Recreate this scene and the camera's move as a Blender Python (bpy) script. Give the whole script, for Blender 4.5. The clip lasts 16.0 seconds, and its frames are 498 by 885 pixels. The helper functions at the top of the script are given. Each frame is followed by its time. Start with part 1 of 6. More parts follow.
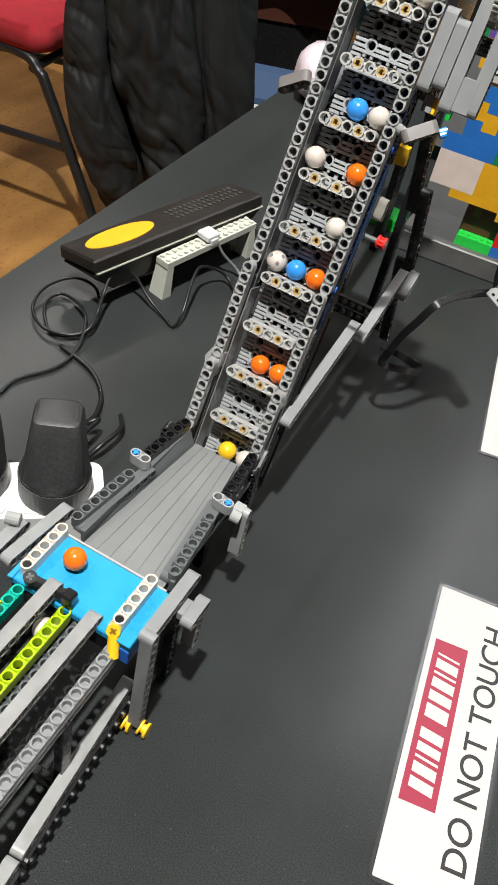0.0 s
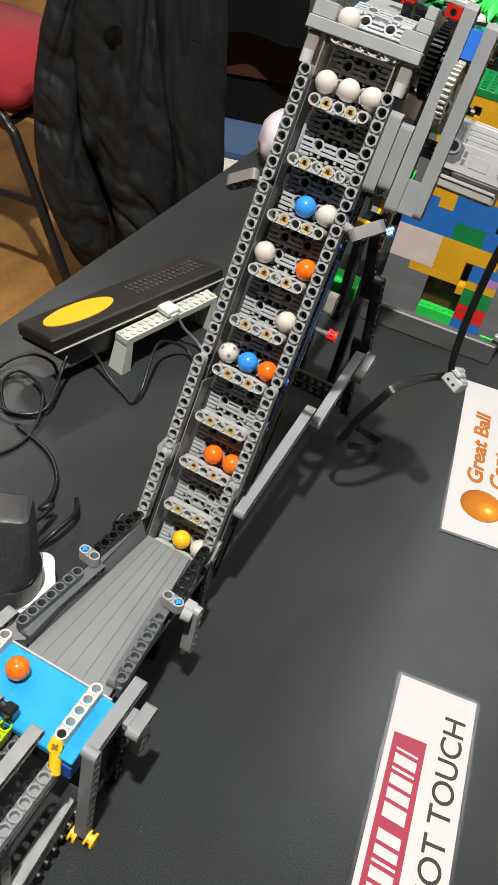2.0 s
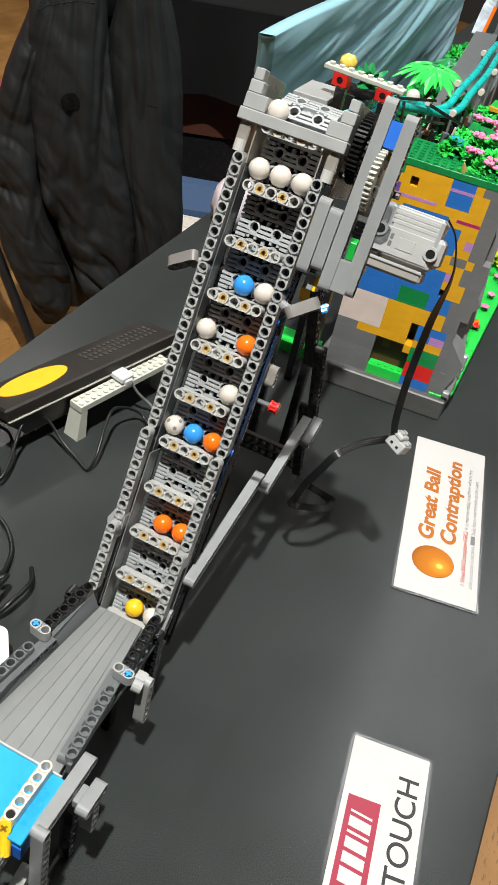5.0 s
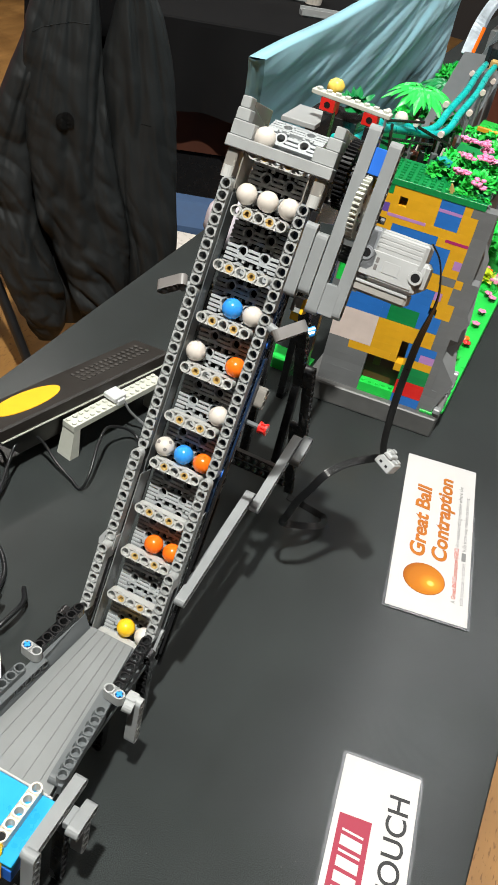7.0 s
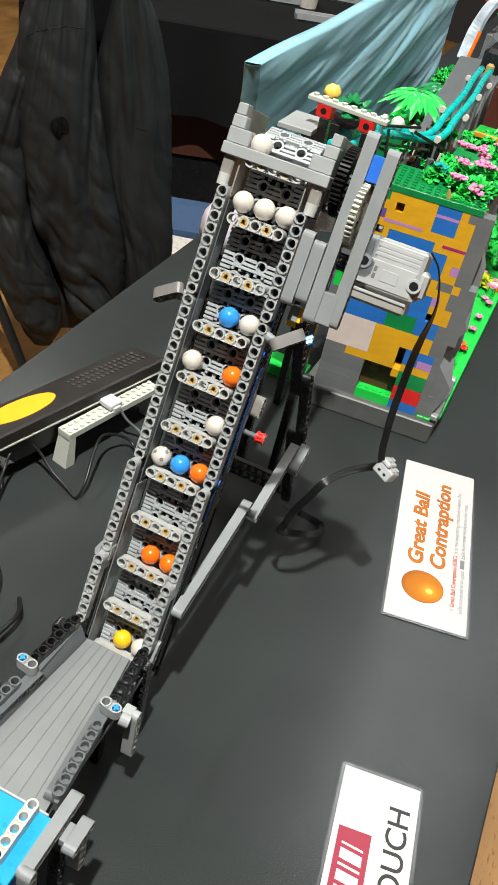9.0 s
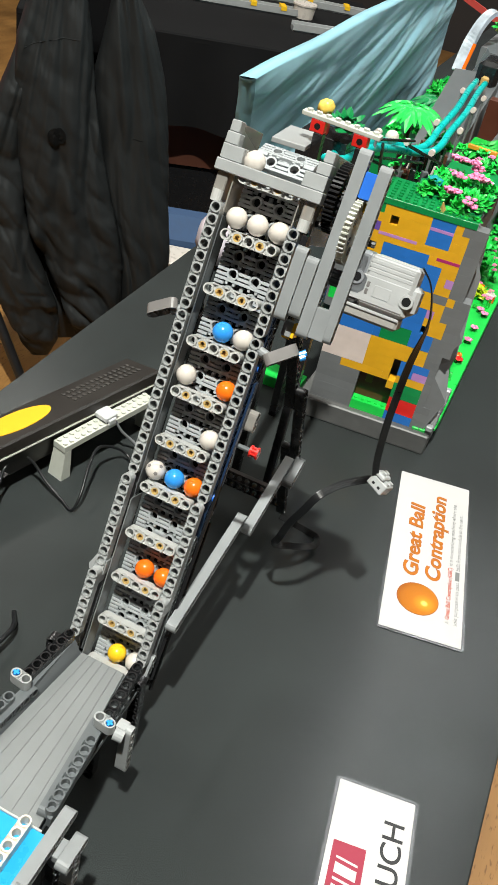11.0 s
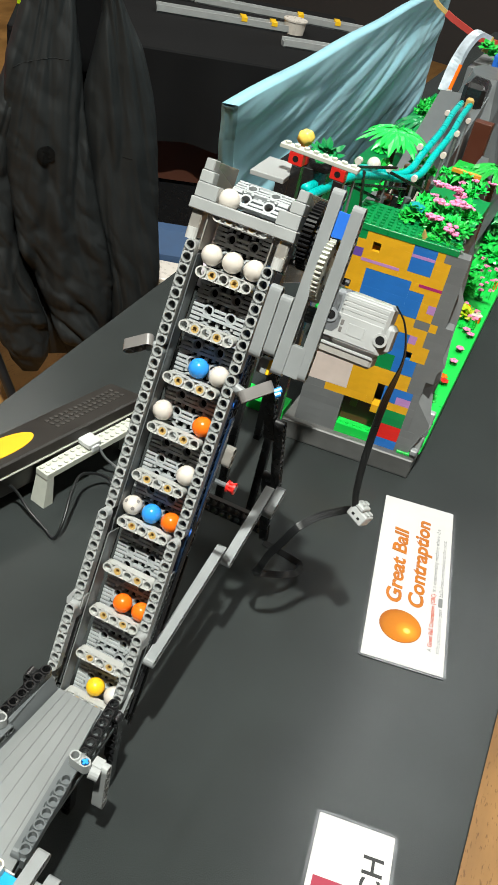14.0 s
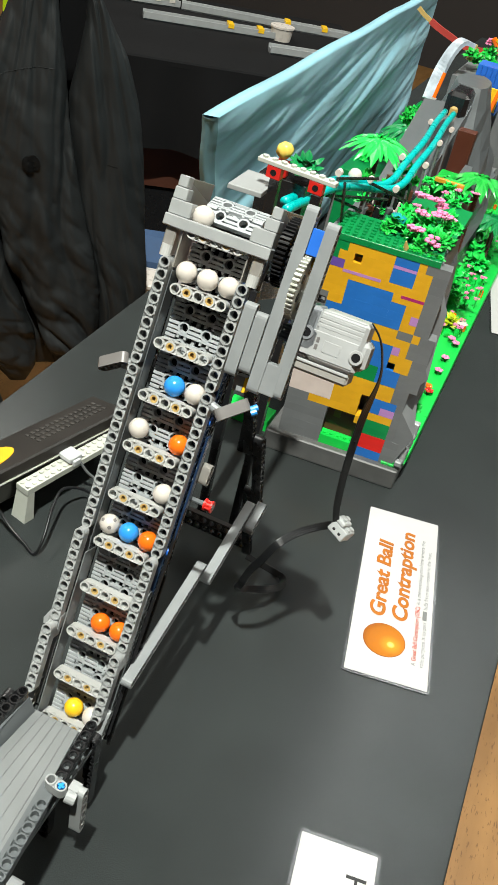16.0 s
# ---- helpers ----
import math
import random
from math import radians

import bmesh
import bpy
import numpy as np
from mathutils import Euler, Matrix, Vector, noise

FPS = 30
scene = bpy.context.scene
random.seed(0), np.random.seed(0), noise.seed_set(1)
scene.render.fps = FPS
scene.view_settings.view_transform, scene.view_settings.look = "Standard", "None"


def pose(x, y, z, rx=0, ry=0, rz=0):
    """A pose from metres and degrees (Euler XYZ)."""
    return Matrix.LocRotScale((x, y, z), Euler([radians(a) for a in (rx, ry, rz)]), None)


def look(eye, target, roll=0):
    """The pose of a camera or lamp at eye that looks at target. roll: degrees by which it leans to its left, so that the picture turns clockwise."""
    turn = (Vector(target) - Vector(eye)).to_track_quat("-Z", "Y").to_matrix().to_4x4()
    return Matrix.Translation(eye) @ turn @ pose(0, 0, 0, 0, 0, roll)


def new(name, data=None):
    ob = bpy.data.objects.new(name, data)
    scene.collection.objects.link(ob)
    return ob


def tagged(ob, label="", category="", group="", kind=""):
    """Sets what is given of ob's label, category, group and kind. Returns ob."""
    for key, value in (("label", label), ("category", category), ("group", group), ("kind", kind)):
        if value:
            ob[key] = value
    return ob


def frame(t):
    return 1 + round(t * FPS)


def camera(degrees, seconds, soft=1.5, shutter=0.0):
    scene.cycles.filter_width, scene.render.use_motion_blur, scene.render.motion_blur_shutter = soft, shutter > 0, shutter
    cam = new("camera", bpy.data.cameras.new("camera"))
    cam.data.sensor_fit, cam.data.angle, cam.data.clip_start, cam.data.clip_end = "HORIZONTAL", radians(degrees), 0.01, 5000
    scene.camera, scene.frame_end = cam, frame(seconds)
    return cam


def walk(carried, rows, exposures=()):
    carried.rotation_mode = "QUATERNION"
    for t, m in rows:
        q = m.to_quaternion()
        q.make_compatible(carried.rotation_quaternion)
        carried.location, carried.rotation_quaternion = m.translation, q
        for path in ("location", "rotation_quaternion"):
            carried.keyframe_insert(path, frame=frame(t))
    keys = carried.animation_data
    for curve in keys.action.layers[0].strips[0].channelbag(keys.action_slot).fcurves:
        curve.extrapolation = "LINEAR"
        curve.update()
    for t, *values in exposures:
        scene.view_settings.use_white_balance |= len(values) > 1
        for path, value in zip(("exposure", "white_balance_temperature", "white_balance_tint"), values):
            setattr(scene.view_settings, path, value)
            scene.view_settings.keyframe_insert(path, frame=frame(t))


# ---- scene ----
cam = camera(31.9, 16.0, soft=1.1)
PATH = [
    (0, (0.186, -0.535, 0.519), (-0.271, 0.805, -0.893), 13.8),
    (0.5, (0.189, -0.528, 0.528), (-0.274, 0.829, -0.866), 13.8),
    (1, (0.186, -0.52, 0.535), (-0.276, 0.854, -0.842), 13.9),
    (1.5, (0.183, -0.508, 0.539), (-0.275, 0.881, -0.825), 14.0),
    (2, (0.184, -0.5, 0.545), (-0.27, 0.907, -0.803), 14.1),
    (2.5, (0.185, -0.499, 0.551), (-0.266, 0.928, -0.776), 14.0),
    (3, (0.188, -0.499, 0.558), (-0.26, 0.948, -0.748), 14.0),
    (3.5, (0.191, -0.499, 0.564), (-0.257, 0.963, -0.725), 13.9),
    (4, (0.193, -0.497, 0.569), (-0.255, 0.976, -0.707), 13.9),
    (4.5, (0.194, -0.495, 0.571), (-0.251, 0.986, -0.697), 13.7),
    (5, (0.196, -0.494, 0.571), (-0.244, 0.994, -0.69), 13.5),
    (7.5, (0.2, -0.493, 0.581), (-0.247, 1.015, -0.653), 13.2),
    (8, (0.2, -0.492, 0.58), (-0.247, 1.018, -0.653), 13.2),
    (8.5, (0.198, -0.49, 0.58), (-0.247, 1.02, -0.652), 13.2),
    (9, (0.196, -0.487, 0.58), (-0.244, 1.026, -0.652), 13.2),
    (11.5, (0.198, -0.483, 0.588), (-0.246, 1.041, -0.628), 13.1),
    (12, (0.199, -0.48, 0.591), (-0.247, 1.044, -0.625), 13.0),
    (12.5, (0.2, -0.479, 0.593), (-0.247, 1.05, -0.616), 13.1),
    (13, (0.201, -0.478, 0.597), (-0.245, 1.054, -0.609), 13.1),
    (13.5, (0.202, -0.473, 0.598), (-0.243, 1.06, -0.606), 13.1),
    (14, (0.202, -0.47, 0.602), (-0.24, 1.066, -0.601), 13.1),
    (14.5, (0.203, -0.463, 0.603), (-0.233, 1.075, -0.6), 13.0),
    (15, (0.203, -0.462, 0.604), (-0.229, 1.078, -0.596), 13.0),
    (15.5, (0.205, -0.46, 0.606), (-0.225, 1.084, -0.59), 13.0),
    (16, (0.207, -0.457, 0.608), (-0.224, 1.089, -0.585), 13.0),
]
walk(cam, [(t, look(eye, target, roll)) for t, eye, target, roll in PATH],
     [(0, 0.00, 6650, 15), (1.5, -0.08, 6650, 15), (2.5, -0.13, 6650, 15), (3.5, -0.08, 6650, 14), (5, 0.03, 6650, 13), (9, 0.10, 6600, 11), (13, 0.15, 6600, 8), (16, 0.18, 6600, 7)])

# ---- world and light ----
world = bpy.data.worlds.new("hall")
world.use_nodes = True
wbg = world.node_tree.nodes["Background"]
wbg.inputs[0].default_value = (1.0, 0.97, 0.93, 1)
wbg.inputs[1].default_value = 0.025
scene.world = world


def lamp(name, loc, target, sx, sy, power, color):
    d = bpy.data.lights.new(name, "AREA")
    d.shape, d.size, d.size_y, d.energy, d.color = "RECTANGLE", sx, sy, power, color
    ob = new(name, d)
    ob.matrix_world = look(loc, target)
    return ob


lamp("ceiling_light_key", (0.12, -0.95, 2.88), (0.12, 0.1, 0), 0.07, 0.06, 158, (0.975, 1.0, 0.945))
for lx, power in ((0.32, 26), (0.70, 20)):
    lamp("ceiling_light_back", (lx, 2.50, 2.90), (lx, 2.5001, 0), 0.07, 2.20, power, (0.93, 0.98, 1.0))
# added fill lamps: east brightens the backdrop, west and side the floor and jacket
lamp("fill_light_east", (2.70, 1.60, 2.90), (2.70, 1.6001, 0), 0.09, 2.20, 42, (0.975, 1.0, 0.97))
lamp("fill_light_west", (-2.30, 2.30, 2.90), (-2.30, 2.3001, 0), 0.09, 2.20, 44, (1.0, 0.97, 0.92))
lamp("fill_light_side", (-2.0, 0.6, 2.6), (-0.9, 0.9, -0.4), 1.2, 0.3, 24, (1.0, 0.97, 0.90))

M = 0.008


# ---- materials ----
def material(name, color, rough=0.35, metal=0.0, grain=0.06, scale=60.0, bump=0.02, bscale=400.0, coat=0.0, coat_rough=0.03, spec=0.5,
             trans=0.0, ior=1.5, sheen=0.0, emit=0.0, per_piece=0.0):
    m = bpy.data.materials.new(name)
    m.use_nodes = True
    nt = m.node_tree
    b = nt.nodes["Principled BSDF"]
    b.inputs["Roughness"].default_value = rough
    b.inputs["Metallic"].default_value = metal
    b.inputs["Coat Weight"].default_value = coat
    b.inputs["Coat Roughness"].default_value = coat_rough
    b.inputs["Specular IOR Level"].default_value = spec
    b.inputs["Transmission Weight"].default_value = trans
    b.inputs["IOR"].default_value = ior
    b.inputs["Sheen Weight"].default_value = sheen
    tc = nt.nodes.new("ShaderNodeTexCoord")
    n1 = nt.nodes.new("ShaderNodeTexNoise")
    n1.inputs["Scale"].default_value, n1.inputs["Detail"].default_value = scale, 4
    nt.links.new(tc.outputs["Object"], n1.inputs["Vector"])
    r = nt.nodes.new("ShaderNodeMapRange")
    r.inputs[1].default_value, r.inputs[2].default_value = 0.3, 0.7
    r.inputs[3].default_value, r.inputs[4].default_value = 1 - grain, 1 + grain
    nt.links.new(n1.outputs["Fac"], r.inputs[0])
    hsv = nt.nodes.new("ShaderNodeHueSaturation")
    hsv.inputs["Color"].default_value = (*color, 1)
    last = r.outputs[0]
    if per_piece:
        oi = nt.nodes.new("ShaderNodeObjectInfo")
        r3 = nt.nodes.new("ShaderNodeMapRange")
        r3.inputs[3].default_value, r3.inputs[4].default_value = 1 - per_piece, 1 + per_piece
        nt.links.new(oi.outputs["Random"], r3.inputs[0])
        mu = nt.nodes.new("ShaderNodeMath")
        mu.operation = "MULTIPLY"
        nt.links.new(last, mu.inputs[0])
        nt.links.new(r3.outputs[0], mu.inputs[1])
        last = mu.outputs[0]
    nt.links.new(last, hsv.inputs["Value"])
    nt.links.new(hsv.outputs[0], b.inputs["Base Color"])
    n2 = nt.nodes.new("ShaderNodeTexNoise")
    n2.inputs["Scale"].default_value, n2.inputs["Detail"].default_value = bscale, 3
    nt.links.new(tc.outputs["Object"], n2.inputs["Vector"])
    r2 = nt.nodes.new("ShaderNodeMapRange")
    r2.inputs[3].default_value, r2.inputs[4].default_value = max(0.02, rough - 0.08), min(1, rough + 0.1)
    nt.links.new(n1.outputs["Fac"], r2.inputs[0])
    nt.links.new(r2.outputs[0], b.inputs["Roughness"])
    bp = nt.nodes.new("ShaderNodeBump")
    bp.inputs["Strength"].default_value, bp.inputs["Distance"].default_value = bump, 0.001
    nt.links.new(n2.outputs["Fac"], bp.inputs["Height"])
    nt.links.new(bp.outputs[0], b.inputs["Normal"])
    if emit:
        b.inputs["Emission Color"].default_value = (*color, 1)
        b.inputs["Emission Strength"].default_value = emit
    return m


LBG = material("light_grey_plastic", (0.315, 0.325, 0.325), 0.30, per_piece=0.05)
MLG = material("medium_grey_plastic", (0.225, 0.235, 0.24), 0.32, per_piece=0.05)
# worn light grey, also darkened for the weaker light on the approach beams
WORN_DIMG = material("worn_dimmed_grey_plastic", (0.245, 0.25, 0.248), 0.36, grain=0.12, scale=90, per_piece=0.06)
DBG = material("dark_grey_plastic", (0.105, 0.115, 0.12), 0.30, per_piece=0.06)
CHAIN = material("chain_grey_plastic", (0.34, 0.36, 0.37), 0.32, per_piece=0.08)
PALE = material("pale_grey_plastic", (0.44, 0.44, 0.425), 0.28, per_piece=0.03)
BLACK = material("black_plastic", (0.012, 0.012, 0.013), 0.25)
WHITE = material("white_plastic", (0.61, 0.555, 0.50), 0.28, per_piece=0.03)
OLDGREY = material("old_light_grey_plastic", (0.50, 0.51, 0.45), 0.4, per_piece=0.04)
CREAMW = material("cream_plastic", (0.62, 0.56, 0.48), 0.3, per_piece=0.03)
TAN = material("tan_plastic", (0.50, 0.33, 0.11), 0.3)
ORANGE = material("orange_plastic", (0.90, 0.16, 0.010), 0.2, per_piece=0.05)
BLUEB = material("bright_blue_plastic", (0.03, 0.28, 0.78), 0.2)
YELLOW = material("yellow_plastic", (0.88, 0.52, 0.02), 0.22)
AZURE = material("azure_plastic", (0.012, 0.30, 0.59), 0.28)
DKBLUE = material("dark_blue_plastic", (0.010, 0.026, 0.065), 0.28)
BLUE = material("blue_plastic", (0.02, 0.13, 0.55), 0.3)
RED = material("red_plastic", (0.65, 0.02, 0.015), 0.3)
LIME = material("lime_plastic", (0.38, 0.55, 0.01), 0.3)
SMOKE = material("smoky_clear_plastic", (0.50, 0.47, 0.43), 0.10, trans=0.60, ior=1.25, grain=0.05)
TABLECLOTH = material("black_tablecloth", (0.0195, 0.0232, 0.0230), 0.85, grain=0.20, scale=11, bump=0.06, bscale=2000, spec=0.24, coat=0.26, coat_rough=0.22)


def add_lint(m, lint):
    """Fine weave contrast and scattered pale fluff on a cloth."""
    nt = m.node_tree
    b = nt.nodes["Principled BSDF"]
    src = b.inputs["Base Color"].links[0].from_socket
    tc = [n for n in nt.nodes if n.type == "TEX_COORD"][0]
    weave = nt.nodes.new("ShaderNodeTexNoise")
    weave.inputs["Scale"].default_value, weave.inputs["Detail"].default_value = 1150, 5
    nt.links.new(tc.outputs["Object"], weave.inputs["Vector"])
    mr = nt.nodes.new("ShaderNodeMapRange")
    mr.inputs[1].default_value, mr.inputs[2].default_value, mr.inputs[3].default_value, mr.inputs[4].default_value = 0.3, 0.7, 0.35, 1.65
    nt.links.new(weave.outputs["Fac"], mr.inputs[0])
    hs = nt.nodes.new("ShaderNodeHueSaturation")
    nt.links.new(src, hs.inputs["Color"])
    nt.links.new(mr.outputs[0], hs.inputs["Value"])
    fluff = nt.nodes.new("ShaderNodeTexVoronoi")
    fluff.inputs["Scale"].default_value = 240
    nt.links.new(tc.outputs["Object"], fluff.inputs["Vector"])
    near = nt.nodes.new("ShaderNodeMapRange")
    near.inputs[1].default_value, near.inputs[2].default_value, near.inputs[3].default_value, near.inputs[4].default_value = 0.05, 0.13, 1, 0
    nt.links.new(fluff.outputs["Distance"], near.inputs[0])
    pick = nt.nodes.new("ShaderNodeMapRange")
    pick.inputs[1].default_value, pick.inputs[2].default_value = 0.66, 1.0
    nt.links.new(fluff.outputs["Color"], pick.inputs[0])
    mul = nt.nodes.new("ShaderNodeMath")
    mul.operation = "MULTIPLY"
    nt.links.new(near.outputs[0], mul.inputs[0])
    nt.links.new(pick.outputs[0], mul.inputs[1])
    mix = nt.nodes.new("ShaderNodeMix")
    mix.data_type = "RGBA"
    nt.links.new(mul.outputs[0], mix.inputs[0])
    nt.links.new(hs.outputs[0], mix.inputs[6])
    mix.inputs[7].default_value = (*lint, 1)
    # shallow wrinkles of the stretched cloth
    crease = nt.nodes.new("ShaderNodeTexNoise")
    crease.inputs["Scale"].default_value, crease.inputs["Detail"].default_value, crease.inputs["Distortion"].default_value = 7, 3, 1.2
    nt.links.new(tc.outputs["Object"], crease.inputs["Vector"])
    fine = [n for n in nt.nodes if n.type == "BUMP"][0]
    wide = nt.nodes.new("ShaderNodeBump")
    wide.inputs["Strength"].default_value, wide.inputs["Distance"].default_value = 0.35, 0.006
    nt.links.new(crease.outputs["Fac"], wide.inputs["Height"])
    nt.links.new(wide.outputs[0], fine.inputs["Normal"])
    nt.links.new(mix.outputs[2], b.inputs["Base Color"])


add_lint(TABLECLOTH, (0.12, 0.12, 0.115))


# ---- mesh helpers ----
def mesh_of(bm, name, mat, smooth=False):
    me = bpy.data.meshes.new(name)
    bmesh.ops.recalc_face_normals(bm, faces=bm.faces)
    bm.to_mesh(me)
    bm.free()
    me.materials.append(mat)
    if smooth:
        for p in me.polygons:
            p.use_smooth = True
    return me


def thing(name, m=None, label="", category="", group="", kind=""):
    ob = new(name)
    ob.empty_display_size = 0.01
    if m is not None:
        ob.matrix_world = m
    return tagged(ob, label, category, group, kind)


def part(name, data, mat=None, parent=None, label="", m=None, smooth=False):
    me = data if isinstance(data, bpy.types.Mesh) else mesh_of(data, name, mat, smooth)
    ob = new(name, me)
    ob.parent = parent
    if m is not None:
        ob.matrix_basis = m
    return tagged(ob, label)


def solo(name, data, mat=None, m=None, label="", category="", group="", kind="", smooth=False):
    me = data if isinstance(data, bpy.types.Mesh) else mesh_of(data, name, mat, smooth)
    ob = new(name, me)
    if m is not None:
        ob.matrix_world = m
    return tagged(ob, label, category, group, kind)


def box(x0, x1, y0, y1, z0, z1, bevel=0.0, bm=None, m=None):
    bm = bm or bmesh.new()
    r = bmesh.ops.create_cube(bm, size=1)
    vs = r["verts"]
    for v in vs:
        v.co = Vector((x0 + (v.co.x + 0.5) * (x1 - x0), y0 + (v.co.y + 0.5) * (y1 - y0), z0 + (v.co.z + 0.5) * (z1 - z0)))
    if bevel:
        es = list({e for v in vs for e in v.link_edges})
        out = bmesh.ops.bevel(bm, geom=es, offset=bevel, segments=1, affect="EDGES")
        vs = list({v for f in out["faces"] for v in f.verts} | {v for v in vs if v.is_valid})
    if m is not None:
        bmesh.ops.transform(bm, matrix=m, verts=vs)
    return bm


def cyl(p, q, r, bm=None, seg=16, r2=None, caps=True):
    bm = bm or bmesh.new()
    p, q = Vector(p), Vector(q)
    d = q - p
    m = Matrix.Translation((p + q) / 2) @ d.to_track_quat("Z", "Y").to_matrix().to_4x4()
    bmesh.ops.create_cone(bm, cap_ends=caps, segments=seg, radius1=r, radius2=r if r2 is None else r2, depth=d.length, matrix=m)
    return bm


def ball_mesh(name, mat, r=0.007):
    bm = bmesh.new()
    bmesh.ops.create_uvsphere(bm, u_segments=32, v_segments=20, radius=r)
    return mesh_of(bm, name, mat, True)


def sweep(points, section, bm=None, closed=False, up=(0, 0, 1)):
    """A closed 2D section swept along a polyline; up may be a function of the way along it (0 to 1)."""
    bm = bm or bmesh.new()
    pts = [Vector(p) for p in points]
    rings = []
    for i, p in enumerate(pts):
        d = (pts[min(i + 1, len(pts) - 1)] - pts[max(i - 1, 0)]).normalized()
        u = Vector(up(i / (len(pts) - 1)) if callable(up) else up)
        s = d.cross(u)
        s = s.normalized() if s.length > 1e-4 else Vector((1, 0, 0))
        w = s.cross(d).normalized()
        rings.append([bm.verts.new(p + s * a + w * b) for a, b in section])
    k = len(section)
    for a, b in zip(rings, rings[1:]):
        for i in range(k):
            bm.faces.new((a[i], a[(i + 1) % k], b[(i + 1) % k], b[i]))
    bm.faces.new(rings[0])
    bm.faces.new(rings[-1][::-1])
    return bm


def circle(r, n=8, sx=1.0):
    return [(sx * r * math.cos(2 * math.pi * i / n), r * math.sin(2 * math.pi * i / n)) for i in range(n)]


def spline(points, n=10):
    """Catmull-Rom through the points."""
    ps = [Vector(p) for p in points]
    ps = [2 * ps[0] - ps[1]] + ps + [2 * ps[-1] - ps[-2]]
    out = []
    for a, b, c, d in zip(ps, ps[1:], ps[2:], ps[3:]):
        for i in range(n):
            t = i / n
            out.append(0.5 * ((2 * b) + (c - a) * t + (2 * a - 5 * b + 4 * c - d) * t * t + (3 * b - a - 3 * c + d) * t ** 3))
    out.append(ps[-2])
    return out


# ---- construction-toy pieces ----
HW = 0.0037          # half width of a beam
CORNER = math.degrees(math.atan2(3.7, 4.0))
DIRS = [0, 20, 33, CORNER, 65, 90]
DIRS = DIRS + [180 - a for a in DIRS[-2::-1]]
DIRS = DIRS + [-a for a in DIRS[-2:0:-1]]


def beam_bm(n, thick=0.0078, bm=None):
    """A liftarm along +X, hole centres at k * M, holes along Z, its front face at z = 0."""
    bm = bm or bmesh.new()
    zt, zb = 0.0, -thick
    for k in range(n):
        cx = k * M
        rings_all = []
        for z, s in ((zt, -1), (zb, 1)):
            outer, pocket, ring, lip, lip2, tube = [], [], [], [], [], []
            for a in DIRS:
                c, q = math.cos(math.radians(a)), math.sin(math.radians(a))
                end = (k == 0 and c < -1e-6) or (k == n - 1 and c > 1e-6)
                if end:
                    r = HW
                else:
                    r = min(0.004 / max(abs(c), 1e-6), HW / max(abs(q), 1e-6))
                low = 0.0
                if not end and abs(c) * r > 0.00399 and abs(q) * r < 0.0030:
                    low = (0.0017 if abs(q) > 0.1 else 0.0004) * s
                corner = not end and abs(abs(q) * r - HW) < 1e-5 and abs(abs(c) * r - 0.004) < 1e-5
                outer.append(bm.verts.new((cx + r * c, r * q, z + low)))
                rr = min(0.00362, r * 0.985)
                rp = 0.00475 if corner else 0.5 * (r + rr)
                pocket.append(bm.verts.new((cx + rp * c, rp * q, z + (0.0017 * s if corner else low))))
                ring.append(bm.verts.new((cx + rr * c, rr * q, z)))
                lip.append(bm.verts.new((cx + 0.0027 * c, 0.0027 * q, z)))
                lip2.append(bm.verts.new((cx + 0.00266 * c, 0.00266 * q, z + 0.0003 * s)))
                tube.append(bm.verts.new((cx + 0.00262 * c, 0.00262 * q, z + 0.0006 * s)))
            rings_all.append((outer, ring, lip, lip2, tube))
            for ra, rb in ((outer, pocket), (pocket, ring), (ring, lip), (lip, lip2), (lip2, tube)):
                for i in range(len(DIRS)):
                    j = (i + 1) % len(DIRS)
                    bm.faces.new((ra[i], ra[j], rb[j], rb[i]))
        (o1, _, _, _, t1), (o2, _, _, _, t2) = rings_all
        for i in range(len(DIRS)):
            j = (i + 1) % len(DIRS)
            bm.faces.new((t1[i], t1[j], t2[j], t2[i]))
            co = (o1[i].co + o1[j].co) / 2
            inner = abs(abs(co.x - cx) - 0.004) < 1e-5 and not ((k == 0 and co.x < cx) or (k == n - 1 and co.x > cx))
            if not inner:
                bm.faces.new((o1[i], o1[j], o2[j], o2[i]))
    return bm


BEAMS = {}


def beam(n, mat):
    key = (n, mat.name)
    if key not in BEAMS:
        bm = beam_bm(n)
        bmesh.ops.remove_doubles(bm, verts=bm.verts, dist=1e-6)
        BEAMS[key] = mesh_of(bm, "beam", mat)
    return BEAMS[key]


def along(p, q, face):
    """A pose whose X runs from p to q and whose Z is as near to face as it can be."""
    p, x = Vector(p), (Vector(q) - Vector(p)).normalized()
    y = Vector(face).cross(x).normalized()
    z = x.cross(y)
    m = Matrix((x, y, z)).transposed().to_4x4()
    m.translation = p
    return m


def stick(parent, name, p, q, face, n, mat, label=""):
    return part(name, beam(n, mat), None, parent, label, along(p, q, face))


# ---- the hall: floor, walls, table ----
TZ = -0.74
WOOD = material("worn_wooden_floor", (0.40, 0.205, 0.062), 0.42, grain=0.30, scale=5, bump=0.1, bscale=60)


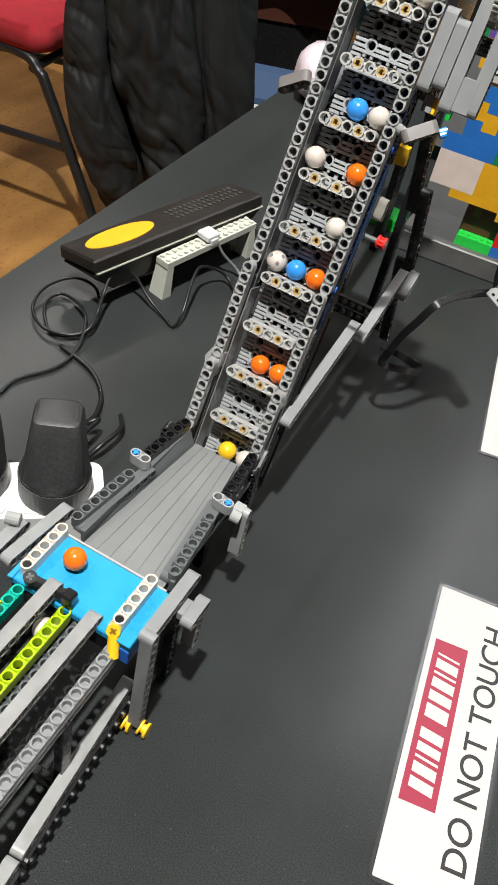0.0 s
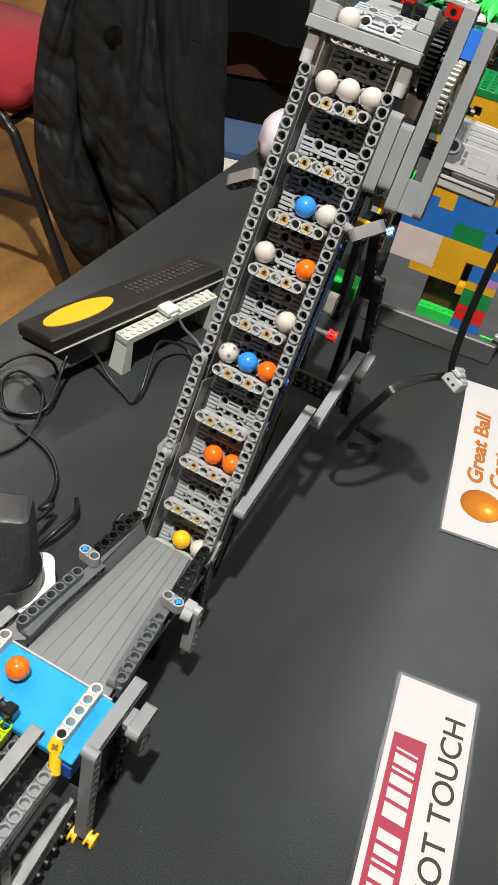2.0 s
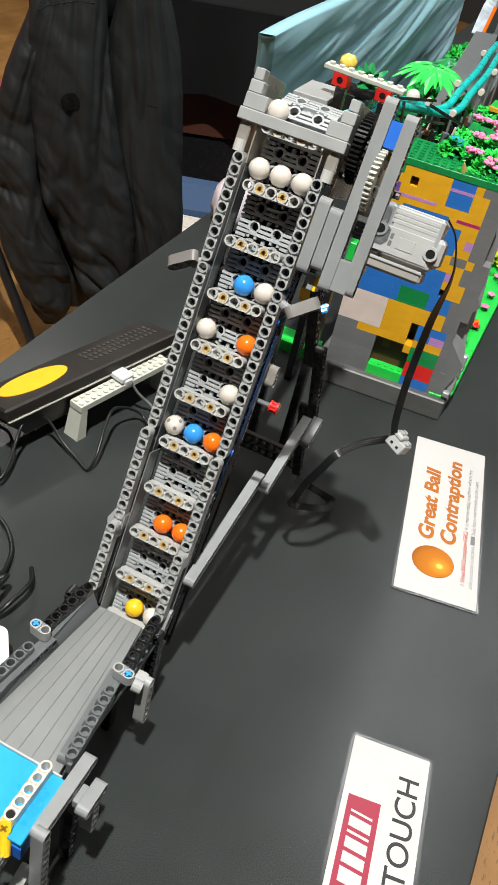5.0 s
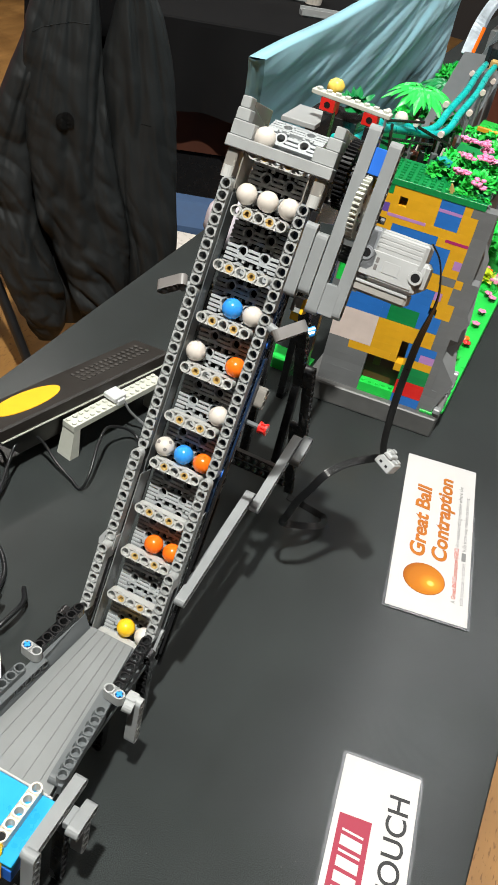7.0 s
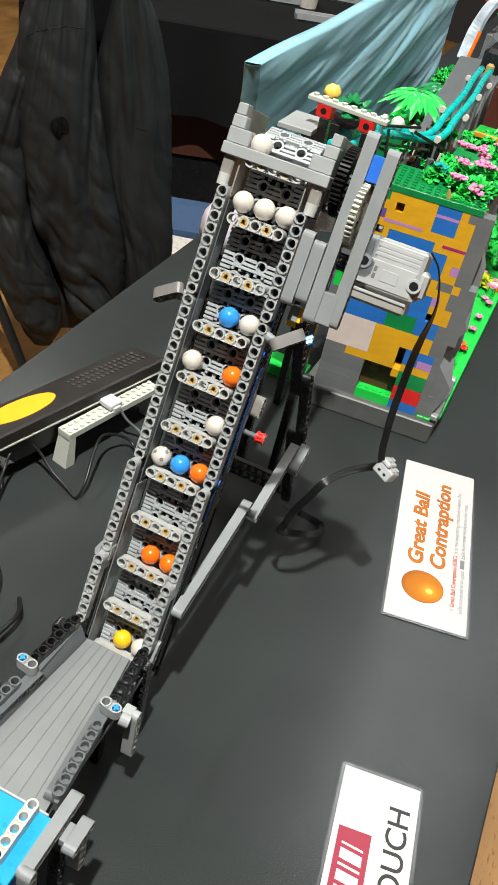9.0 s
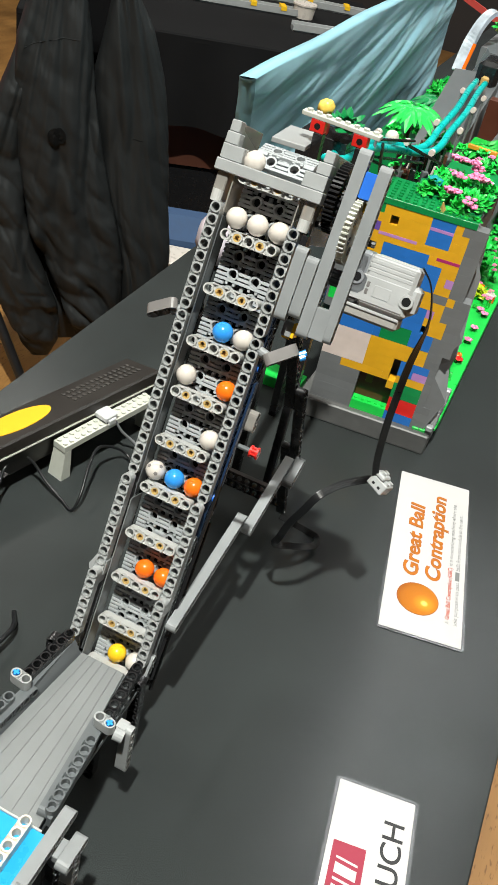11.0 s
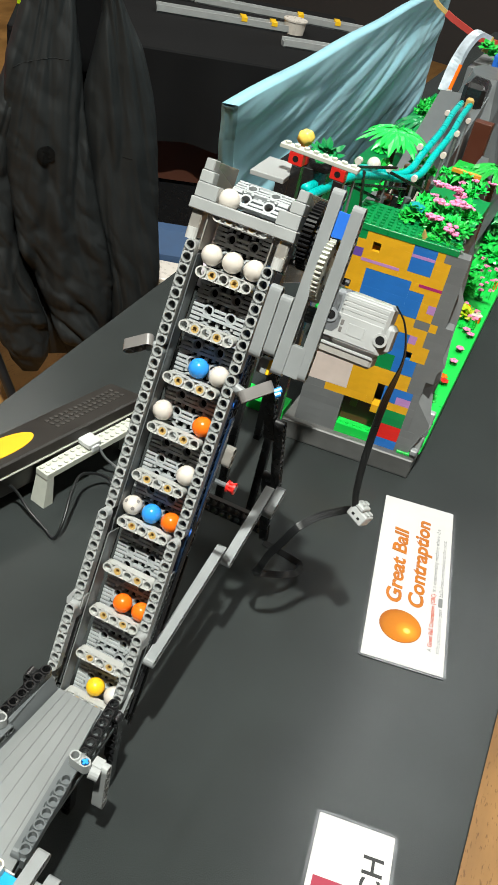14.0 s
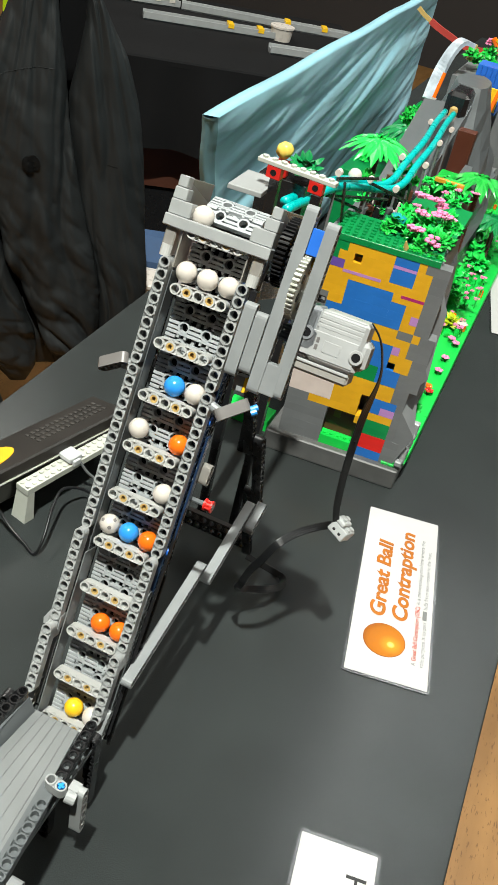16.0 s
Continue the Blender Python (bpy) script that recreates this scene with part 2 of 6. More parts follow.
def add_grain(m, dark):
    """Long dark pores and worn streaks along Y."""
    nt = m.node_tree
    b = nt.nodes["Principled BSDF"]
    src = b.inputs["Base Color"].links[0].from_socket
    tc = [n for n in nt.nodes if n.type == "TEX_COORD"][0]
    for sc, lo, hi, most in (((24, 3.5, 1), 0.36, 0.62, 0.30), ((260, 60, 1), 0.33, 0.40, 0.75), ((9, 1.1, 1), 0.35, 0.70, 0.30)):
        mp = nt.nodes.new("ShaderNodeMapping")
        mp.inputs["Scale"].default_value = sc
        nt.links.new(tc.outputs["Object"], mp.inputs[0])
        n = nt.nodes.new("ShaderNodeTexNoise")
        n.inputs["Scale"].default_value, n.inputs["Detail"].default_value = 1.0, 4
        nt.links.new(mp.outputs[0], n.inputs["Vector"])
        r = nt.nodes.new("ShaderNodeMapRange")
        r.inputs[1].default_value, r.inputs[2].default_value, r.inputs[3].default_value, r.inputs[4].default_value = lo, hi, most, 0
        nt.links.new(n.outputs["Fac"], r.inputs[0])
        mix = nt.nodes.new("ShaderNodeMix")
        mix.data_type = "RGBA"
        nt.links.new(r.outputs[0], mix.inputs[0])
        nt.links.new(src, mix.inputs[6])
        mix.inputs[7].default_value = (*dark, 1)
        src = mix.outputs[2]
    nt.links.new(src, b.inputs["Base Color"])


add_grain(WOOD, (0.13, 0.055, 0.016))
WALL = material("hall_wall_paint", (0.030, 0.026, 0.025), 0.8, grain=0.1, scale=3)
CEIL = material("hall_ceiling_paint", (0.5, 0.48, 0.45), 0.9, scale=3)
solo("floor", box(-4, 4, -3.5, 6, TZ - 0.1, TZ), WOOD, label="worn honey-coloured wooden floor of the hall", category="floor", kind="structure")
for nm, b in (("wall_west", (-4.1, -4, -3.5, 6)), ("wall_east", (4, 4.1, -3.5, 6)), ("wall_north", (-4, 4, 6, 6.1)), ("wall_south", (-4, 4, -3.6, -3.5))):
    solo(nm, box(*b, TZ, 3.0), WALL, label="dim painted wall of the hall", category="wall", kind="structure")
solo("ceiling", box(-4, 4, -3.5, 6, 3.0, 3.1), CEIL, label="plain ceiling over the hall", category="ceiling", kind="structure")
EXH_X0, EXH_X1 = -0.28, 0.319
table = thing("exhibition_table", pose(0, 0, 0), "long trestle table under a black cloth", "table")
part("tablecloth_top", box(EXH_X0, EXH_X1, -0.9, 3.2, -0.02, 0.0, 0.0012), TABLECLOTH, table, "smooth black cloth stretched over the top")


# ---- the ball lift ----
SLOPE = 68.0
LIFT = Matrix.Translation((0.0265, 0, 0.362)) @ pose(0, 0, 0, SLOPE)
LIFT_INV = LIFT.inverted()
lift = thing("ball_lift", LIFT, "grey construction-toy conveyor lift leaning on a black strut", "toy machine")
RX = 0.0268
UP = (0, 0, 1)


def wbox(x0, x1, y0, y1, z0, z1, bevel=0.0004):
    return box(x0, x1, y0, y1, z0, z1, bevel)


def pin(parent, name, p, q, r, mat, label=""):
    """A round pin with a slotted, flanged end."""
    p, q = Vector(p), Vector(q)
    d = (q - p).normalized()
    bm = cyl(p, q, r, seg=14)
    cyl(q - d * 0.0008, q, r * 1.18, bm, 14)
    return part(name, bm, mat, parent, label)


for s in (-1, 1):
    x = s * RX
    for y0, z0, n in ((0.0, 0.0, 9), (-0.072, 0.0, 15), (-0.190, 0.0075, 11), (-0.262, 0.0150, 7)):
        stick(lift, "rail_beam", (x, y0, z0), (x, y0 - 1, z0), UP, n, LBG)
    # side walls under the rails
    side = DKBLUE if s > 0 else DBG
    stick(lift, "side_beam", (s * 0.0230, -0.000, -0.012), (s * 0.0230, -1, -0.012), (-s, 0, 0), 15, side, "dark beam under the rail")
    stick(lift, "side_beam", (s * 0.0230, -0.120, -0.012), (s * 0.0230, -1, -0.012), (-s, 0, 0), 13, side, "dark beam under the rail")
    stick(lift, "side_beam", (s * 0.0232, -0.216, -0.004), (s * 0.0232, -1, -0.004), (-s, 0, 0), 15, DBG)
    stick(lift, "side_beam", (s * 0.0234, -0.000, -0.0205), (s * 0.0234, -1, -0.0205), (-s, 0, 0), 15, BLACK)
    stick(lift, "side_beam", (s * 0.0234, -0.120, -0.0205), (s * 0.0234, -1, -0.0205), (-s, 0, 0), 15, BLACK)
    stick(lift, "side_beam", (s * 0.0236, -0.240, -0.0125), (s * 0.0236, -1, -0.0125), (-s, 0, 0), 13, BLACK)
    for k, z in ((1, -0.012), (6, -0.012), (11, -0.012), (17, -0.0205), (23, -0.012), (24, -0.0205), (30, -0.0125), (36, -0.0125), (38, -0.0125)):
        xi = s * 0.0232
        pin(lift, "pin", (xi, -0.008 * k, z), (s * 0.0318, -0.008 * k, z), 0.0027, BLUE if k in (1, 11, 23) else BLACK, "blue connector pin" if k in (1, 11, 23) else "")
    # outer truss bars beside the lower half
    part("side_bar", cyl((s * 0.0325, -0.150, -0.012), (s * 0.0325, -0.330, -0.006), 0.0014, seg=8), BLACK, lift)
    part("side_bar", cyl((s * 0.0320, -0.205, -0.020), (s * 0.0320, -0.345, -0.016), 0.0014, seg=8), BLACK, lift)
    if s < 0:
        part("guide_panel", wbox(-0.0223, -0.0216, -0.345, -0.205, -0.0175, -0.0008, 0.0002), MLG, lift, "smooth grey inner guide panel")
        part("guide_panel", wbox(-0.0223, -0.0216, -0.200, -0.004, -0.0175, -0.0040, 0.0002), DBG, lift, "smooth dark grey inner guide panel")

# wedge pieces where the rail steps forward
for s in (-1,):
    bm = bmesh.new()
    w = 0.0352
    a = [(s * 0.0226, -0.254), (s * 0.0306, -0.250), (s * w, -0.2605), (s * (w - 0.001), -0.2645), (s * 0.0226, -0.2645)]
    for z in (0.0055, -0.002):
        vs = [bm.verts.new((px, py, z)) for px, py in a]
        bm.faces.new(vs if z > 0 else vs[::-1])
    bm.verts.ensure_lookup_table()
    for i in range(5):
        j = (i + 1) % 5
        bm.faces.new((bm.verts[i], bm.verts[j], bm.verts[5 + j], bm.verts[5 + i]))
    part("step_wedge", bm, LBG, lift)


# chain of links with cross carriers
def link_mesh():
    bm = bmesh.new()
    w = 0.0196
    for a, b in ((-w, -w + 0.0030), (w - 0.0030, w), (-0.0013, 0.0013)):
        box(a, b, -0.0056, 0.0056, -0.0045, -0.0020, 0.0003, bm)
    box(-w, w, -0.0056, -0.0036, -0.0045, -0.0022, 0.0003, bm)
    for y, a, b in ((-0.0044, -w, w), (-0.0016, -w, -0.0105), (-0.0016, 0.0105, w), (-0.0016, -0.0045, 0.0045),
                    (0.0016, -w, -0.0118), (0.0016, 0.0118, w), (0.0016, -0.0042, 0.0042), (0.0046, -w, -0.0125), (0.0046, 0.0125, w)):
        box(a, b, y - 0.00105, y + 0.00105, -0.0032, 0.0, 0.0002, bm)
    for x in (-0.0082, 0.0082):
        n = 14
        rings = []
        for r, z in ((0.0042, -0.0046), (0.0042, 0.0001), (0.0029, 0.0001), (0.0027, -0.0046)):
            rings.append([bm.verts.new((x + r * math.cos(2 * math.pi * i / n), r * math.sin(2 * math.pi * i / n), z)) for i in range(n)])
        for ra, rb in zip(rings, rings[1:]):
            for i in range(n):
                bm.faces.new((ra[i], ra[(i + 1) % n], rb[(i + 1) % n], rb[i]))
        # hinge hooks
        box(x - 0.0036, x - 0.0016, 0.0044, 0.0064, -0.0040, -0.0004, 0.0002, bm)
        box(x + 0.0016, x + 0.0036, 0.0044, 0.0064, -0.0040, -0.0004, 0.0002, bm)
    return mesh_of(bm, "chain_link", CHAIN)


LINK = link_mesh()
# added black plate: gives the dark of the interior between the links
part("chain_shade_plate", wbox(-0.0200, 0.0200, -0.366, 0.028, -0.0290, -0.0262), BLACK, lift, "black plate for the dark inside behind the chain")
CHZ = -0.0185
for k in range(-3, 30):
    part("chain_link", LINK, None, lift, "", pose(0, -0.014 - 0.012 * k, CHZ))
# links that pass over the head wheel and go down behind
for k in range(1, 10):
    a = min(180, k * 30.0)
    yy, zz = 0.026 + 0.021 * math.sin(radians(a)), CHZ - 0.021 + 0.021 * math.cos(radians(a))
    if k > 6:
        yy, zz = 0.026 - 0.012 * (k - 6), CHZ - 0.042
    part("chain_link", LINK, None, lift, "", pose(0, yy, zz) @ pose(0, 0, 0, -a))
[part("chain_link", LINK, None, lift, "", pose(0, -0.014 - 0.012 * k, CHZ - 0.042, 180)) for k in range(0, 24)]


def half_bush(bm, x):
    n = 12
    rings = []
    for r, z in ((0.0027, -0.002), (0.0027, -0.0004), (0.0017, -0.0004), (0.0015, -0.005)):
        rings.append([bm.verts.new((x + r * math.cos(2 * math.pi * i / n), r * math.sin(2 * math.pi * i / n), z)) for i in range(n)])
    for ra, rb in zip(rings, rings[1:]):
        for i in range(n):
            bm.faces.new((ra[i], ra[(i + 1) % n], rb[(i + 1) % n], rb[i]))
    bm.faces.new(rings[-1])
    box(x - 0.0028, x - 0.0012, -0.0005, 0.0005, -0.0016, 0.0000, 0, bm)
    box(x + 0.0012, x + 0.0028, -0.0005, 0.0005, -0.0016, 0.0000, 0, bm)
    return bm


PINMESH = {x: mesh_of(half_bush(bmesh.new(), 0.0), "axle_pin", TAN) for x in (0,)}[0]


def carrier(y, dz=0.0, m0=Matrix()):
    c = stick(lift, "carrier_beam", (-0.016, y, -0.003 + dz), (1, y, -0.003 + dz), UP, 5, PALE, "pale grey five-hole carrier beam")
    c.matrix_basis = m0 @ c.matrix_basis
    for i in (1, 3):
        part("axle_pin", PINMESH, None, c, "tan axle pin", pose(i * M, 0, 0.0002))
    return c


for k in range(-1, 10):
    carrier(-0.014 - 0.036 * k)
# head box: cross bar, corner bricks, clear side panels
part("cross_bar", wbox(-0.0362, 0.0362, 0.0215, 0.0290, -0.011, -0.001, 0.0006), LBG, lift, "smooth light grey cross bar")
for s in (-1, 1):
    part("corner_brick", wbox(min(s * 0.0355, s * 0.0205), max(s * 0.0355, s * 0.0205), 0.0291, 0.0385, -0.012, -0.003, 0.0005), LBG, lift)
    part("corner_brick", wbox(min(s * 0.0355, s * 0.0265), max(s * 0.0355, s * 0.0265), 0.0386, 0.0460, -0.013, -0.004, 0.0005), LBG, lift)
    part("corner_brick", wbox(min(s * 0.0350, s * 0.0285), max(s * 0.0350, s * 0.0285), 0.0461, 0.0535, -0.014, -0.005, 0.0006), LBG, lift)
    part("panel_post", wbox(min(s * 0.0262, s * 0.0340), max(s * 0.0262, s * 0.0340), 0.0040, 0.0214, -0.0100, -0.0040, 0.0008), SMOKE, lift, "smoky clear panel post")
    part("inner_panel", wbox(min(s * 0.0222, s * 0.0232), max(s * 0.0222, s * 0.0232), -0.002, 0.0290, -0.0240, -0.0050, 0.0002), SMOKE, lift, "smoky clear inner panel")
    part("post_cap", cyl((s * 0.0300, 0.0030, -0.0055), (s * 0.0300, 0.0105, -0.0055), 0.0038, seg=16), PALE, lift)
    part("side_panel", wbox(min(s * 0.0325, s * 0.0340), max(s * 0.0325, s * 0.0340), -0.004, 0.0530, -0.062, -0.0145, 0.0003), SMOKE, lift, "smoky clear side panel")
    # sloping grey deflector behind the corner bricks
    bm = bmesh.new()
    v = [bm.verts.new(c) for c in ((s * 0.0345, 0.0535, -0.0052), (s * 0.0345, 0.0400, -0.060), (s * 0.0315, 0.0400, -0.060), (s * 0.0315, 0.0535, -0.0052),
                                   (s * 0.0345, 0.0290, -0.0121), (s * 0.0345, 0.0250, -0.060), (s * 0.0315, 0.0250, -0.060), (s * 0.0315, 0.0290, -0.0121))]
    for f in ((0, 1, 2, 3), (4, 7, 6, 5), (0, 4, 5, 1), (3, 2, 6, 7), (0, 3, 7, 4), (1, 5, 6, 2)):
        bm.faces.new([v[i] for i in f])
    part("side_wall", bm, MLG, lift)

# exit chute behind the head
CH = thing("exit_chute", Matrix.Translation((0.004, 0.190, 0.358)) @ pose(0, 0, 0, -4, 0, 4), "light grey toy chute behind the head of the lift", "toy chute")
part("chute_floor", wbox(-0.034, -0.006, -0.030, 0.020, -0.004, 0.0), LBG, CH)
part("chute_leg", wbox(-0.012, -0.004, 0.012, 0.020, -0.3535, -0.0041), BLACK, CH)


# head wheel: black toothed sprocket
def toothed(r0, r1, teeth, w, spokes=0, hub=0.005):
    """A toothed wheel round X."""
    bm = bmesh.new()
    prof = []
    for i in range(teeth):
        for f, r in ((0.0, r0), (0.28, r0), (0.40, r1), (0.68, r1), (0.80, r0)):
            a = 2 * math.pi * (i + f) / teeth
            prof.append((r * math.cos(a), r * math.sin(a)))
    n = len(prof)
    rin = r0 * 0.86
    sets = []
    for x, rr in ((-w / 2, None), (w / 2, None)):
        sets.append([bm.verts.new((x, a, b)) for a, b in prof])
        sets.append([bm.verts.new((x, a * rin / math.hypot(a, b), b * rin / math.hypot(a, b))) for a, b in prof])
    o1, i1, o2, i2 = sets
    for i in range(n):
        j = (i + 1) % n
        bm.faces.new((o1[i], o1[j], o2[j], o2[i]))
        bm.faces.new((i1[i], i2[i], i2[j], i1[j]))
        bm.faces.new((o1[i], i1[i], i1[j], o1[j]))
        bm.faces.new((o2[i], o2[j], i2[j], i2[i]))
    cyl((-w / 2, 0, 0), (w / 2, 0, 0), hub, bm, 16)
    for k in range(spokes):
        a = 2 * math.pi * k / spokes
        box(-w * 0.3, w * 0.3, hub * 0.8, rin * 1.02, -0.0022, 0.0022, 0.0003, bm, Matrix.Rotation(a, 4, "X"))
    return bm


GEAR_Y, GEAR_Z = 0.0130, -0.0105
part("sprocket_wheel", toothed(0.0206, 0.0223, 46, 0.0066, 0, 0.0178), BLACK, lift, "black ribbed sprocket wheel", pose(0.0415, 0.029, -0.0245))
part("sprocket_rim", toothed(0.0185, 0.0200, 30, 0.0050, 0, 0.0161), BLACK, lift, "", pose(0.0485, 0.025, -0.0250))
part("drive_gear", toothed(0.0188, 0.0208, 40, 0.0042, 0, 0.0163), OLDGREY, lift, "large light grey toothed gear", pose(0.0590, GEAR_Y, GEAR_Z))
for k in range(6):
    a = 2 * math.pi * k / 6
    gy, gz = GEAR_Y + 0.0115 * math.cos(a), GEAR_Z + 0.0115 * math.sin(a)
    # black disc on the solid gear, coloured as the dark of a hole
    part("gear_hole_shade", cyl((0.0570, gy, gz), (0.0613, gy, gz), 0.0030, seg=14), BLACK, lift)
part("small_gear", toothed(0.0040, 0.0055, 12, 0.0072, 0, 0.0039), DBG, lift, "", pose(0.0578, -0.017, -0.0195))
part("axle", cyl((0.020, 0.010, -0.0195), (0.074, 0.010, -0.0195), 0.0022, seg=8), BLACK, lift)
part("axle", cyl((-0.030, 0.026, -0.0495), (0.060, 0.026, -0.0495), 0.0022, seg=8), BLACK, lift)

# two long arms that carry the motor
for x0, y0 in ((0.0525, 0.0575), (0.0678, 0.0515)):
    stick(lift, "arm_beam", (x0, y0, -0.0050), (x0, -1, -0.0050), (1, 0, 0), 15 if x0 < 0.06 else 14, MLG, "medium grey beam standing on edge").matrix_basis.translation.x += 0.0039
part("arm_spacer", wbox(0.0565, 0.0667, -0.0560, -0.0360, -0.0090, -0.0012), MLG, lift)
part("spacer_brick", wbox(0.0566, 0.0667, 0.0330, 0.0490, -0.0120, -0.0016), BLUE, lift, "bright blue spacer brick")
part("spacer_pin", cyl((0.0560, 0.0290, -0.010), (0.0640, 0.0290, -0.010), 0.0028, seg=12), YELLOW, lift, "yellow pin")
stick(lift, "arm_bracket", (0.0362, -0.0080, 0.0), (0.0362, -1, 0.0), (1, 0, 0), 6, MLG).matrix_basis.translation.x += 0.0042
stick(lift, "arm_bracket", (0.0442, -0.0120, -0.002), (0.0442, -1, -0.002), (1, 0, 0), 5, MLG).matrix_basis.translation.x += 0.0042
part("bracket_block", wbox(0.0320, 0.0365, -0.0080, 0.0020, -0.0090, -0.0008), BLACK, lift)
part("bracket_shoe", wbox(0.0375, 0.0440, -0.062, -0.052, -0.020, -0.010), MLG, lift, "small grey block with a yellow side")
part("bracket_chip", wbox(0.0441, 0.0462, -0.062, -0.052, -0.020, -0.010), YELLOW, lift, "yellow end of the block")

# motor
motor = part("motor", wbox(0.0765, 0.1085, -0.0265, 0.0062, -0.0300, -0.0065, 0.0022), material("motor_light_grey", (0.37, 0.375, 0.375), 0.28), lift, "light grey electric motor housing")
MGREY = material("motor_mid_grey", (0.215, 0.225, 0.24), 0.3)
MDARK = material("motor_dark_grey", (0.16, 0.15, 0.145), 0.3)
MTR = motor.data.materials[0]
part("motor_face", wbox(0.0665, 0.0775, -0.0268, 0.0062, -0.0290, -0.0075, 0.0022), MGREY, motor, "mid grey gearbox end")
for i in range(4):
    part("motor_rib", wbox(0.0775, 0.1060, 0.0036 - i * 0.0028, 0.0058 - i * 0.0028, -0.0068 - (0.0012 if i == 0 else 0), -0.0063 - (0.0012 if i == 0 else 0), 0.0002), MTR, motor)
part("motor_plate", wbox(0.0715, 0.1060, -0.0235, -0.0072, -0.0068, -0.0058, 0.0004), MTR, motor)
# the darker, warmer greys below carry the shade on the motor's lower side
part("motor_belly", wbox(0.0700, 0.1060, -0.0350, -0.0266, -0.0290, -0.0088, 0.0016), material("motor_underside_shade", (0.30, 0.285, 0.265), 0.3), motor, "rounded underside of the motor in a shaded grey")
part("motor_belly_end", wbox(0.0655, 0.0699, -0.0340, -0.0246, -0.0290, -0.0092, 0.0010), MDARK, motor, "end of the underside in a darker shaded grey")
part("motor_ridge", wbox(0.0705, 0.1056, -0.0292, -0.0270, -0.0090, -0.0078, 0.0005), MTR, motor)
part("motor_tail", wbox(0.1060, 0.1130, -0.0230, -0.0050, -0.0270, -0.0080, 0.0025), MTR, motor)
for mx, my in ((0.0725, -0.0105), (0.1065, -0.0150)):
    bm = bmesh.new()
    n = 18
    rings = []
    for r, z in ((0.0046, -0.0060), (0.0044, -0.0048), (0.0029, -0.0048), (0.0026, -0.0090)):
        rings.append([bm.verts.new((mx + r * math.cos(2 * math.pi * i / n), my + r * math.sin(2 * math.pi * i / n), z)) for i in range(n)])
    for ra, rb in zip(rings, rings[1:]):
        for i in range(n):
            bm.faces.new((ra[i], ra[(i + 1) % n], rb[(i + 1) % n], rb[i]))
    part("screw_boss", bm, MTR if mx > 0.09 else MGREY, motor)
    # solid black plug gives the dark inside the boss
    part("boss_hole_shade", cyl((mx, my, -0.0075), (mx, my, -0.0050), 0.00275, seg=16), BLACK, motor)
for yy in (-0.0125, -0.0170):
    # thin dark slab in place of a shaded slot
    part("vent_slot_shade", wbox(0.0798, 0.0818, yy - 0.0017, yy + 0.0017, -0.0060, -0.0055, 0.0002), MDARK, motor)
bm = bmesh.new()
gv = [bm.verts.new((x, y, -0.00565)) for x, y in ((0.0695, 0.0030), (0.0752, 0.0030), (0.0752, -0.0065), (0.0790, -0.0095), (0.0790, -0.0165), (0.0762, -0.0200), (0.0695, -0.0200))]
bm.faces.new(gv)
bmesh.ops.solidify(bm, geom=bm.faces[:], thickness=0.0006)
part("gearbox_panel", bm, MGREY, motor, "mid grey gearbox panel")
part("raised_badge", wbox(0.0850, 0.0960, -0.0190, -0.0115, -0.0060, -0.0055, 0.0003), MTR, motor, "small raised rectangular badge")

# brackets that stick out at the sides
stick(lift, "bracket_beam", (-0.0350, -0.0720, -0.0020), (-0.0530, -0.0835, -0.0060), (-0.20, -0.88, 0.25), 3, MDARK, "short grey beam sticking out")
part("bracket_tube", cyl((-0.0250, -0.0685, -0.0065), (-0.0365, -0.0725, -0.0065), 0.0036, seg=14), MLG, lift)
stick(lift, "bracket_beam", (0.0410, -0.0810, -0.0010), (0.0560, -0.0685, -0.0090), (0.55, -0.80, 0.15), 3, MDARK, "short grey beam sticking out")
part("bracket_tube", cyl((0.0290, -0.0755, -0.004), (0.0400, -0.0785, -0.004), 0.0034, seg=14), MLG, lift)
part("bracket_pin", cyl((0.0560, -0.0712, -0.0055), (0.0588, -0.0690, -0.0070), 0.0021, seg=10), BLUEB, lift, "blue connector pin")
part("bracket_pin", cyl((0.0545, -0.0697, -0.0082), (0.0580, -0.0668, -0.0100), 0.0023, seg=10), BLUEB, lift, "blue connector pin")
# switch rod with a red bush
part("red_bush", toothed(0.0030, 0.0036, 8, 0.0040, 0, 0.0022), RED, lift, "small red bush", pose(0.0455, -0.1450, -0.0200))
part("red_bush_flange", cyl((0.0472, -0.1450, -0.0200), (0.0486, -0.1450, -0.0200), 0.0043, seg=14), RED, lift)
part("red_bush_flange", cyl((0.0424, -0.1450, -0.0200), (0.0438, -0.1450, -0.0200), 0.0043, seg=14), RED, lift)
part("bush_axle", cyl((0.0300, -0.1450, -0.0200), (0.0490, -0.1450, -0.0200), 0.0018, seg=8), DBG, lift)
stick(lift, "side_lever", (0.0395, -0.122, -0.022), (0.0395, -0.2, -0.022), (1, 0, 0), 2, SMOKE, "clear lever beside the rail")
part("side_rail", wbox(0.0318, 0.0335, -0.175, -0.098, -0.016, -0.010), DKBLUE, lift, "dark blue strip")


# ---- braces and rear struts (world axes, moved into the lift's own axes) ----
def strut(name, p, q, face, n, mat, label=""):
    ob = stick(lift, name, p, q, face, n, mat, label)
    ob.matrix_basis = LIFT_INV @ along(p, q, face)
    return ob


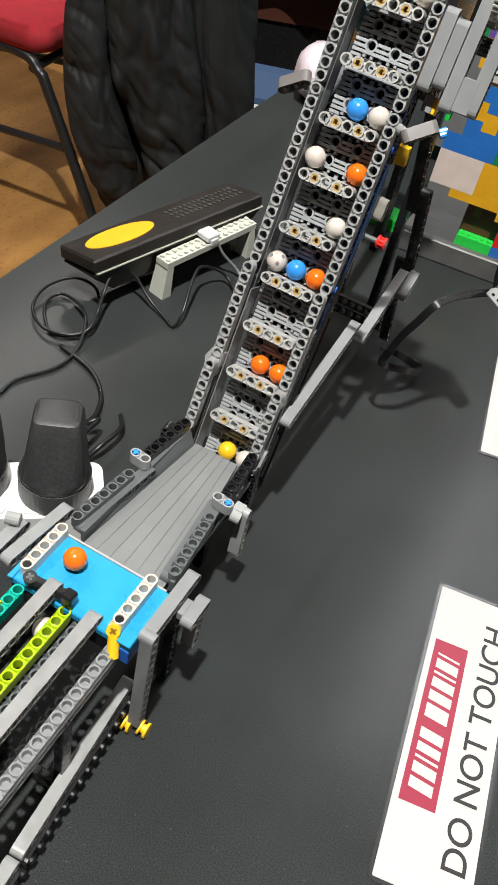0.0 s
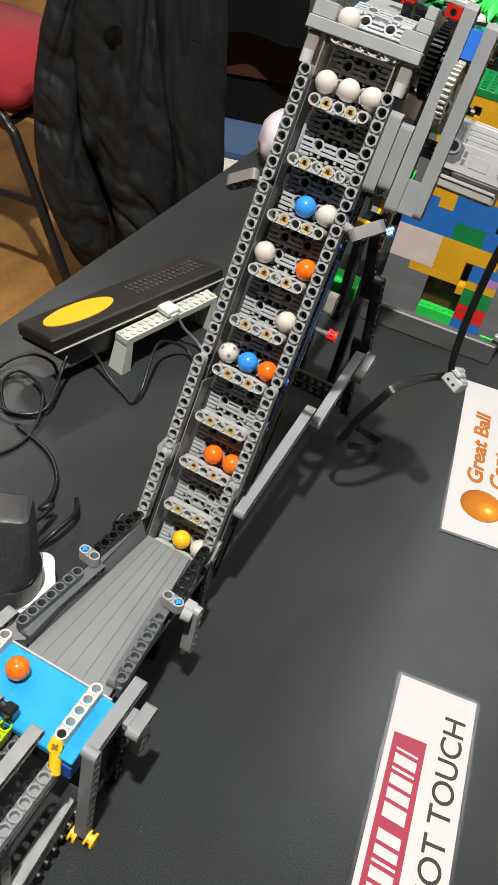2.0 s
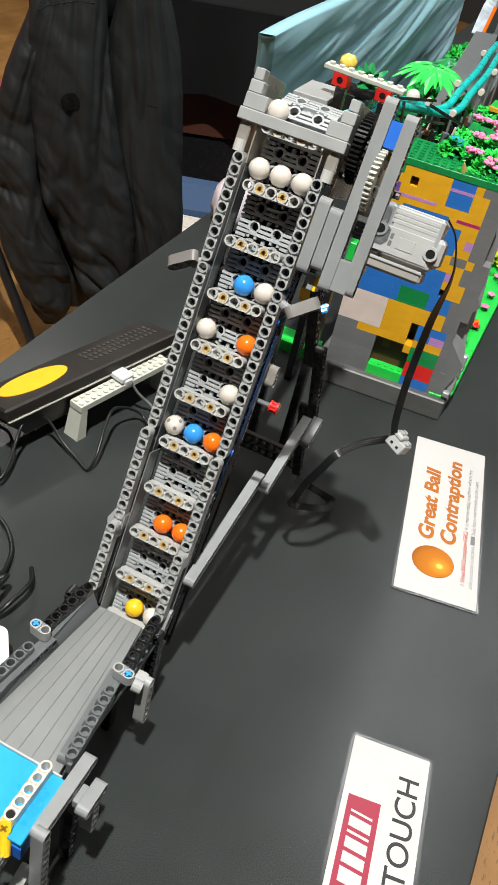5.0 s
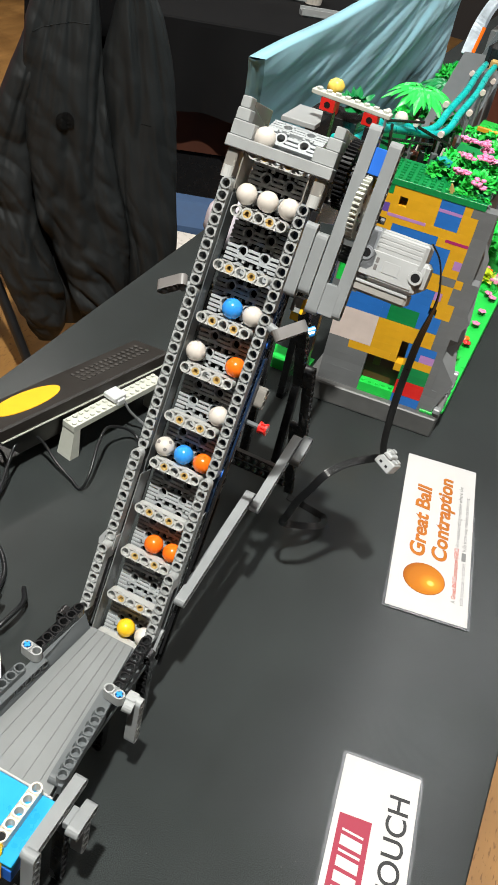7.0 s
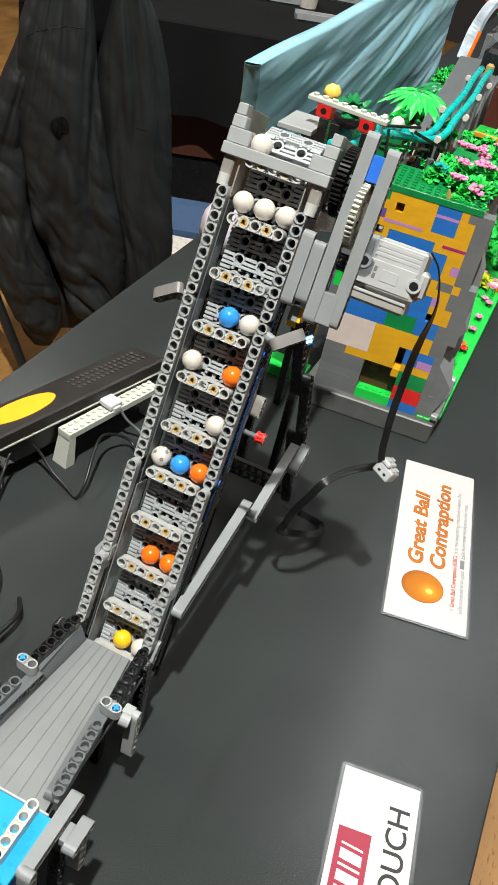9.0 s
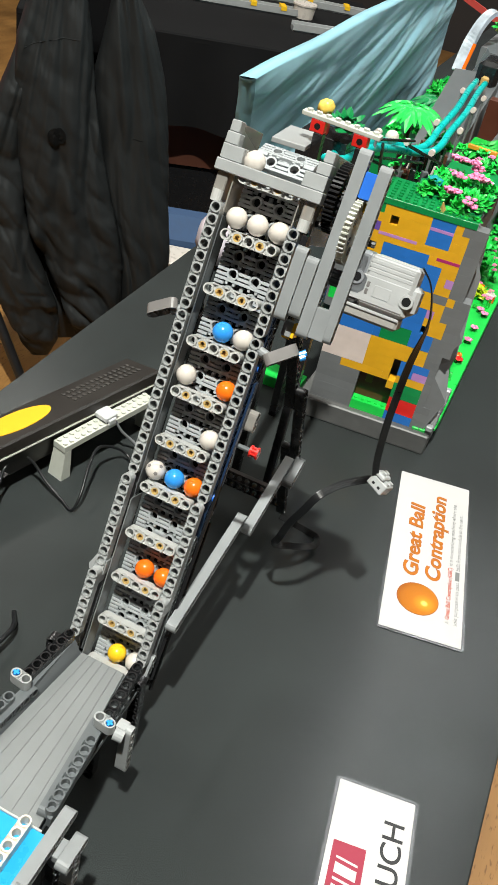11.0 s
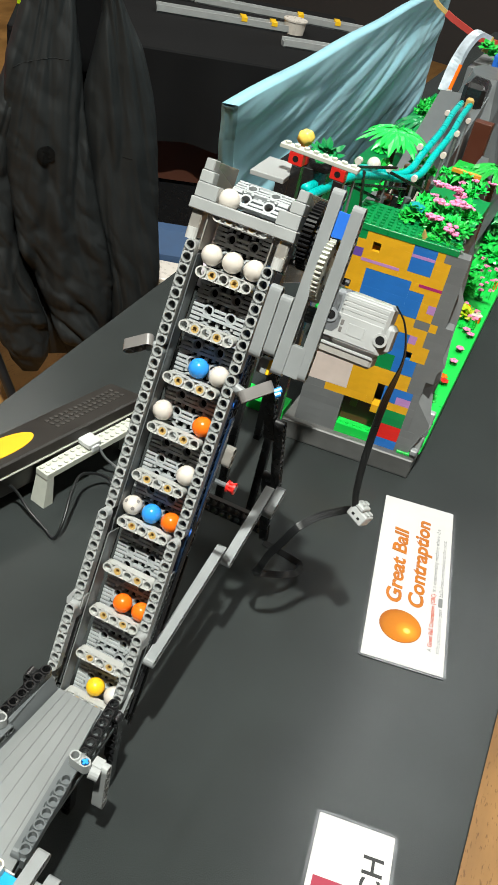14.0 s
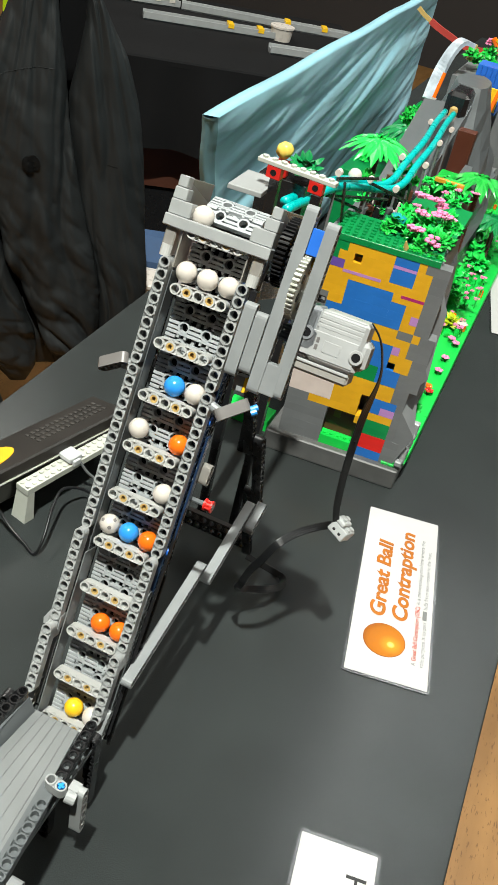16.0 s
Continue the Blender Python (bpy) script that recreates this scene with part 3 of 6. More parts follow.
strut("brace_beam", (0.0668, -0.106, 0.103), (0.0668, 0.024, 0.1235), (1, 0, 0), 15, MLG, "grey brace beam on edge")
strut("brace_beam", (0.0750, 0.000, 0.1160), (0.0750, 0.082, 0.1340), (1, 0, 0), 11, MLG, "grey brace beam on edge")
strut("brace_beam", (0.0832, 0.060, 0.1260), (0.0832, 0.082, 0.1330), (1, 0, 0), 4, MLG)
for s in (-1, 1):
    x = 0.0265 + s * 0.040
    strut("rear_strut", (x, 0.030, 0.285), (x, 0.072, 0.185), (1, 0, 0), 13, BLACK, "black strut beam")
    strut("rear_strut", (x + s * 0.0082, 0.060, 0.215), (x + s * 0.0082, 0.106, 0.105), (1, 0, 0), 15, BLACK, "black strut beam")
    strut("rear_strut", (x, 0.094, 0.135), (x, 0.148, 0.006), (1, 0, 0), 16, BLACK, "black strut beam")
for y, z, n in ((0.128, 0.050, 9), (0.133, 0.036, 9)):
    strut("cross_beam", (-0.006, y, z), (1, y, z), (0, -1, 0.3), n, material("black_worn_beam", (0.03, 0.024, 0.022), 0.4) if z > 0.04 else BLACK, "dark cross beam with holes")
strut("head_frame", (0.062, 0.012, 0.300), (0.062, 0.040, 0.300), (1, 0, 0), 4, BLACK)
# front feet under the lower end
for s in (-1, 1):
    x = 0.0265 + s * 0.0345
    strut("foot_post", (x, -0.148, 0.082), (x, -0.148, -1), (0, -1, 0), 10, BLACK)
    strut("bearing_plate", (x - s * 0.002, -0.118, 0.075), (x - s * 0.002, -0.150, 0.030), (s, 0, 0), 7, MLG, "grey bearing beam at the lower end")

BALLS = {c: ball_mesh("ball", m) for c, m in (("white", WHITE), ("orange", ORANGE), ("blue", BLUEB), ("yellow", YELLOW))}
SPOT = material("grey_print", (0.22, 0.2, 0.19), 0.4)
DIMPLE = material("mould_mark", (0.55, 0.5, 0.46), 0.5)


def put_ball(color, m, where="on a carrier of the lift"):
    ob = solo("ball", BALLS[color], m=m, label=color + " plastic ball resting " + where, category="ball", group="small plastic balls")
    a, b = random.random() * 360, random.random() * 80 + 10
    d = Matrix.Rotation(radians(a), 3, "Z") @ Matrix.Rotation(radians(b), 3, "X") @ Vector((0, 0, 1))
    part("mould_mark", cyl(d * 0.0067, d * 0.00706, 0.0007, seg=8), DIMPLE if color == "white" else BALLS[color].materials[0], ob)
    return ob


for row, cols in ((-1, "w.."), (0, "www"), (2, ".bw"), (3, "w.o"), (4, "..w"), (5, "sbo"), (7, ".oo"), (9, ".yw")):
    for i, c in enumerate(cols):
        if c == ".":
            continue
        nm = {"w": "white", "s": "white", "b": "blue", "o": "orange", "y": "yellow"}[c]
        ob = put_ball(nm, LIFT @ pose(-0.0150 + 0.0152 * i, -0.014 - 0.036 * row + 0.0112, -0.0112 + 0.0004 * (i - 1)))
        if c == "s":
            tagged(ob, "white plastic ball with grey football patches, on a carrier")
            for k in range(11):
                th, ph = math.acos(1 - 2 * (k + 0.5) / 11), k * 2.39996
                d = Vector((math.sin(th) * math.cos(ph), math.sin(th) * math.sin(ph), math.cos(th)))
                part("printed_patch", cyl(d * 0.0060, d * 0.00706, 0.0016, seg=5, r2=0.00155), SPOT, ob)


# ---- ramp ----
ramp = thing("ball_ramp", pose(0, 0, 0), "grey tiled toy ramp that feeds balls into the lift", "toy machine")
XL0, XL1, XR0, XR1 = 0.0035, 0.0140, 0.0630, 0.0478   # edges of the tiled floor, low end and high end
YA, YB = -0.268, -0.142
RZA, RZB = 0.0845, 0.0795
NS = 6
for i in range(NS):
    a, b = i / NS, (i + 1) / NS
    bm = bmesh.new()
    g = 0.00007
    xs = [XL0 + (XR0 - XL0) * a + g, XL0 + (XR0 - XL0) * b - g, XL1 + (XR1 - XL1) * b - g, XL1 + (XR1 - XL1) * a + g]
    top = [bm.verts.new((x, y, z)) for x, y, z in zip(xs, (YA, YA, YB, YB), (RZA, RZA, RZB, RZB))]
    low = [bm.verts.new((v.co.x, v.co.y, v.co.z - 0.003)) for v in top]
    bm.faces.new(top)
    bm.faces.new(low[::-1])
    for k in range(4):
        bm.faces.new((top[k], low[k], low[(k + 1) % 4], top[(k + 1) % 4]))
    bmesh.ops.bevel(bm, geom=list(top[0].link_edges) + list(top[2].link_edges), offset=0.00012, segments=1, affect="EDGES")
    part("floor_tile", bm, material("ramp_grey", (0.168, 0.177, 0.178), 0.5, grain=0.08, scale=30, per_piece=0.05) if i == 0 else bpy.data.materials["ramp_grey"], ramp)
part("floor_base", wbox(0.0040, 0.0620, YA + 0.003, YB + 0.002, 0.072, 0.0762), DBG, ramp)
for s, xa, xb, xin0, xin1 in ((-1, -0.0065, -0.0010, XL0, XL1), (1, 0.0640, 0.0600, XR0, XR1)):
    stick(ramp, "side_beam", (xa, -0.253, 0.0945), (xb, -0.205, 0.0945), UP, 7, DBG, "grey seven-hole side beam")
    stick(ramp, "side_beam", (xa, -0.253, 0.0860), (xb, -0.205, 0.0860), (s, 0, 0), 9, DBG)
    stick(ramp, "guide_beam", (xb - s * 0.000, -0.184, 0.0950), (xin1 - s * (-0.0095), -0.140, 0.0965), UP, 6, BLACK, "black six-hole guide beam")
    # dark inner wall
    bm = bmesh.new()
    pts = [(xin0 - s * (-0.0004), YA + 0.010, RZA - 0.004), (xin1 + s * 0.0004, YB, RZB - 0.004), (xin1 + s * 0.0062, YB, RZB + 0.010), (xin0 + s * 0.0010, YA + 0.010, RZA + 0.0055)]
    vs = [bm.verts.new(p) for p in pts] + [bm.verts.new((p[0] + s * 0.0030, p[1], p[2])) for p in pts]
    for f in ((0, 1, 2, 3), (4, 7, 6, 5), (0, 4, 5, 1), (1, 5, 6, 2), (2, 6, 7, 3), (3, 7, 4, 0)):
        bm.faces.new([vs[i] for i in f])
    part("inner_wall", bm, DBG, ramp)
    cx = xb + s * 0.0010
    c = stick(ramp, "clip_beam", (cx - 0.004, -0.1905, 0.0985), (cx + 0.004, -0.1915, 0.0985), UP, 2, LBG, "short light grey two-hole beam")
    bx = 8e-3 if s > 0 else 0.0
    part("blue_axle", box(bx - 0.0023, bx + 0.0023, -0.0008, 0.0008, -0.001, 0.0006, 0, box(bx - 0.0008, bx + 0.0008, -0.0023, 0.0023, -0.001, 0.0005)), BLUEB, c, "blue cross axle end")
    if s > 0:
        part("clip_sleeve", cyl((cx + s * 0.0070, -0.1900, 0.0880), (cx + s * 0.0135, -0.1890, 0.0870), 0.0042, seg=14), LBG, ramp)
    if s > 0:
        stick(ramp, "ramp_leg", (cx + s * 0.0175, -0.1835, 0.0880), (cx + s * 0.0175, -0.1835, 0.0), (s, 0, 0), 6, LBG if s > 0 else MLG, "light grey leg beam")
    if s > 0:
        part("leg_cap", wbox(cx + s * 0.0175 - 0.0115, cx + s * 0.0175 - 0.0042, -0.1872, -0.1798, 0.0850, 0.0915), LBG, ramp)
    stick(ramp, "prop_beam", (xb - s * 0.012, -0.1800, 0.0700), (xb - s * 0.012, -0.1800, 0.0), (0, -1, 0), 9, BLACK)
    stick(ramp, "under_beam", (xa - s * 0.004, -0.25, 0.070), (xb - s * 0.004, -0.150, 0.066), (s, 0, 0), 13, BLACK)

# ---- tray ----
tray = thing("ball_tray", pose(0, 0, 0), "bright blue toy tray on grey legs before the ramp", "toy machine")
part("deck", wbox(-0.0115, 0.0715, -0.3115, -0.2695, 0.0900, 0.0955, 0.0008), AZURE, tray, "bright blue smooth deck")
part("deck_lip", wbox(-0.0020, 0.0680, -0.2694, -0.2681, 0.0846, 0.0958, 0.0003), PALE, tray, "pale grey strip between deck and ramp")
part("deck_edge", wbox(0.0625, 0.0715, -0.3125, -0.2700, 0.0956, 0.0966, 0.0004), AZURE, tray)
part("deck_edge", wbox(-0.0115, -0.0080, -0.3125, -0.2700, 0.0956, 0.0966, 0.0004), AZURE, tray)
part("deck_skirt", wbox(0.0600, 0.0712, -0.3120, -0.2720, 0.0780, 0.0899, 0.0004), BLUE, tray, "darker blue beam under the deck")
part("deck_skirt", wbox(-0.0100, 0.0590, -0.3110, -0.3040, 0.0780, 0.0899, 0.0004), BLACK, tray)
for x in (-0.0045, 0.0585):
    stick(tray, "stop_beam", (x, -0.3035, 0.1030), (x, -0.2, 0.1030), UP, 5, CREAMW, "cream five-hole stop beam")
    part("stop_pin", cyl((x, -0.3035, 0.0950), (x, -0.3035, 0.1024), 0.0024, seg=12), BLACK, tray)
stick(tray, "edge_beam", (0.0805, -0.3035, 0.1010), (0.0805, -0.2, 0.1010), (1, 0, 0), 7, MLG, "grey beam on edge")
stick(tray, "edge_beam", (0.0925, -0.2780, 0.0935), (0.0925, -0.2, 0.0935), (1, 0, 0), 3, MLG)
part("edge_block", wbox(0.0806, 0.0846, -0.2780, -0.2660, 0.0905, 0.0965), MLG, tray)
stick(tray, "edge_leg", (0.0925, -0.2700, 0.0880), (0.0925, -0.2700, 0.0), (1, 0, 0), 4, MLG, "short grey beam hanging down")
stick(tray, "tray_leg", (0.0780, -0.2660, 0.0920), (0.0780, -0.2660, 0.0), (1, 0, 0), 12, BLACK, "black leg beam")
stick(tray, "edge_beam", (-0.0225, -0.3020, 0.0950), (-0.0185, -0.2600, 0.0950), (-1, 0, 0), 7, MLG)
stick(tray, "edge_beam", (-0.0330, -0.3100, 0.0940), (-0.0330, -0.2, 0.0940), (-1, 0, 0), 5, MLG)
part("edge_tube", cyl((-0.0360, -0.2830, 0.1010), (-0.0280, -0.2800, 0.1010), 0.0040, seg=14), LBG, tray)
stick(tray, "tray_leg", (0.0835, -0.3060, 0.1060), (0.0835, -0.3060, 0.0), (1, 0, 0), 13, MLG, "long grey leg beam")
stick(tray, "tray_leg", (-0.0360, -0.3060, 0.1000), (-0.0360, -0.3060, 0.0), (-1, 0, 0), 13, MLG)
for x0, x1, y in ((0.0740, 0.0765, -0.3085), (0.0838, 0.0870, -0.3060)):
    bm = cyl((x0 - 0.0012, y, 0.0058), (x0 + 0.0004, y, 0.0056), 0.0050, seg=16)
    cyl((x0, y, 0.0058), (x1 + 0.001, y, 0.0058), 0.0030, bm, 12)
    cyl((x1, y, 0.0058), (x1 + 0.0018, y, 0.0058), 0.0050, bm, 16)
    part("foot_bush", bm, YELLOW, tray, "yellow bush as a foot")

# ---- approach tracks of the module before the tray ----
track = thing("approach_track", pose(0, 0, 0), "bundle of long coloured toy beams leading to the tray", "toy machine")
GLASSY = material("clear_teal_plastic", (0.0, 0.42, 0.32), 0.15)
Y0 = -0.315


def run(name, x, z, face, mat, label="", y0=Y0, n=15):
    for k in range(2):
        y = y0 - k * n * M
        ob = stick(track, name, (x, y, z), (x, y - 1, z), face, n, mat, label)
        if face[0]:
            ob.matrix_basis.translation.x += 0.0039 * face[0]


run("track_beam", -0.0020, 0.0935, UP, GLASSY, "teal beam")
run("track_beam", 0.0170, 0.1030, (1, 0, 0), WORN_DIMG, "light grey beam on edge", Y0 + 0.008)
run("track_beam", 0.0290, 0.0965, UP, LIME, "lime green beam", Y0 + 0.002)
run("track_beam", 0.0375, 0.0880, UP, DBG, "dark grey beam", Y0 + 0.006)
run("track_beam", 0.0455, 0.0985, (1, 0, 0), WORN_DIMG, "light grey beam on edge", Y0 + 0.006)
run("track_beam", 0.0620, 0.0905, UP, MLG, "medium grey beam", Y0 + 0.000)
run("track_beam", 0.0620, 0.0825, (1, 0, 0), MLG, "", Y0 - 0.002)
run("track_rod", 0.0560, 0.0800, UP, BLACK, "", Y0 - 0.004)
run("track_rod", 0.0255, 0.0700, UP, BLACK, "", Y0 - 0.004)
run("track_rod", 0.0110, 0.0800, UP, BLACK, "", Y0 - 0.004)
for k in range(2):
    ya, yb = Y0 + 0.020 - k * 0.12, Y0 - 0.100 - k * 0.12
    xa, xb = 0.0640 + k * 0.0085, 0.0725 + k * 0.0085
    stick(track, "low_beam", (xa + 0.004, ya, 0.0240), (xb + 0.004, yb, 0.0240), (1, 0, 0), 15, WORN_DIMG, "light grey beam on edge near the cloth")
    stick(track, "low_beam", (xa + 0.006, ya, 0.0150), (xb + 0.006, yb, 0.0150), (1, 0, 0), 15, BLACK, "black studded beam")
for k in range(16):
    part("side_stud", cyl((0.0690 + k * 0.00056, Y0 + 0.014 - k * M, 0.0150), (0.0722 + k * 0.00056, Y0 + 0.014 - k * M, 0.0150), 0.0024, seg=10), BLACK, track)
for x, y in ((0.0640, -0.36), (0.0190, -0.36), (0.0640, -0.43), (0.0190, -0.43)):
    part("track_leg", wbox(x - 0.003, x + 0.003, y - 0.004, y + 0.004, 0.0, 0.080), BLACK, track)
part("cross_rod", wbox(-0.01, 0.074, -0.366, -0.360, 0.004, 0.012), BLACK, track)
# connectors at the ends


def connector(p, q, axis, mat, label=""):
    """An angle connector: two hubs with cross holes joined by a thinner neck."""
    p, q, axis = Vector(p), Vector(q), Vector(axis).normalized()
    bm = cyl(p, q, 0.0034, seg=14)
    for c in (p,):
        cyl(c - axis * 0.0038, c + axis * 0.0038, 0.0040, bm, 18)
    ob = part("angle_connector", bm, mat, track, label)
    for c in (p,):
        m = along(c + axis * 0.0038, c + axis * 0.01, axis.orthogonal())
        part("cross_hole", box(-0.0004, 0.0003, -0.0022, 0.0022, -0.0007, 0.0007, 0, box(-0.0004, 0.0003, -0.0007, 0.0007, -0.0022, 0.0022)), DBG if mat is BLACK else BROWNISH, ob, "", m)


# darkened yellow: the shade of the cross hole as a colour
BROWNISH = material("shaded_hole_yellow", (0.30, 0.16, 0.01), 0.5)
connector((0.0030, -0.3095, 0.1010), (0.0275, -0.3080, 0.1030), (0.05, -0.25, 1), BLACK)
part("connector_block", wbox(0.0245, 0.0318, -0.3120, -0.3040, 0.0985, 0.1068, 0.0012), BLACK, track)
connector((0.0585, -0.3080, 0.0985), (0.0645, -0.3170, 0.0865), (0.30, -0.75, 0.60), YELLOW, "yellow angle connector")
part("end_ring", cyl((-0.0100, -0.330, 0.0925), (-0.0030, -0.330, 0.0925), 0.0042, seg=14), YELLOW, track, "yellow bush")
put_ball("white", pose(0.0232, -0.3230, 0.0850), "between the approach beams")
put_ball("orange", pose(0.0150, -0.2850, 0.1026), "on the blue tray")


# ---- cards on the cloth ----
PAPER = material("white_card", (0.475, 0.465, 0.46), 0.5, grain=0.015, spec=0.2)
LAMIN = material("clear_laminate", (0.030, 0.032, 0.033), 0.20, grain=0.05, spec=0.45)
PINK = material("printed_pink_red", (0.285, 0.035, 0.060), 0.35, grain=0.03, spec=0.15)
INK = material("printed_dark_grey", (0.035, 0.035, 0.036), 0.4, spec=0.15)
INK2 = material("printed_mid_grey", (0.16, 0.16, 0.16), 0.4, spec=0.15)
RUST = material("printed_red_brown", (0.38, 0.05, 0.015), 0.4, spec=0.15)
ORINK = material("printed_orange", (0.37, 0.110, 0.006), 0.4, grain=0.05, spec=0.15)


def rounded_plate(w, h, r, z0, z1, seg=5):
    bm = bmesh.new()
    prof = []
    for cx, cy, a0 in ((w / 2 - r, h / 2 - r, 0), (-w / 2 + r, h / 2 - r, 90), (-w / 2 + r, -h / 2 + r, 180), (w / 2 - r, -h / 2 + r, 270)):
        for i in range(seg + 1):
            a = radians(a0 + 90 * i / seg)
            prof.append((cx + r * math.cos(a), cy + r * math.sin(a)))
    top = [bm.verts.new((x, y, z1)) for x, y in prof]
    low = [bm.verts.new((x, y, z0)) for x, y in prof]
    bm.faces.new(top)
    bm.faces.new(low[::-1])
    for i in range(len(prof)):
        bm.faces.new((top[i], low[i], low[(i + 1) % len(prof)], top[(i + 1) % len(prof)]))
    return bm


def lettering(text, width, height, x, y, z, mat, parent, name="lettering", shear=0.0, bold=0.0, label=""):
    """Printed text with its lower left corner at (x, y), fitted to a width and a capital height."""
    cu = bpy.data.curves.new(name, "FONT")
    cu.body, cu.size, cu.shear, cu.offset = text, 1.0, shear, bold
    tmp = bpy.data.objects.new(name, cu)
    scene.collection.objects.link(tmp)
    dg = bpy.context.evaluated_depsgraph_get()
    me = bpy.data.meshes.new_from_object(tmp.evaluated_get(dg))
    bpy.data.objects.remove(tmp)
    xs = [v.co.x for v in me.vertices]
    x0, x1 = min(xs), max(xs)
    for v in me.vertices:
        v.co = Vector(((v.co.x - x0) / (x1 - x0) * width, v.co.y / 0.70 * height, 0))
    me.materials.clear()
    me.materials.append(mat)
    ob = new(name, me)
    ob.parent = parent
    ob.matrix_basis = pose(x, y, z)
    return tagged(ob, label)


def laminated(name, center, angle, w, h, label):
    c = thing(name, pose(*center, 0, 0, angle), label, "sign")
    part("laminate", rounded_plate(w + 0.001, h + 0.001, 0.004, 0, 0.0006), LAMIN, c, "clear laminate border")
    part("sheet", rounded_plate(w - 0.0046, h - 0.0044, 0.0006, 0.0006, 0.0009, 1), PAPER, c, "glossy white printed sheet")
    return c


# long side runs along the card's own X
dnt = laminated("warning_sign", (0.2565, -0.1905, 0.0004), 98.6, 0.2290, 0.0630, "white laminated sign lying on the black cloth, reading DO NOT TOUCH")
part("logo_panel", wbox(-0.0615, 0.0640, 0.0010, 0.0250, 0.0009, 0.0011, 0), PINK, dnt, "pink-red logo panel")
# slanted plain bars where the logo stands
x = -0.0540
for wd in (9.4, 9.4, 4.4, 8.6, 9.6, 0, 12.0, 9.6, 9.6, 4.4, 9.6, 4.2):
    wd = wd / 1000 * 1.12
    if wd:
        for a, b in ((0.0004, wd - 0.0026),):
            bm = box(x + a, x + b, 0.0050, 0.0210, 0.0011, 0.00125)
            for v in bm.verts:
                v.co.x += 0.16 * (v.co.y - 0.005)
            part("logo_bar", bm, PAPER, dnt)
    x += wd or 0.0055
lettering("DO NOT TOUCH", 0.1840, 0.0152, -0.0925, -0.0234, 0.0011, INK, dnt, bold=0.008, label="dark grey capital letters")

gbc = laminated("information_card", (0.2065, 0.1995, 0.0004), 100.7, 0.2370, 0.0810, "white laminated card about a ball contraption lying on the cloth")
OREDGE = material("printed_brown_edge", (0.23, 0.055, 0.004), 0.4, spec=0.15)
for mat, bold, z in ((OREDGE, 0.034, 0.0011), (ORINK, 0.021, 0.00125)):
    lettering("Great Ball", 0.1100, 0.0145, -0.0420, 0.0085, z, mat, gbc, bold=bold, shear=0.12, label="bold orange letters with a brown edge")
    lettering("Contraption", 0.1310, 0.0145, -0.0410, -0.0135, z, mat, gbc, bold=bold, shear=0.12, label="bold orange letters with a brown edge")
part("printed_ball_rim", cyl((-0.0705, 0.0055, 0.0009), (-0.0705, 0.0055, 0.0011), 0.0203, seg=48), OREDGE, gbc)


def printed_ball_ink():
    """A printed shiny ball: light yellow spot, orange body, brown edge."""
    m = material("printed_ball", (0.37, 0.108, 0.003), 0.4, spec=0.15)
    nt = m.node_tree
    tc = [n for n in nt.nodes if n.type == "TEX_COORD"][0]
    mp = nt.nodes.new("ShaderNodeMapping")
    mp.inputs["Location"].default_value = (0.0745 / 0.030, 0.0010 / 0.030, -0.0012 / 0.030)
    mp.inputs["Scale"].default_value = (1 / 0.030,) * 3
    g = nt.nodes.new("ShaderNodeTexGradient")
    g.gradient_type = "SPHERICAL"
    ramp = nt.nodes.new("ShaderNodeValToRGB")
    e = ramp.color_ramp.elements
    e[0].position, e[0].color = 0.05, (0.22, 0.055, 0.002, 1)
    e[1].position, e[1].color = 0.96, (0.86, 0.62, 0.16, 1)
    for p, c in ((0.30, (0.37, 0.115, 0.003, 1)), (0.62, (0.42, 0.135, 0.004, 1)), (0.86, (0.58, 0.24, 0.012, 1))):
        x = e.new(p)
        x.color = c
    nt.links.new(tc.outputs["Object"], mp.inputs[0])
    nt.links.new(mp.outputs[0], g.inputs[0])
    nt.links.new(g.outputs["Fac"], ramp.inputs[0])
    nt.links.new(ramp.outputs[0], nt.nodes["Principled BSDF"].inputs["Base Color"])
    return m


part("printed_ball", cyl((-0.0705, 0.0055, 0.0011), (-0.0705, 0.0055, 0.0012), 0.0197, seg=48), printed_ball_ink(), gbc, "printed shiny orange ball")
lettering("A", 0.0032, 0.0042, -0.0910, -0.0255, 0.0011, INK2, gbc)
lettering("Great Ball Contraption (GBC)", 0.0700, 0.0042, -0.0855, -0.0255, 0.0011, RUST, gbc, bold=0.02, label="small red-brown letters")
lettering("is a mesmerizing machine where the", 0.0960, 0.0042, -0.0125, -0.0255, 0.0011, INK2, gbc, label="small grey letters")
lettering("sole purpose is to pass", 0.0570, 0.0042, -0.0910, -0.0330, 0.0011, INK2, gbc, label="small grey letters")
part("text_bar", wbox(-0.0315, -0.0195, -0.0330, -0.0288, 0.0009, 0.0011, 0), INK2, gbc)
lettering("balls from one module to the next.", 0.0850, 0.0042, -0.0170, -0.0330, 0.0011, INK2, gbc, label="small grey letters")
laminated("information_card", (0.2070, 0.9460, 0.0004), 101, 0.2370, 0.0810, "white laminated card farther along the cloth")

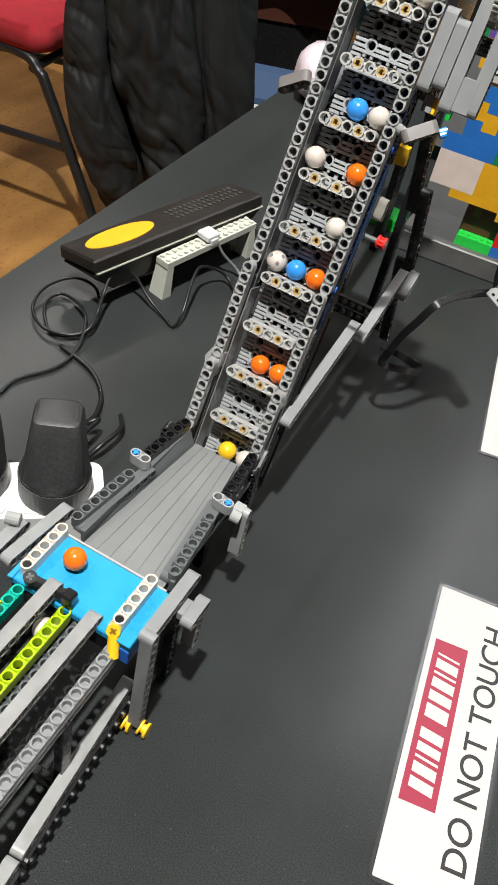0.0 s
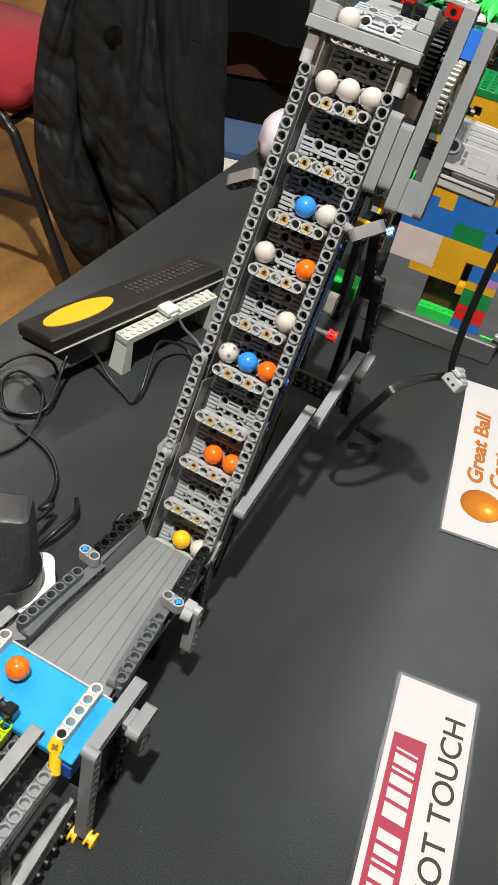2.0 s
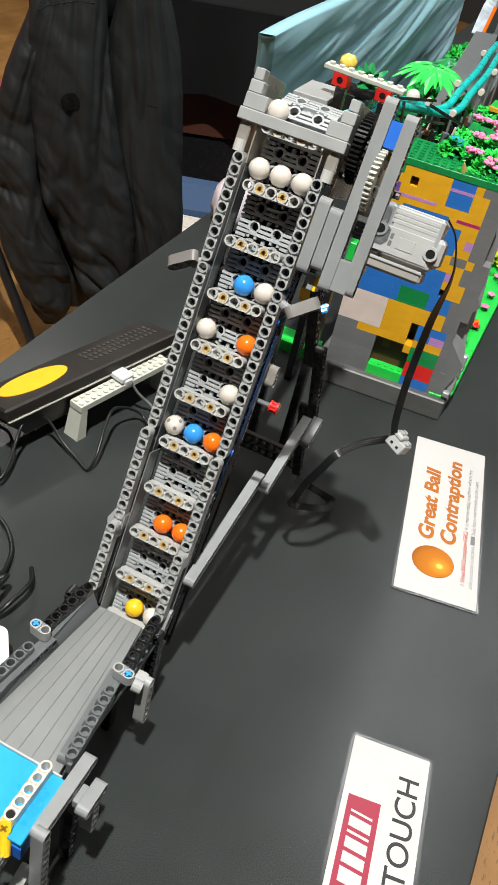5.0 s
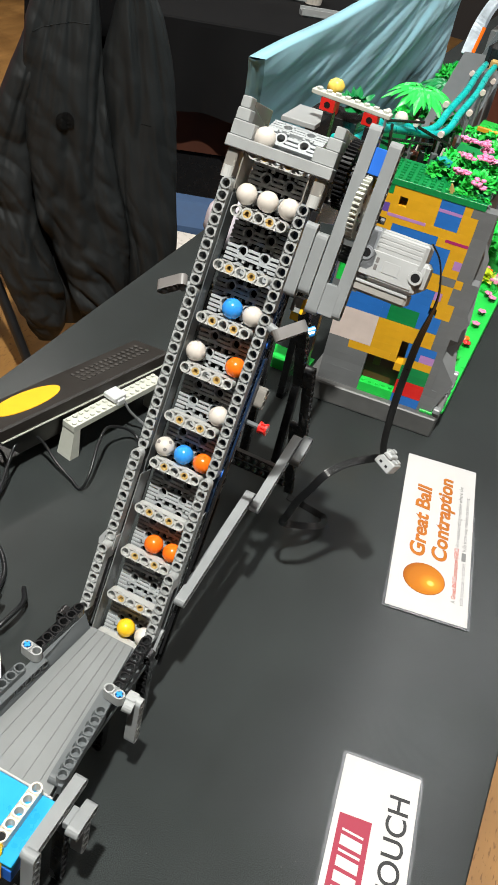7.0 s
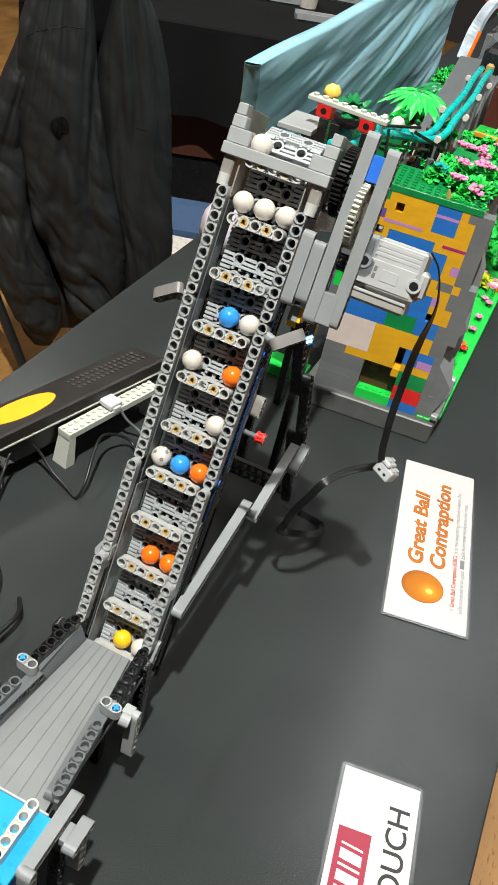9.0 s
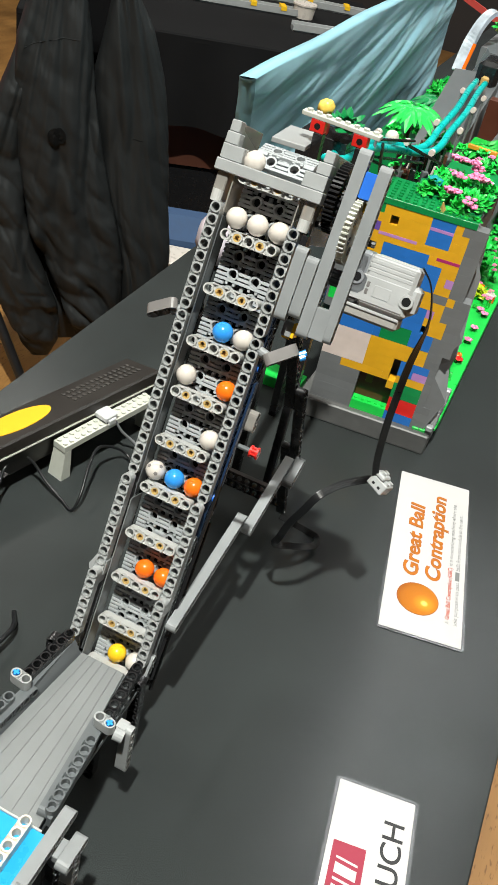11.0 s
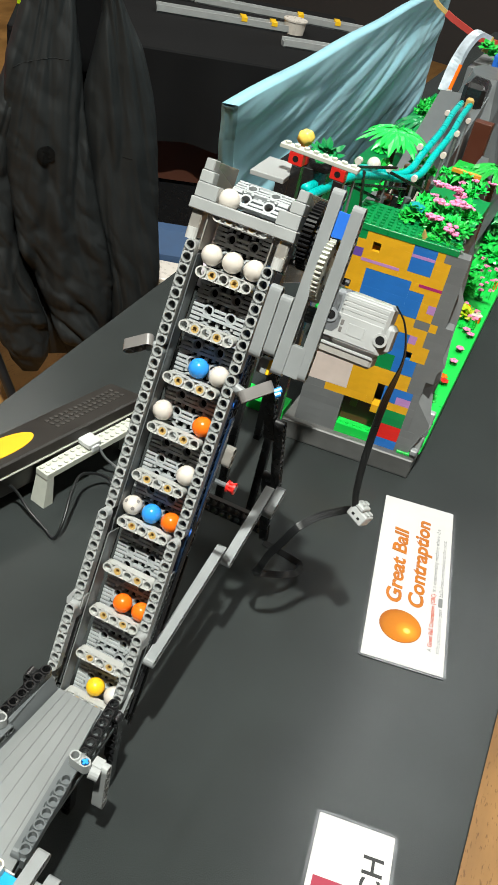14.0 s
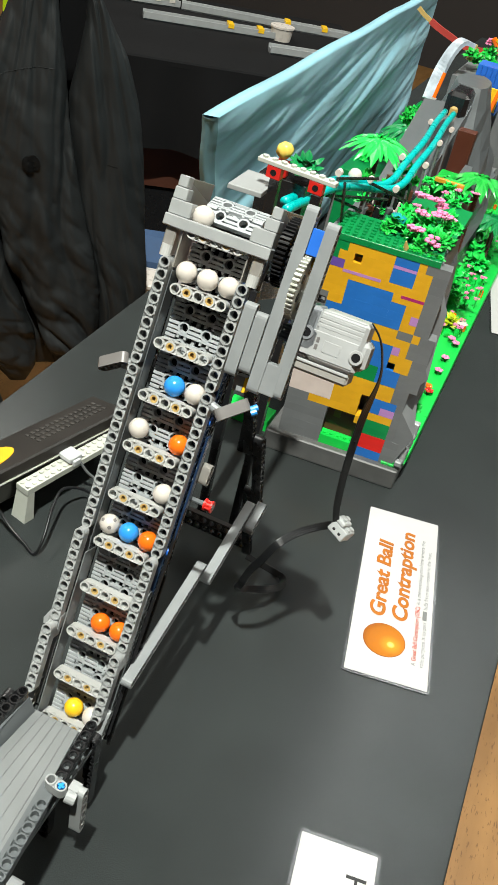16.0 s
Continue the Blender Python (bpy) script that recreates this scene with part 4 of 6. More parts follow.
# ---- motor cable and its plug ----
CABLE = material("black_ribbon_cable", (0.010, 0.0105, 0.0115), 0.30, spec=0.40)
FLAT = [(-0.0032, -0.0005), (-0.0024, -0.00068), (-0.0016, -0.0006), (-0.0008, -0.00068), (0, -0.0006), (0.0008, -0.00068), (0.0016, -0.0006), (0.0024, -0.00068), (0.0032, -0.0005),
        (0.0032, 0.0005), (0.0024, 0.00068), (0.0016, 0.0006), (0.0008, 0.00068), (0, 0.0006), (-0.0008, 0.00068), (-0.0016, 0.0006), (-0.0024, 0.00068), (-0.0032, 0.0005)]
mc = thing("motor_cable", pose(0, 0, 0), "flat black ribbon cable running from the motor to the cloth", "cable")


def ribbon_turn(f):
    """The ribbon leaves the motor on edge and turns flat on its way down."""
    k = max(0.0, min(1.0, (f - 0.24) / 0.52))
    k = k * k * (3 - 2 * k)
    edge = Vector((0.60, 0.40, 0.60)).lerp(Vector((0.70, 0.14, 0.12)), min(1.0, f / 0.25))
    return edge * (1 - k) + Vector((0.10, -0.80, 0.60)) * k


part("cable_upper", sweep(spline([(0.1345, 0.0140, 0.3640), (0.1415, 0.0135, 0.3565), (0.1462, 0.0165, 0.3420), (0.1478, 0.0210, 0.3235), (0.1440, 0.0300, 0.2850), (0.1410, 0.0520, 0.2250), (0.1415, 0.0660, 0.1800), (0.1440, 0.0720, 0.1590)], 10), [(a * 0.85, c * 0.8) for a, c in FLAT], up=ribbon_turn), CABLE, mc)
part("cable_lower", sweep(spline([(0.1450, 0.0790, 0.150), (0.1380, 0.0770, 0.149), (0.1220, 0.0560, 0.150), (0.1110, 0.0360, 0.147), (0.1030, 0.0330, 0.129), (0.0950, 0.0350, 0.109),
                                      (0.0890, 0.0410, 0.085), (0.0830, 0.0560, 0.062), (0.0835, 0.0730, 0.045), (0.0910, 0.0860, 0.037), (0.1000, 0.0980, 0.031), (0.1060, 0.1160, 0.020),
                                      (0.1070, 0.1300, 0.013), (0.1040, 0.1430, 0.007), (0.0950, 0.1500, 0.003), (0.0600, 0.1560, 0.002)], 10), FLAT, up=(0.13, -0.74, 0.66)), CABLE, mc)
plug = thing("cable_plug", Matrix.Translation((0.1500, 0.0745, 0.1530)) @ pose(0, 0, 0, -28, 14, -24), "grey stud-topped toy plug hanging on the cable", "plug")
PLUGM = material("plug_grey", (0.42, 0.43, 0.43), 0.35)
part("plug_body", wbox(-0.0080, 0.0080, -0.0080, 0.0080, -0.0060, 0.0035, 0.0008), PLUGM, plug)
part("plug_cap", wbox(-0.0085, 0.0020, -0.0090, 0.0060, 0.0036, 0.0075, 0.0010), PLUGM, plug)
for a, b in ((0.0045, -0.004), (0.0045, 0.004), (-0.0035, -0.004), (-0.0035, 0.003)):
    z = 0.0036 if a > 0.003 else 0.0076
    part("stud", cyl((a, b, z), (a, b, z + 0.0017), 0.0024, seg=14), PLUGM, plug)
for a in (-0.003, 0.003):
    # black slab on the plug's face for the dark of a contact hole
    part("contact_hole_shade", wbox(a - 0.0012, a + 0.0012, -0.0083, -0.0080, -0.0030, -0.0010, 0), BLACK, plug)

# ---- power unit on a grey rack ----
psu = thing("power_controller", Matrix.Translation((-0.1740, 0.1260, 0.0340)) @ pose(0, 0, 0, 0, -13, -15.0), "tilted black controller box with a yellow oval on a grey rack", "controller")
BOXBLK = material("controller_black", (0.014, 0.0115, 0.0095), 0.42, grain=0.2, scale=40, bump=0.05, bscale=900)
part("lid", wbox(-0.0260, 0.0260, -0.1120, 0.1120, 0.0060, 0.0190, 0.0020), BOXBLK, psu, "black lid")
bm = wbox(-0.0250, 0.0245, -0.1105, 0.1105, -0.0200, 0.0049, 0.0020)
for v in bm.verts:
    if v.co.z < -0.01:
        v.co.y *= 0.80
        v.co.x = 0.006 + (v.co.x - 0.006) * 0.62
part("base", bm, BOXBLK, psu, "black tapered underside")
part("lid_seam", wbox(0.0225, 0.0264, -0.1100, 0.1120, 0.0050, 0.0061, 0), OLDGREY, psu, "thin pale seam")
bm = bmesh.new()
bmesh.ops.create_cone(bm, cap_ends=True, segments=48, radius1=1, radius2=1, depth=0.0006, matrix=Matrix.Translation((-0.002, -0.058, 0.0193)) @ Matrix.Diagonal((0.0165, 0.0400, 1, 1)))
part("yellow_oval", bm, material("yellow_print", (0.76, 0.40, 0.01), 0.45), psu, "flat yellow oval label")
VENTD = material("dusty_black_plastic", (0.040, 0.036, 0.032), 0.6, grain=0.3, scale=120)
for r in range(3):
    for k in range(15):
        part("vent_bump", wbox(-0.0130 + r * 0.0085, -0.0080 + r * 0.0085, 0.0060 + k * 0.0064, 0.0095 + k * 0.0064, 0.0190, 0.0200, 0.0004), VENTD, psu)
rack = thing("grey_rack", pose(-0.1370, 0.1420, 0, 0, 0, -13.5), "old light grey toy-brick rack holding up the controller", "rack")
part("top_beam", wbox(-0.0080, 0.0080, -0.0640, 0.0640, 0.0330, 0.0400, 0.0004), OLDGREY, rack)
for k in range(16):
    for a in (-0.004, 0.004):
        part("stud", cyl((a, -0.060 + k * 0.008, 0.0400), (a, -0.060 + k * 0.008, 0.0417), 0.0024, seg=10), OLDGREY, rack)
for y, lean in ((-0.0590, -1), (0.0590, 1)):
    bm = box(-0.0080, 0.0080, y - 0.004, y + 0.004, 0.0, 0.0329)
    for v in bm.verts:
        if v.co.z < 0.01:
            v.co.x *= 1.15
            v.co.y += lean * 0.003 + (v.co.y - y) * 0.5
    part("rack_leg", bm, OLDGREY, rack)
rp = thing("rack_plug", pose(-0.1380, 0.1420, 0.0417, 0, 0, -13.5), "light grey plug clipped onto the rack", "plug")
part("plug_body", wbox(-0.0085, 0.0085, -0.0085, 0.0085, 0, 0.0065, 0.0012), material("pale_plug_grey", (0.55, 0.56, 0.56), 0.35), rp)
part("plug_ridge", wbox(0.0030, 0.0105, -0.0050, 0.0050, -0.0040, 0.0030, 0.0008), bpy.data.materials["pale_plug_grey"], rp)


def wire(name, pts, r, label, n=10):
    return solo(name, sweep(spline(pts, n), circle(r, 8)), CABLE, label=label, category="cable", smooth=True)


Z1 = 0.0024
GREYWIRE = material("grey_wire", (0.16, 0.165, 0.17), 0.25)
solo("thin_wire", sweep(spline([(-0.1330, 0.1420, 0.0450), (-0.1290, 0.1460, 0.0380), (-0.1220, 0.1500, 0.0250), (-0.1110, 0.1570, 0.0120), (-0.0910, 0.1540, 0.0040), (-0.0200, 0.1400, Z1)], 10), circle(0.0015, 8)),
     GREYWIRE, label="thin grey wire from the rack plug down to the cloth", category="cable", smooth=True)
wire("loose_cable", [(-0.1760, -0.1250, Z1), (-0.1760, -0.1040, Z1), (-0.1600, -0.0710, Z1), (-0.1600, -0.0420, 0.0040), (-0.1690, -0.0170, 0.0120), (-0.1860, 0.0010, 0.0120), (-0.2160, 0.0110, 0.0070), (-0.2200, -0.0090, 0.0040),
                     (-0.1980, -0.0330, Z1), (-0.1820, -0.0340, Z1), (-0.1690, -0.0140, Z1), (-0.1730, 0.0100, 0.0040), (-0.1850, 0.0270, 0.0080), (-0.2000, 0.0360, 0.0120), (-0.2190, 0.0290, 0.0140), (-0.2310, 0.0050, 0.0100),
                     (-0.2240, -0.0220, 0.0060), (-0.2000, -0.0390, 0.0070), (-0.1780, -0.0350, 0.0070), (-0.1660, -0.0240, 0.0090), (-0.1640, -0.0120, 0.0140), (-0.1740, 0.0160, 0.0230), (-0.1770, 0.0310, 0.0340), (-0.1760, 0.0480, 0.0350),
                     (-0.1660, 0.0570, 0.0260), (-0.1460, 0.0530, 0.0120), (-0.1260, 0.0480, 0.0050), (-0.1120, 0.0440, Z1), (-0.1100, 0.0550, 0.0150), (-0.1180, 0.0810, 0.0300), (-0.1240, 0.1100, 0.0300), (-0.1100, 0.1380, 0.0110), (-0.0770, 0.1180, Z1), (-0.0300, 0.1000, Z1)],
     0.0015, "loosely coiled black power cable lying on the cloth", 8)
wire("loose_cable", [(-0.1750, -0.0450, Z1), (-0.1350, -0.0550, Z1), (-0.1100, -0.0750, Z1), (-0.0980, -0.1000, 0.0060), (-0.0930, -0.1200, 0.0150), (-0.0850, -0.1150, 0.0200), (-0.0830, -0.1450, 0.0250)], 0.0021, "black adapter lead curling on the cloth")
wire("loose_cable", [(-0.0830, -0.0850, Z1), (-0.0700, -0.1050, 0.0120), (-0.0700, -0.1300, 0.0140), (-0.0780, -0.1500, Z1)], 0.0021, "short black adapter lead by the socket strip")

# ---- socket strip with adapters ----
strip = thing("socket_strip", pose(-0.0760, -0.2110, 0, 0, 0, 38), "white plastic socket strip lying on the cloth", "socket strip")
STRIPM = material("strip_white", (0.72, 0.72, 0.71), 0.3, grain=0.03)
bm = rounded_plate(0.1700, 0.0560, 0.009, 0, 0.0300, 4)
for v in bm.verts:
    if v.co.z > 0.02:
        v.co.x *= 0.985
        v.co.y *= 0.94
part("strip_body", bm, STRIPM, strip, m=pose(-0.0320, 0, 0))
part("socket_plate", rounded_plate(0.0500, 0.0460, 0.006, 0.0300, 0.0316), STRIPM, strip, m=pose(0.0180, 0, 0))
part("socket_plate", rounded_plate(0.0500, 0.0460, 0.006, 0.0300, 0.0316), STRIPM, strip, m=pose(-0.0420, 0, 0))
part("cord_stub", cyl((0.052, 0, 0.015), (0.060, 0, 0.013), 0.006, seg=12, r2=0.004), BOXBLK, strip)
ADP = material("adapter_black", (0.026, 0.027, 0.028), 0.42, grain=0.25, scale=500, bump=0.18, bscale=1500)


def adapter(m, label):
    a = thing("plug_adapter", m, label, "adapter")
    bm = bmesh.new()
    prof = [(0.0, 0.0245, 0.0245, 1.0), (0.020, 0.0250, 0.0250, 1.0), (0.0225, 0.0246, 0.0246, 0.95), (0.0262, 0.0225, 0.0215, 0.5), (0.0285, 0.0218, 0.0205, 0.30), (0.0660, 0.0172, 0.0150, 0.28), (0.0705, 0.0155, 0.0132, 0.30), (0.0720, 0.0130, 0.0108, 0.34)]
    rings = []
    n = 28
    for z, rx, ry, e in prof:
        z *= 0.9
        ring = []
        for i in range(n):
            t = 2 * math.pi * i / n
            c, q = math.cos(t), math.sin(t)
            ring.append(bm.verts.new((rx * math.copysign(abs(c) ** e, c), ry * math.copysign(abs(q) ** e, q) + (0.012 * max(0, z - 0.024) / 0.036), z)))
        rings.append(ring)
    for ra, rb in zip(rings, rings[1:]):
        for i in range(n):
            bm.faces.new((ra[i], ra[(i + 1) % n], rb[(i + 1) % n], rb[i]))
    bm.faces.new(rings[0][::-1])
    bm.faces.new(rings[-1])
    housing = part("housing", bm, ADP, a, smooth=True)
    housing.data.set_sharp_from_angle(angle=radians(26))
    part("base_ring", cyl((0, 0, 0.0002), (0, 0, 0.0190), 0.0255, seg=40, r2=0.0257), material("adapter_grey", (0.085, 0.088, 0.088), 0.4) if "adapter_grey" not in bpy.data.materials else bpy.data.materials["adapter_grey"], a, "dark grey round plug base", smooth=False)
    part("seam", cyl((0, 0, 0.0192), (0, 0, 0.0200), 0.0254, seg=40), BLACK, a)
    return a


adapter(pose(-0.0625, -0.2010, 0.0316, 0, 0, 30), "bulky black power adapter plugged into the socket strip")
adapter(pose(-0.1130, -0.2300, 0.0316, 0, 0, 30), "second black power adapter plugged into the socket strip")


# ---- the jungle diorama behind the lift ----
GREEN = material("dark_green_plastic", (0.003, 0.215, 0.055), 0.3, per_piece=0.08)
BGREEN = material("bright_green_plastic", (0.010, 0.58, 0.07), 0.3, per_piece=0.10)
LEAF = material("leaf_green_plastic", (0.010, 0.42, 0.045), 0.32, per_piece=0.15)
GOLD = material("warm_yellow_brick", (0.70, 0.36, 0.015), 0.3, per_piece=0.025)
MBLUE = material("mid_blue_brick", (0.02, 0.15, 0.50), 0.3, per_piece=0.03)
PURPLE = material("purple_brick", (0.13, 0.07, 0.33), 0.3)
LAV = material("lavender_brick", (0.45, 0.22, 0.50), 0.3)
MAGENTA = material("magenta_brick", (0.38, 0.02, 0.13), 0.3)
CREAM = material("pale_pink_brick", (0.66, 0.55, 0.50), 0.35)
ROCK = material("rock_grey_plastic", (0.150, 0.155, 0.158), 0.36, per_piece=0.06)
BROWN = material("red_brown_plastic", (0.085, 0.025, 0.014), 0.35)
DOOR = material("dark_olive_brick", (0.10, 0.09, 0.010), 0.35)
PINKF = material("pink_plastic", (0.78, 0.23, 0.42), 0.3, per_piece=0.08)
CTEAL = material("rail_teal_plastic", (0.0, 0.42, 0.40), 0.28)
CRYS = material("clear_turquoise", (0.02, 0.45, 0.50), 0.08, trans=0.4)
BOARD = material("grey_base_board", (0.10, 0.10, 0.098), 0.45, grain=0.25, scale=25, bump=0.08)

dio = thing("jungle_diorama", pose(0.0070, 0, 0.0105), "toy-brick jungle cliff with coloured brick end, rails and plants", "toy model")
FY = 0.337
FRM = Matrix.Translation((0.0145, FY + 0.0077, 0)) @ pose(0, 0, 0, 0, 0, 6) @ Matrix.Translation((-0.013, -FY, 0))   # the brick end stands slightly askew
bm = wbox(-0.0050, 0.1520, FY - 0.004, 1.45, -0.0105, 0.0150, 0.0015)
for v in bm.verts:
    if v.co.y < 0.5:
        v.co.y += 0.001 + 0.105 * (v.co.x + 0.005)
part("base_board", bm, BOARD, dio, "worn dark grey base board")
COLS = {"y": GOLD, "b": MBLUE, "g": GREEN, "w": CREAM, "k": ROCK, "r": RED, "p": PURPLE, "l": LAV, "n": BROWN, "G": BGREEN, "o": DOOR}
ROWS = [  # from the top course down
    ".ggyyyyyybbby.....", "kgyyKyyyyPPPyy....", "kppyyyyyybbbyy....", "kyyPPPPPyyyyyy....", ".yyybbbbbbyQQQ....", ".yyybbbbbbbbyy....",
    ".kyybbbbbbbbyl....", ".kbbbbbbbbbbyy....", ".kbbbbyyyyyykky...", ".kyybbyyyyyyyy....", ".kyyyybbbbbbly....", "kkbbyybbbbbbyyy...",
    "kkbbbbbbbbbbKyy...", "bbbbbbbggggbbb....", "bbbbbbbggggbbb....", "wwwwwwyyyyyyyyk...", "wwwwwwyyyyyyyyk...", "wwwwwwyyyyKbbbbk..",
    "wwwwwwyyyyKbbllk..", "kkkyyyyyyyKyyyyk..", "kkkkkknonnyggggk..", "kkkkkknonnnggggk..", "kkkkkknnnnnrrrrk..", "kkkkkknnnnnrrrrk..", "kkkkkkGGGGGbbbbkk.", "kkkkkkGGGGGbbbbkk."]
BRICKS = {}


def brick_mesh(n, mat, h=0.0096, d=0.0158):
    key = (n, mat.name, h, d)
    if key not in BRICKS:
        BRICKS[key] = mesh_of(box(0.00002, n * M - 0.00002, 0, d, 0.00002, h - 0.00002, 0), "brick", mat)
    return BRICKS[key]


for r, row in enumerate(ROWS):
    row = row.rstrip(".")
    row += "k" * (16 + (1 if 7 < r < 15 or r > 21 else 0) - len(row))
    z = 0.0074 + 0.0096 * (len(ROWS) - 1 - r)
    i = 0
    while i < len(row):
        ch = row[i]
        if ch in ".K":
            i += 1
            continue
        j = i
        while j < len(row) and row[j] == ch and j - i < 6:
            j += 1
        back = 0.014 if ch in "no" else 0.0
        if ch == "w":        # the pale panel is one tall piece
            if r + 1 == len(ROWS) or ROWS[r + 1][i] != "w":
                part("brick", brick_mesh(j - i, COLS[ch], 0.0384), None, dio, "tall smooth pale panel", FRM @ pose(0.0055 + i * M, FY, z))
        elif ch in "PQ":     # a thin plate over a lower piece
            low = MBLUE if r == 1 else GOLD
            part("brick", brick_mesh(j - i, low, 0.0064), None, dio, "", FRM @ pose(0.0055 + i * M, FY, z))
            part("plate", brick_mesh(j - i, LAV if ch == "P" else MAGENTA, 0.0032), None, dio, "", FRM @ pose(0.0055 + i * M, FY - 0.0001, z + 0.0064))
        else:
            part("brick", brick_mesh(j - i, COLS[ch]), None, dio, "", FRM @ pose(0.0055 + i * M, FY + back + random.uniform(0, 0.00012), z))
        i = j
part("cliff_core", wbox(0.0150, 0.1180, FY + 0.0450, 0.520, 0.0151, 0.2480), ROCK, dio)
part("cliff_core", wbox(0.0600, 0.0860, 0.5201, 1.10, 0.0195, 0.1500), ROCK, dio)
for k in range(5):
    part("stud", cyl((0.0575 + k * M, FY + 0.006, 0.0266), (0.0575 + k * M, FY + 0.006, 0.0283), 0.0024, seg=12), BGREEN, dio, m=FRM)
for k in range(3):
    part("plate", wbox(0.1290 + k * 0.008, 0.1365 + k * 0.008, FY - 0.002, FY + 0.006, 0.0151, 0.0183), BGREEN if k < 2 else ROCK, dio, m=FRM)


# faceted rock on the corner
def rock(x0, x1, y0, y1, z0, z1, lean, seed, skew=0.0):
    rnd = random.Random(seed)
    bm = bmesh.new()
    nz, ny = 6, 4
    grid = []
    for a in range(nz + 1):
        rowv = []
        for b in range(ny + 1):
            f = a / nz
            jit = rnd.uniform(-0.012, 0.015) if 0 < a < nz else 0
            rowv.append(bm.verts.new((x1 + lean * f + jit + skew * b / ny, y0 + (y1 - y0) * b / ny + rnd.uniform(-0.004, 0.004) * (0 < b < ny), z0 + (z1 - z0) * f + rnd.uniform(-0.006, 0.006) * (0 < a < nz))))
        grid.append(rowv)
    inner = [[bm.verts.new((x0, v.co.y, v.co.z)) for v in rowv] for rowv in grid]
    for a in range(nz):
        for b in range(ny):
            q = (grid[a][b], grid[a][b + 1], grid[a + 1][b + 1], grid[a + 1][b])
            bm.faces.new(q[:3])
            bm.faces.new((q[0], q[2], q[3]))
        bm.faces.new((grid[a][0], grid[a + 1][0], inner[a + 1][0], inner[a][0]))
        bm.faces.new((grid[a][ny], inner[a][ny], inner[a + 1][ny], grid[a + 1][ny]))
    for b in range(ny):
        bm.faces.new((grid[nz][b], grid[nz][b + 1], inner[nz][b + 1], inner[nz][b]))
    return bm


part("cliff_rock", rock(0.1150, 0.1430, FY + 0.0215, 0.440, 0.0195, 0.2500, -0.019, 3, -0.008), ROCK, dio, "dark grey faceted cliff side")
part("cliff_rock", rock(0.0700, 0.1320, 0.4401, 0.760, 0.0195, 0.2400, -0.016, 5, -0.036), DBG, dio, "dark grey faceted cliff side")
for k in range(9):
    part("corner_stone", wbox(0.1445 + 0.001 * (k % 2), 0.1525 + 0.001 * (k % 2), FY + 0.017 + 0.009 * k, FY + 0.0255 + 0.009 * k, 0.0195, 0.0260 + 0.008 * ((k * 2) % 3), 0.0010), LBG if k % 2 else MLG, dio)

# green top with studs
part("green_plate", wbox(0.0110, 0.1210, FY - 0.0005, 0.4000, 0.2571, 0.2635, 0.00012), GREEN, dio, "dark green studded plate", FRM)
part("green_plate", wbox(0.0500, 0.1210, 0.4001, 0.420, 0.2571, 0.2635, 0.00012), GREEN, dio, "dark green studded plate", FRM)
part("green_plate", wbox(0.0500, 0.1180, 0.4300, 0.560, 0.2400, 0.2500), GREEN, dio, "dark green studded plate")
STUD = mesh_of(cyl((0, 0, 0), (0, 0, 0.0018), 0.0024, seg=12), "stud", GREEN)
# black slab puts the darkness of the cavity into colour
part("hollow_shade", wbox(0.0100, 0.0499, 0.4150, 0.560, 0.2380, 0.2490), BLACK, dio, "black slab for the dark hollow under the rails")
for a in range(13):
    for b in range(7 if a < 5 else 10):
        part("stud", STUD, None, dio, "", FRM @ pose(0.0155 + a * M, FY + 0.004 + b * M, 0.2635))
part("green_brick", wbox(0.0050, 0.0130, FY, 0.36, 0.2100, 0.2560), GREEN, dio, m=FRM)
part("green_brick", wbox(-0.0040, 0.0039, FY + 0.001, 0.36, 0.1400, 0.1600), BGREEN, dio, m=FRM)
part("side_lawn", wbox(-0.0680, -0.0120, 0.362, 0.392, -0.0105, 0.0040), BGREEN, dio, "bright green plate beside the base board")
part("yellow_brick", wbox(-0.0300, -0.0140, 0.300, 0.308, 0.0980, 0.1180), YELLOW, dio, "yellow brick on a dark post")
part("dark_post", wbox(-0.0260, -0.0180, 0.3085, 0.330, -0.0105, 0.1180), BLACK, dio)

# lawn at the foot, on the walk-round side
part("lawn_plate", wbox(0.1521, 0.1545, FY + 0.075, 1.45, -0.0105, 0.0150, 0.0008), BGREEN, dio, "bright green studded lawn plate")
part("lawn_plate", wbox(0.0700, 0.1550, FY + 0.030, 1.45, 0.0151, 0.0190, 0.0008), BGREEN, dio, "bright green studded lawn plate")


def leaf_bm(bm, p, d, L, w, droop, n=4):
    """A pointed leaf with a ridge, starting at p along d."""
    d = Vector(d).normalized()
    side = d.cross(Vector((0, 0, 1)))
    side = side.normalized() if side.length > 1e-3 else Vector((1, 0, 0))
    prev = None
    for i in range(n + 1):
        f = i / n
        c = Vector(p) + d * (L * f) + Vector((0, 0, -droop * f * f))
        ww = w * (math.sin(math.pi * min(0.98, 0.15 + 0.85 * f)) + 0.05)
        cur = (bm.verts.new(c - side * ww - Vector((0, 0, ww * 0.35))), bm.verts.new(c + Vector((0, 0, 0.0008))), bm.verts.new(c + side * ww - Vector((0, 0, ww * 0.35))))
        if prev:
            bm.faces.new((prev[0], prev[1], cur[1], cur[0]))
            bm.faces.new((prev[1], prev[2], cur[2], cur[1]))
        prev = cur
    return bm


